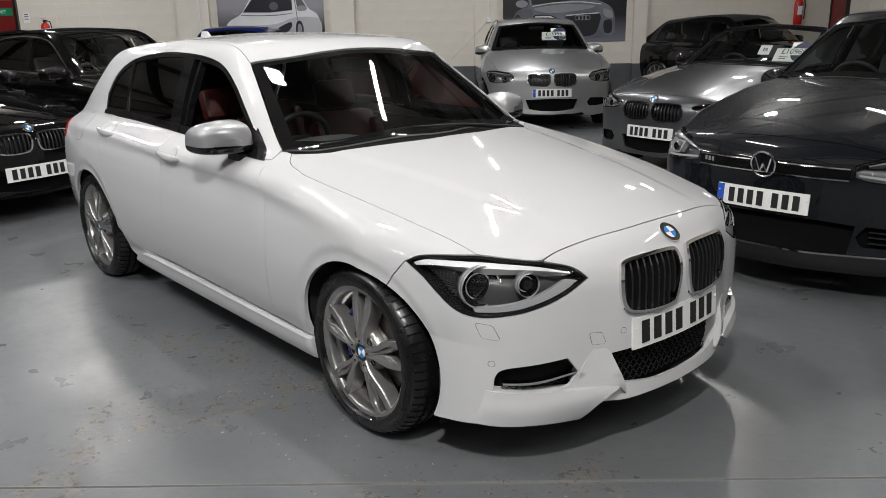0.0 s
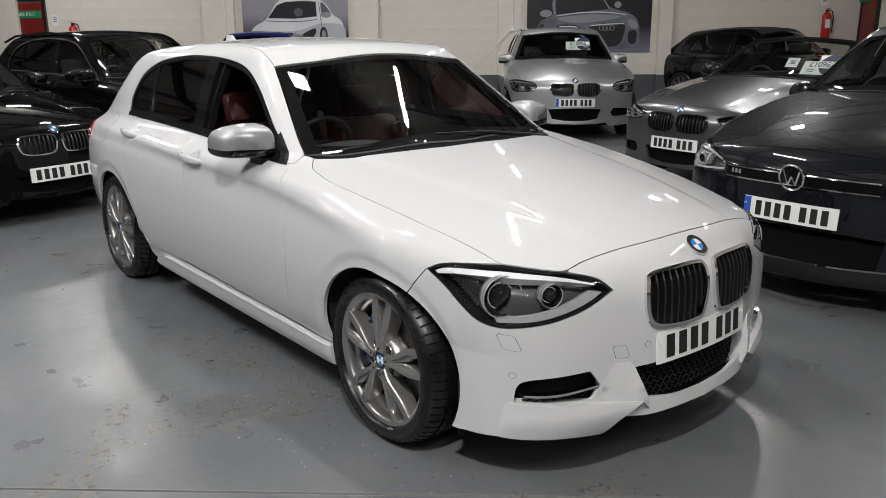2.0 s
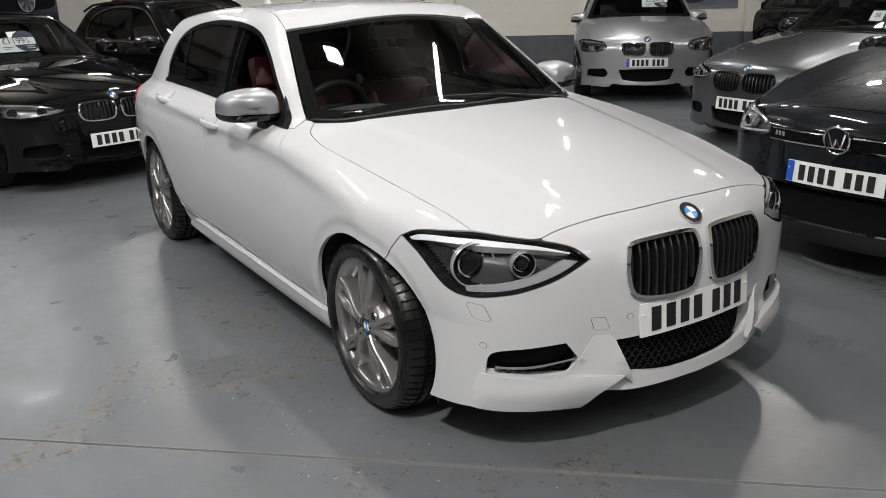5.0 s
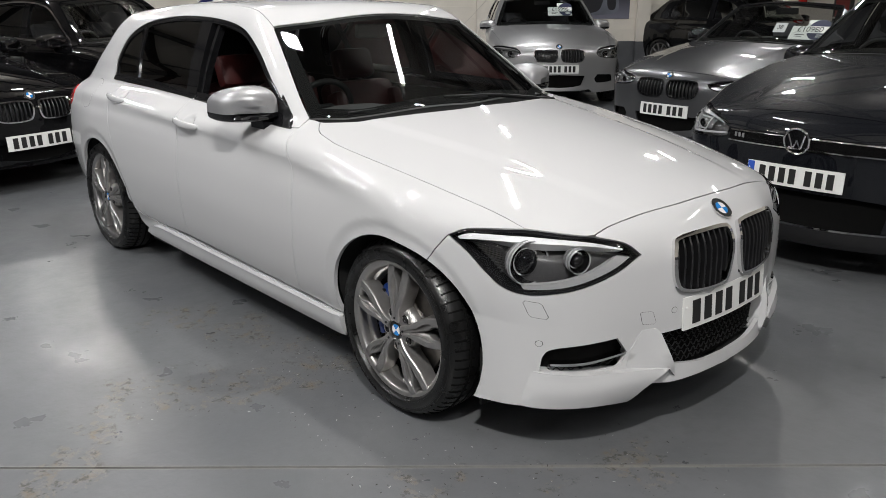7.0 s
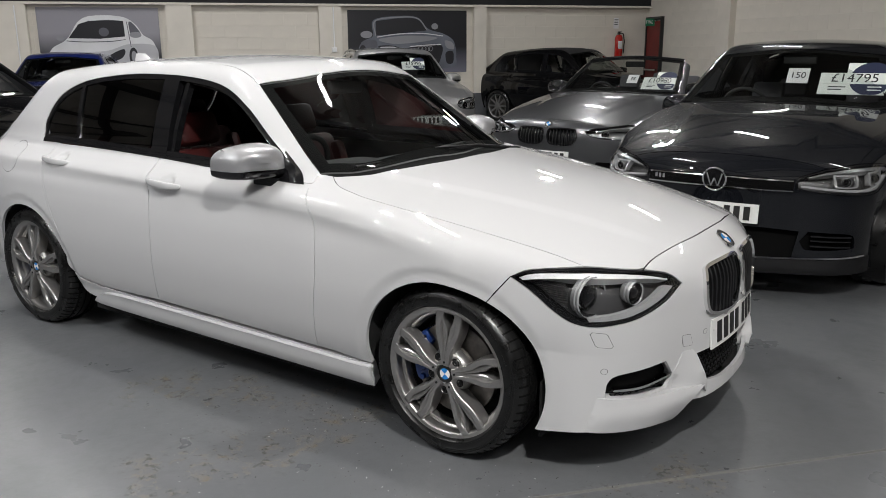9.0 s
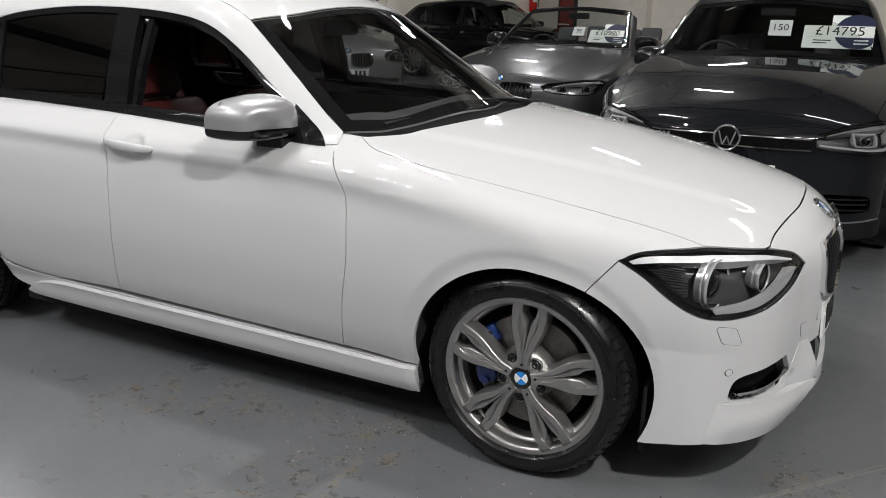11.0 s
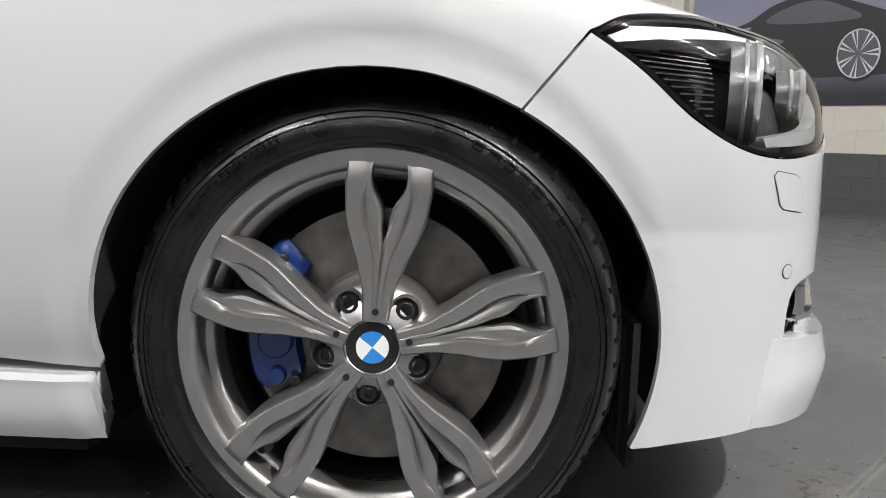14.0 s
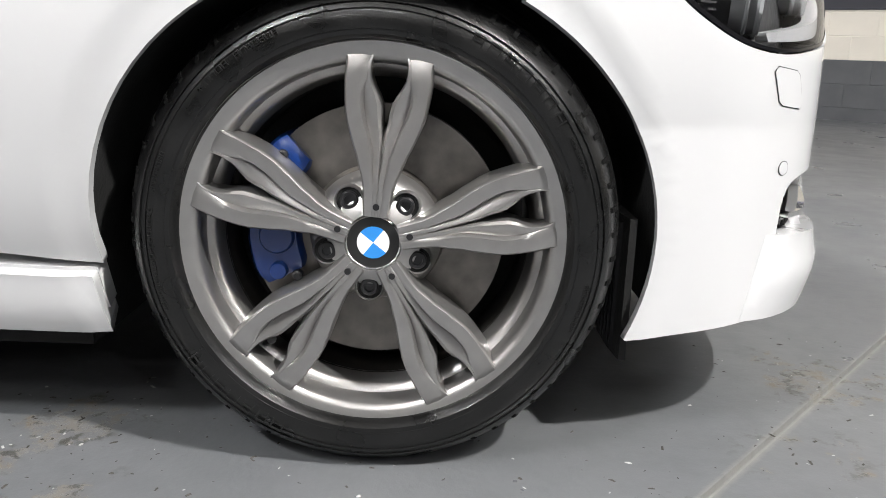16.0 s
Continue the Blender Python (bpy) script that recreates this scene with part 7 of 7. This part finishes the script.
# ---------------------------------------------------------------- grit and paint crumbs on the floor
def crumbs(name, n, seed, material, label, size):
    rnd = random.Random(seed)
    verts, faces = [], []
    spots = ((-0.47, -0.80, 0.20), (-0.62, -1.25, 0.35), (-0.3, -0.85, 0.35), (0.45, -1.0, 0.3), (-1.0, -0.95, 0.4), (0.8, -0.55, 0.3), (0.1, -0.95, 0.4))
    for k in range(n):
        x, y, r = spots[k % len(spots)]
        a, d = rnd.random() * 2 * math.pi, r * math.sqrt(rnd.random())
        cx, cy, s, t = x + d * math.cos(a), y + d * math.sin(a), size * (0.4 + 0.9 * rnd.random() ** 2), rnd.random() * 6.28
        lng = 1.0 + 1.6 * rnd.random()
        base = len(verts)
        for px, py, pz in ((-1, -1, 0), (1, -0.8, 0), (0.9, 1, 0), (-0.8, 0.9, 0), (rnd.uniform(-0.3, 0.3), rnd.uniform(-0.3, 0.3), 0.9)):
            qx, qy = px * s * lng, py * s * 0.7
            verts.append((cx + qx * math.cos(t) - qy * math.sin(t), cy + qx * math.sin(t) + qy * math.cos(t), pz * s * 0.8 + 0.0002))
        faces += [(base, base + 1, base + 4), (base + 1, base + 2, base + 4), (base + 2, base + 3, base + 4), (base + 3, base, base + 4)]
    tagged(part_mesh(name, mesh_from(name, verts, faces, material, smooth=False), None), label, "grit", kind="stuff")


crumbs("floor_grit", 420, 7, mat("dark_grit", (0.06, 0.056, 0.05), 0.9), "dark grit scattered on the worn floor", 0.0022)
crumbs("paint_crumbs", 170, 8, mat("pale_crumbs", (0.42, 0.42, 0.41), 0.8), "pale paint crumbs scattered on the worn floor", 0.0022)


# ---------------------------------------------------------------- painted blocks of the walls
def block_mesh(w, h, material):
    """One block's face with softened edges, standing a little proud of the wall."""
    a, b, d = w / 2 - 0.0015, h / 2 - 0.0015, 0.003
    verts = [(-a, 0, -b), (a, 0, -b), (a, 0, b), (-a, 0, b), (-a + d, -d, -b + d), (a - d, -d, -b + d), (a - d, -d, b - d), (-a + d, -d, b - d)]
    faces = [(0, 1, 5, 4), (1, 2, 6, 5), (2, 3, 7, 6), (3, 0, 4, 7), (4, 5, 6, 7)]
    return mesh_from("block", verts, faces, material, smooth=False)


WHOLE = block_mesh(0.45, 0.225, WALLW)
FOOT = block_mesh(0.45, 0.225, DADO)


def lay_blocks(wall, along, lo, hi, z0, rows, me=WHOLE, proud=0.0):
    inv = wall.matrix_world.inverted()
    for r in range(rows):
        n = int((hi - lo) / 0.45)
        for k in range(n):
            c = lo + 0.45 * (k + 0.5) + (0.225 if r % 2 else 0.0)
            if c + 0.225 > hi:
                continue
            ob = new("block", me)
            ob.parent = wall
            z = z0 + 0.225 * (r + 0.5)
            place = room_pose(c, WV - proud, z) if along == "u" else room_pose(WU - proud, c, z, -90)
            ob.matrix_local = inv @ place


lay_blocks(bpy.data.objects["wall_back"], "u", -9.9, 6.9, 0.56, 7)
lay_blocks(bpy.data.objects["wall_right"], "v", -2.0, 12.4, 0.58, 9)
lay_blocks(bpy.data.objects["dado_right"], "v", -2.0, 12.4, 0.125, 2, FOOT, 0.006)
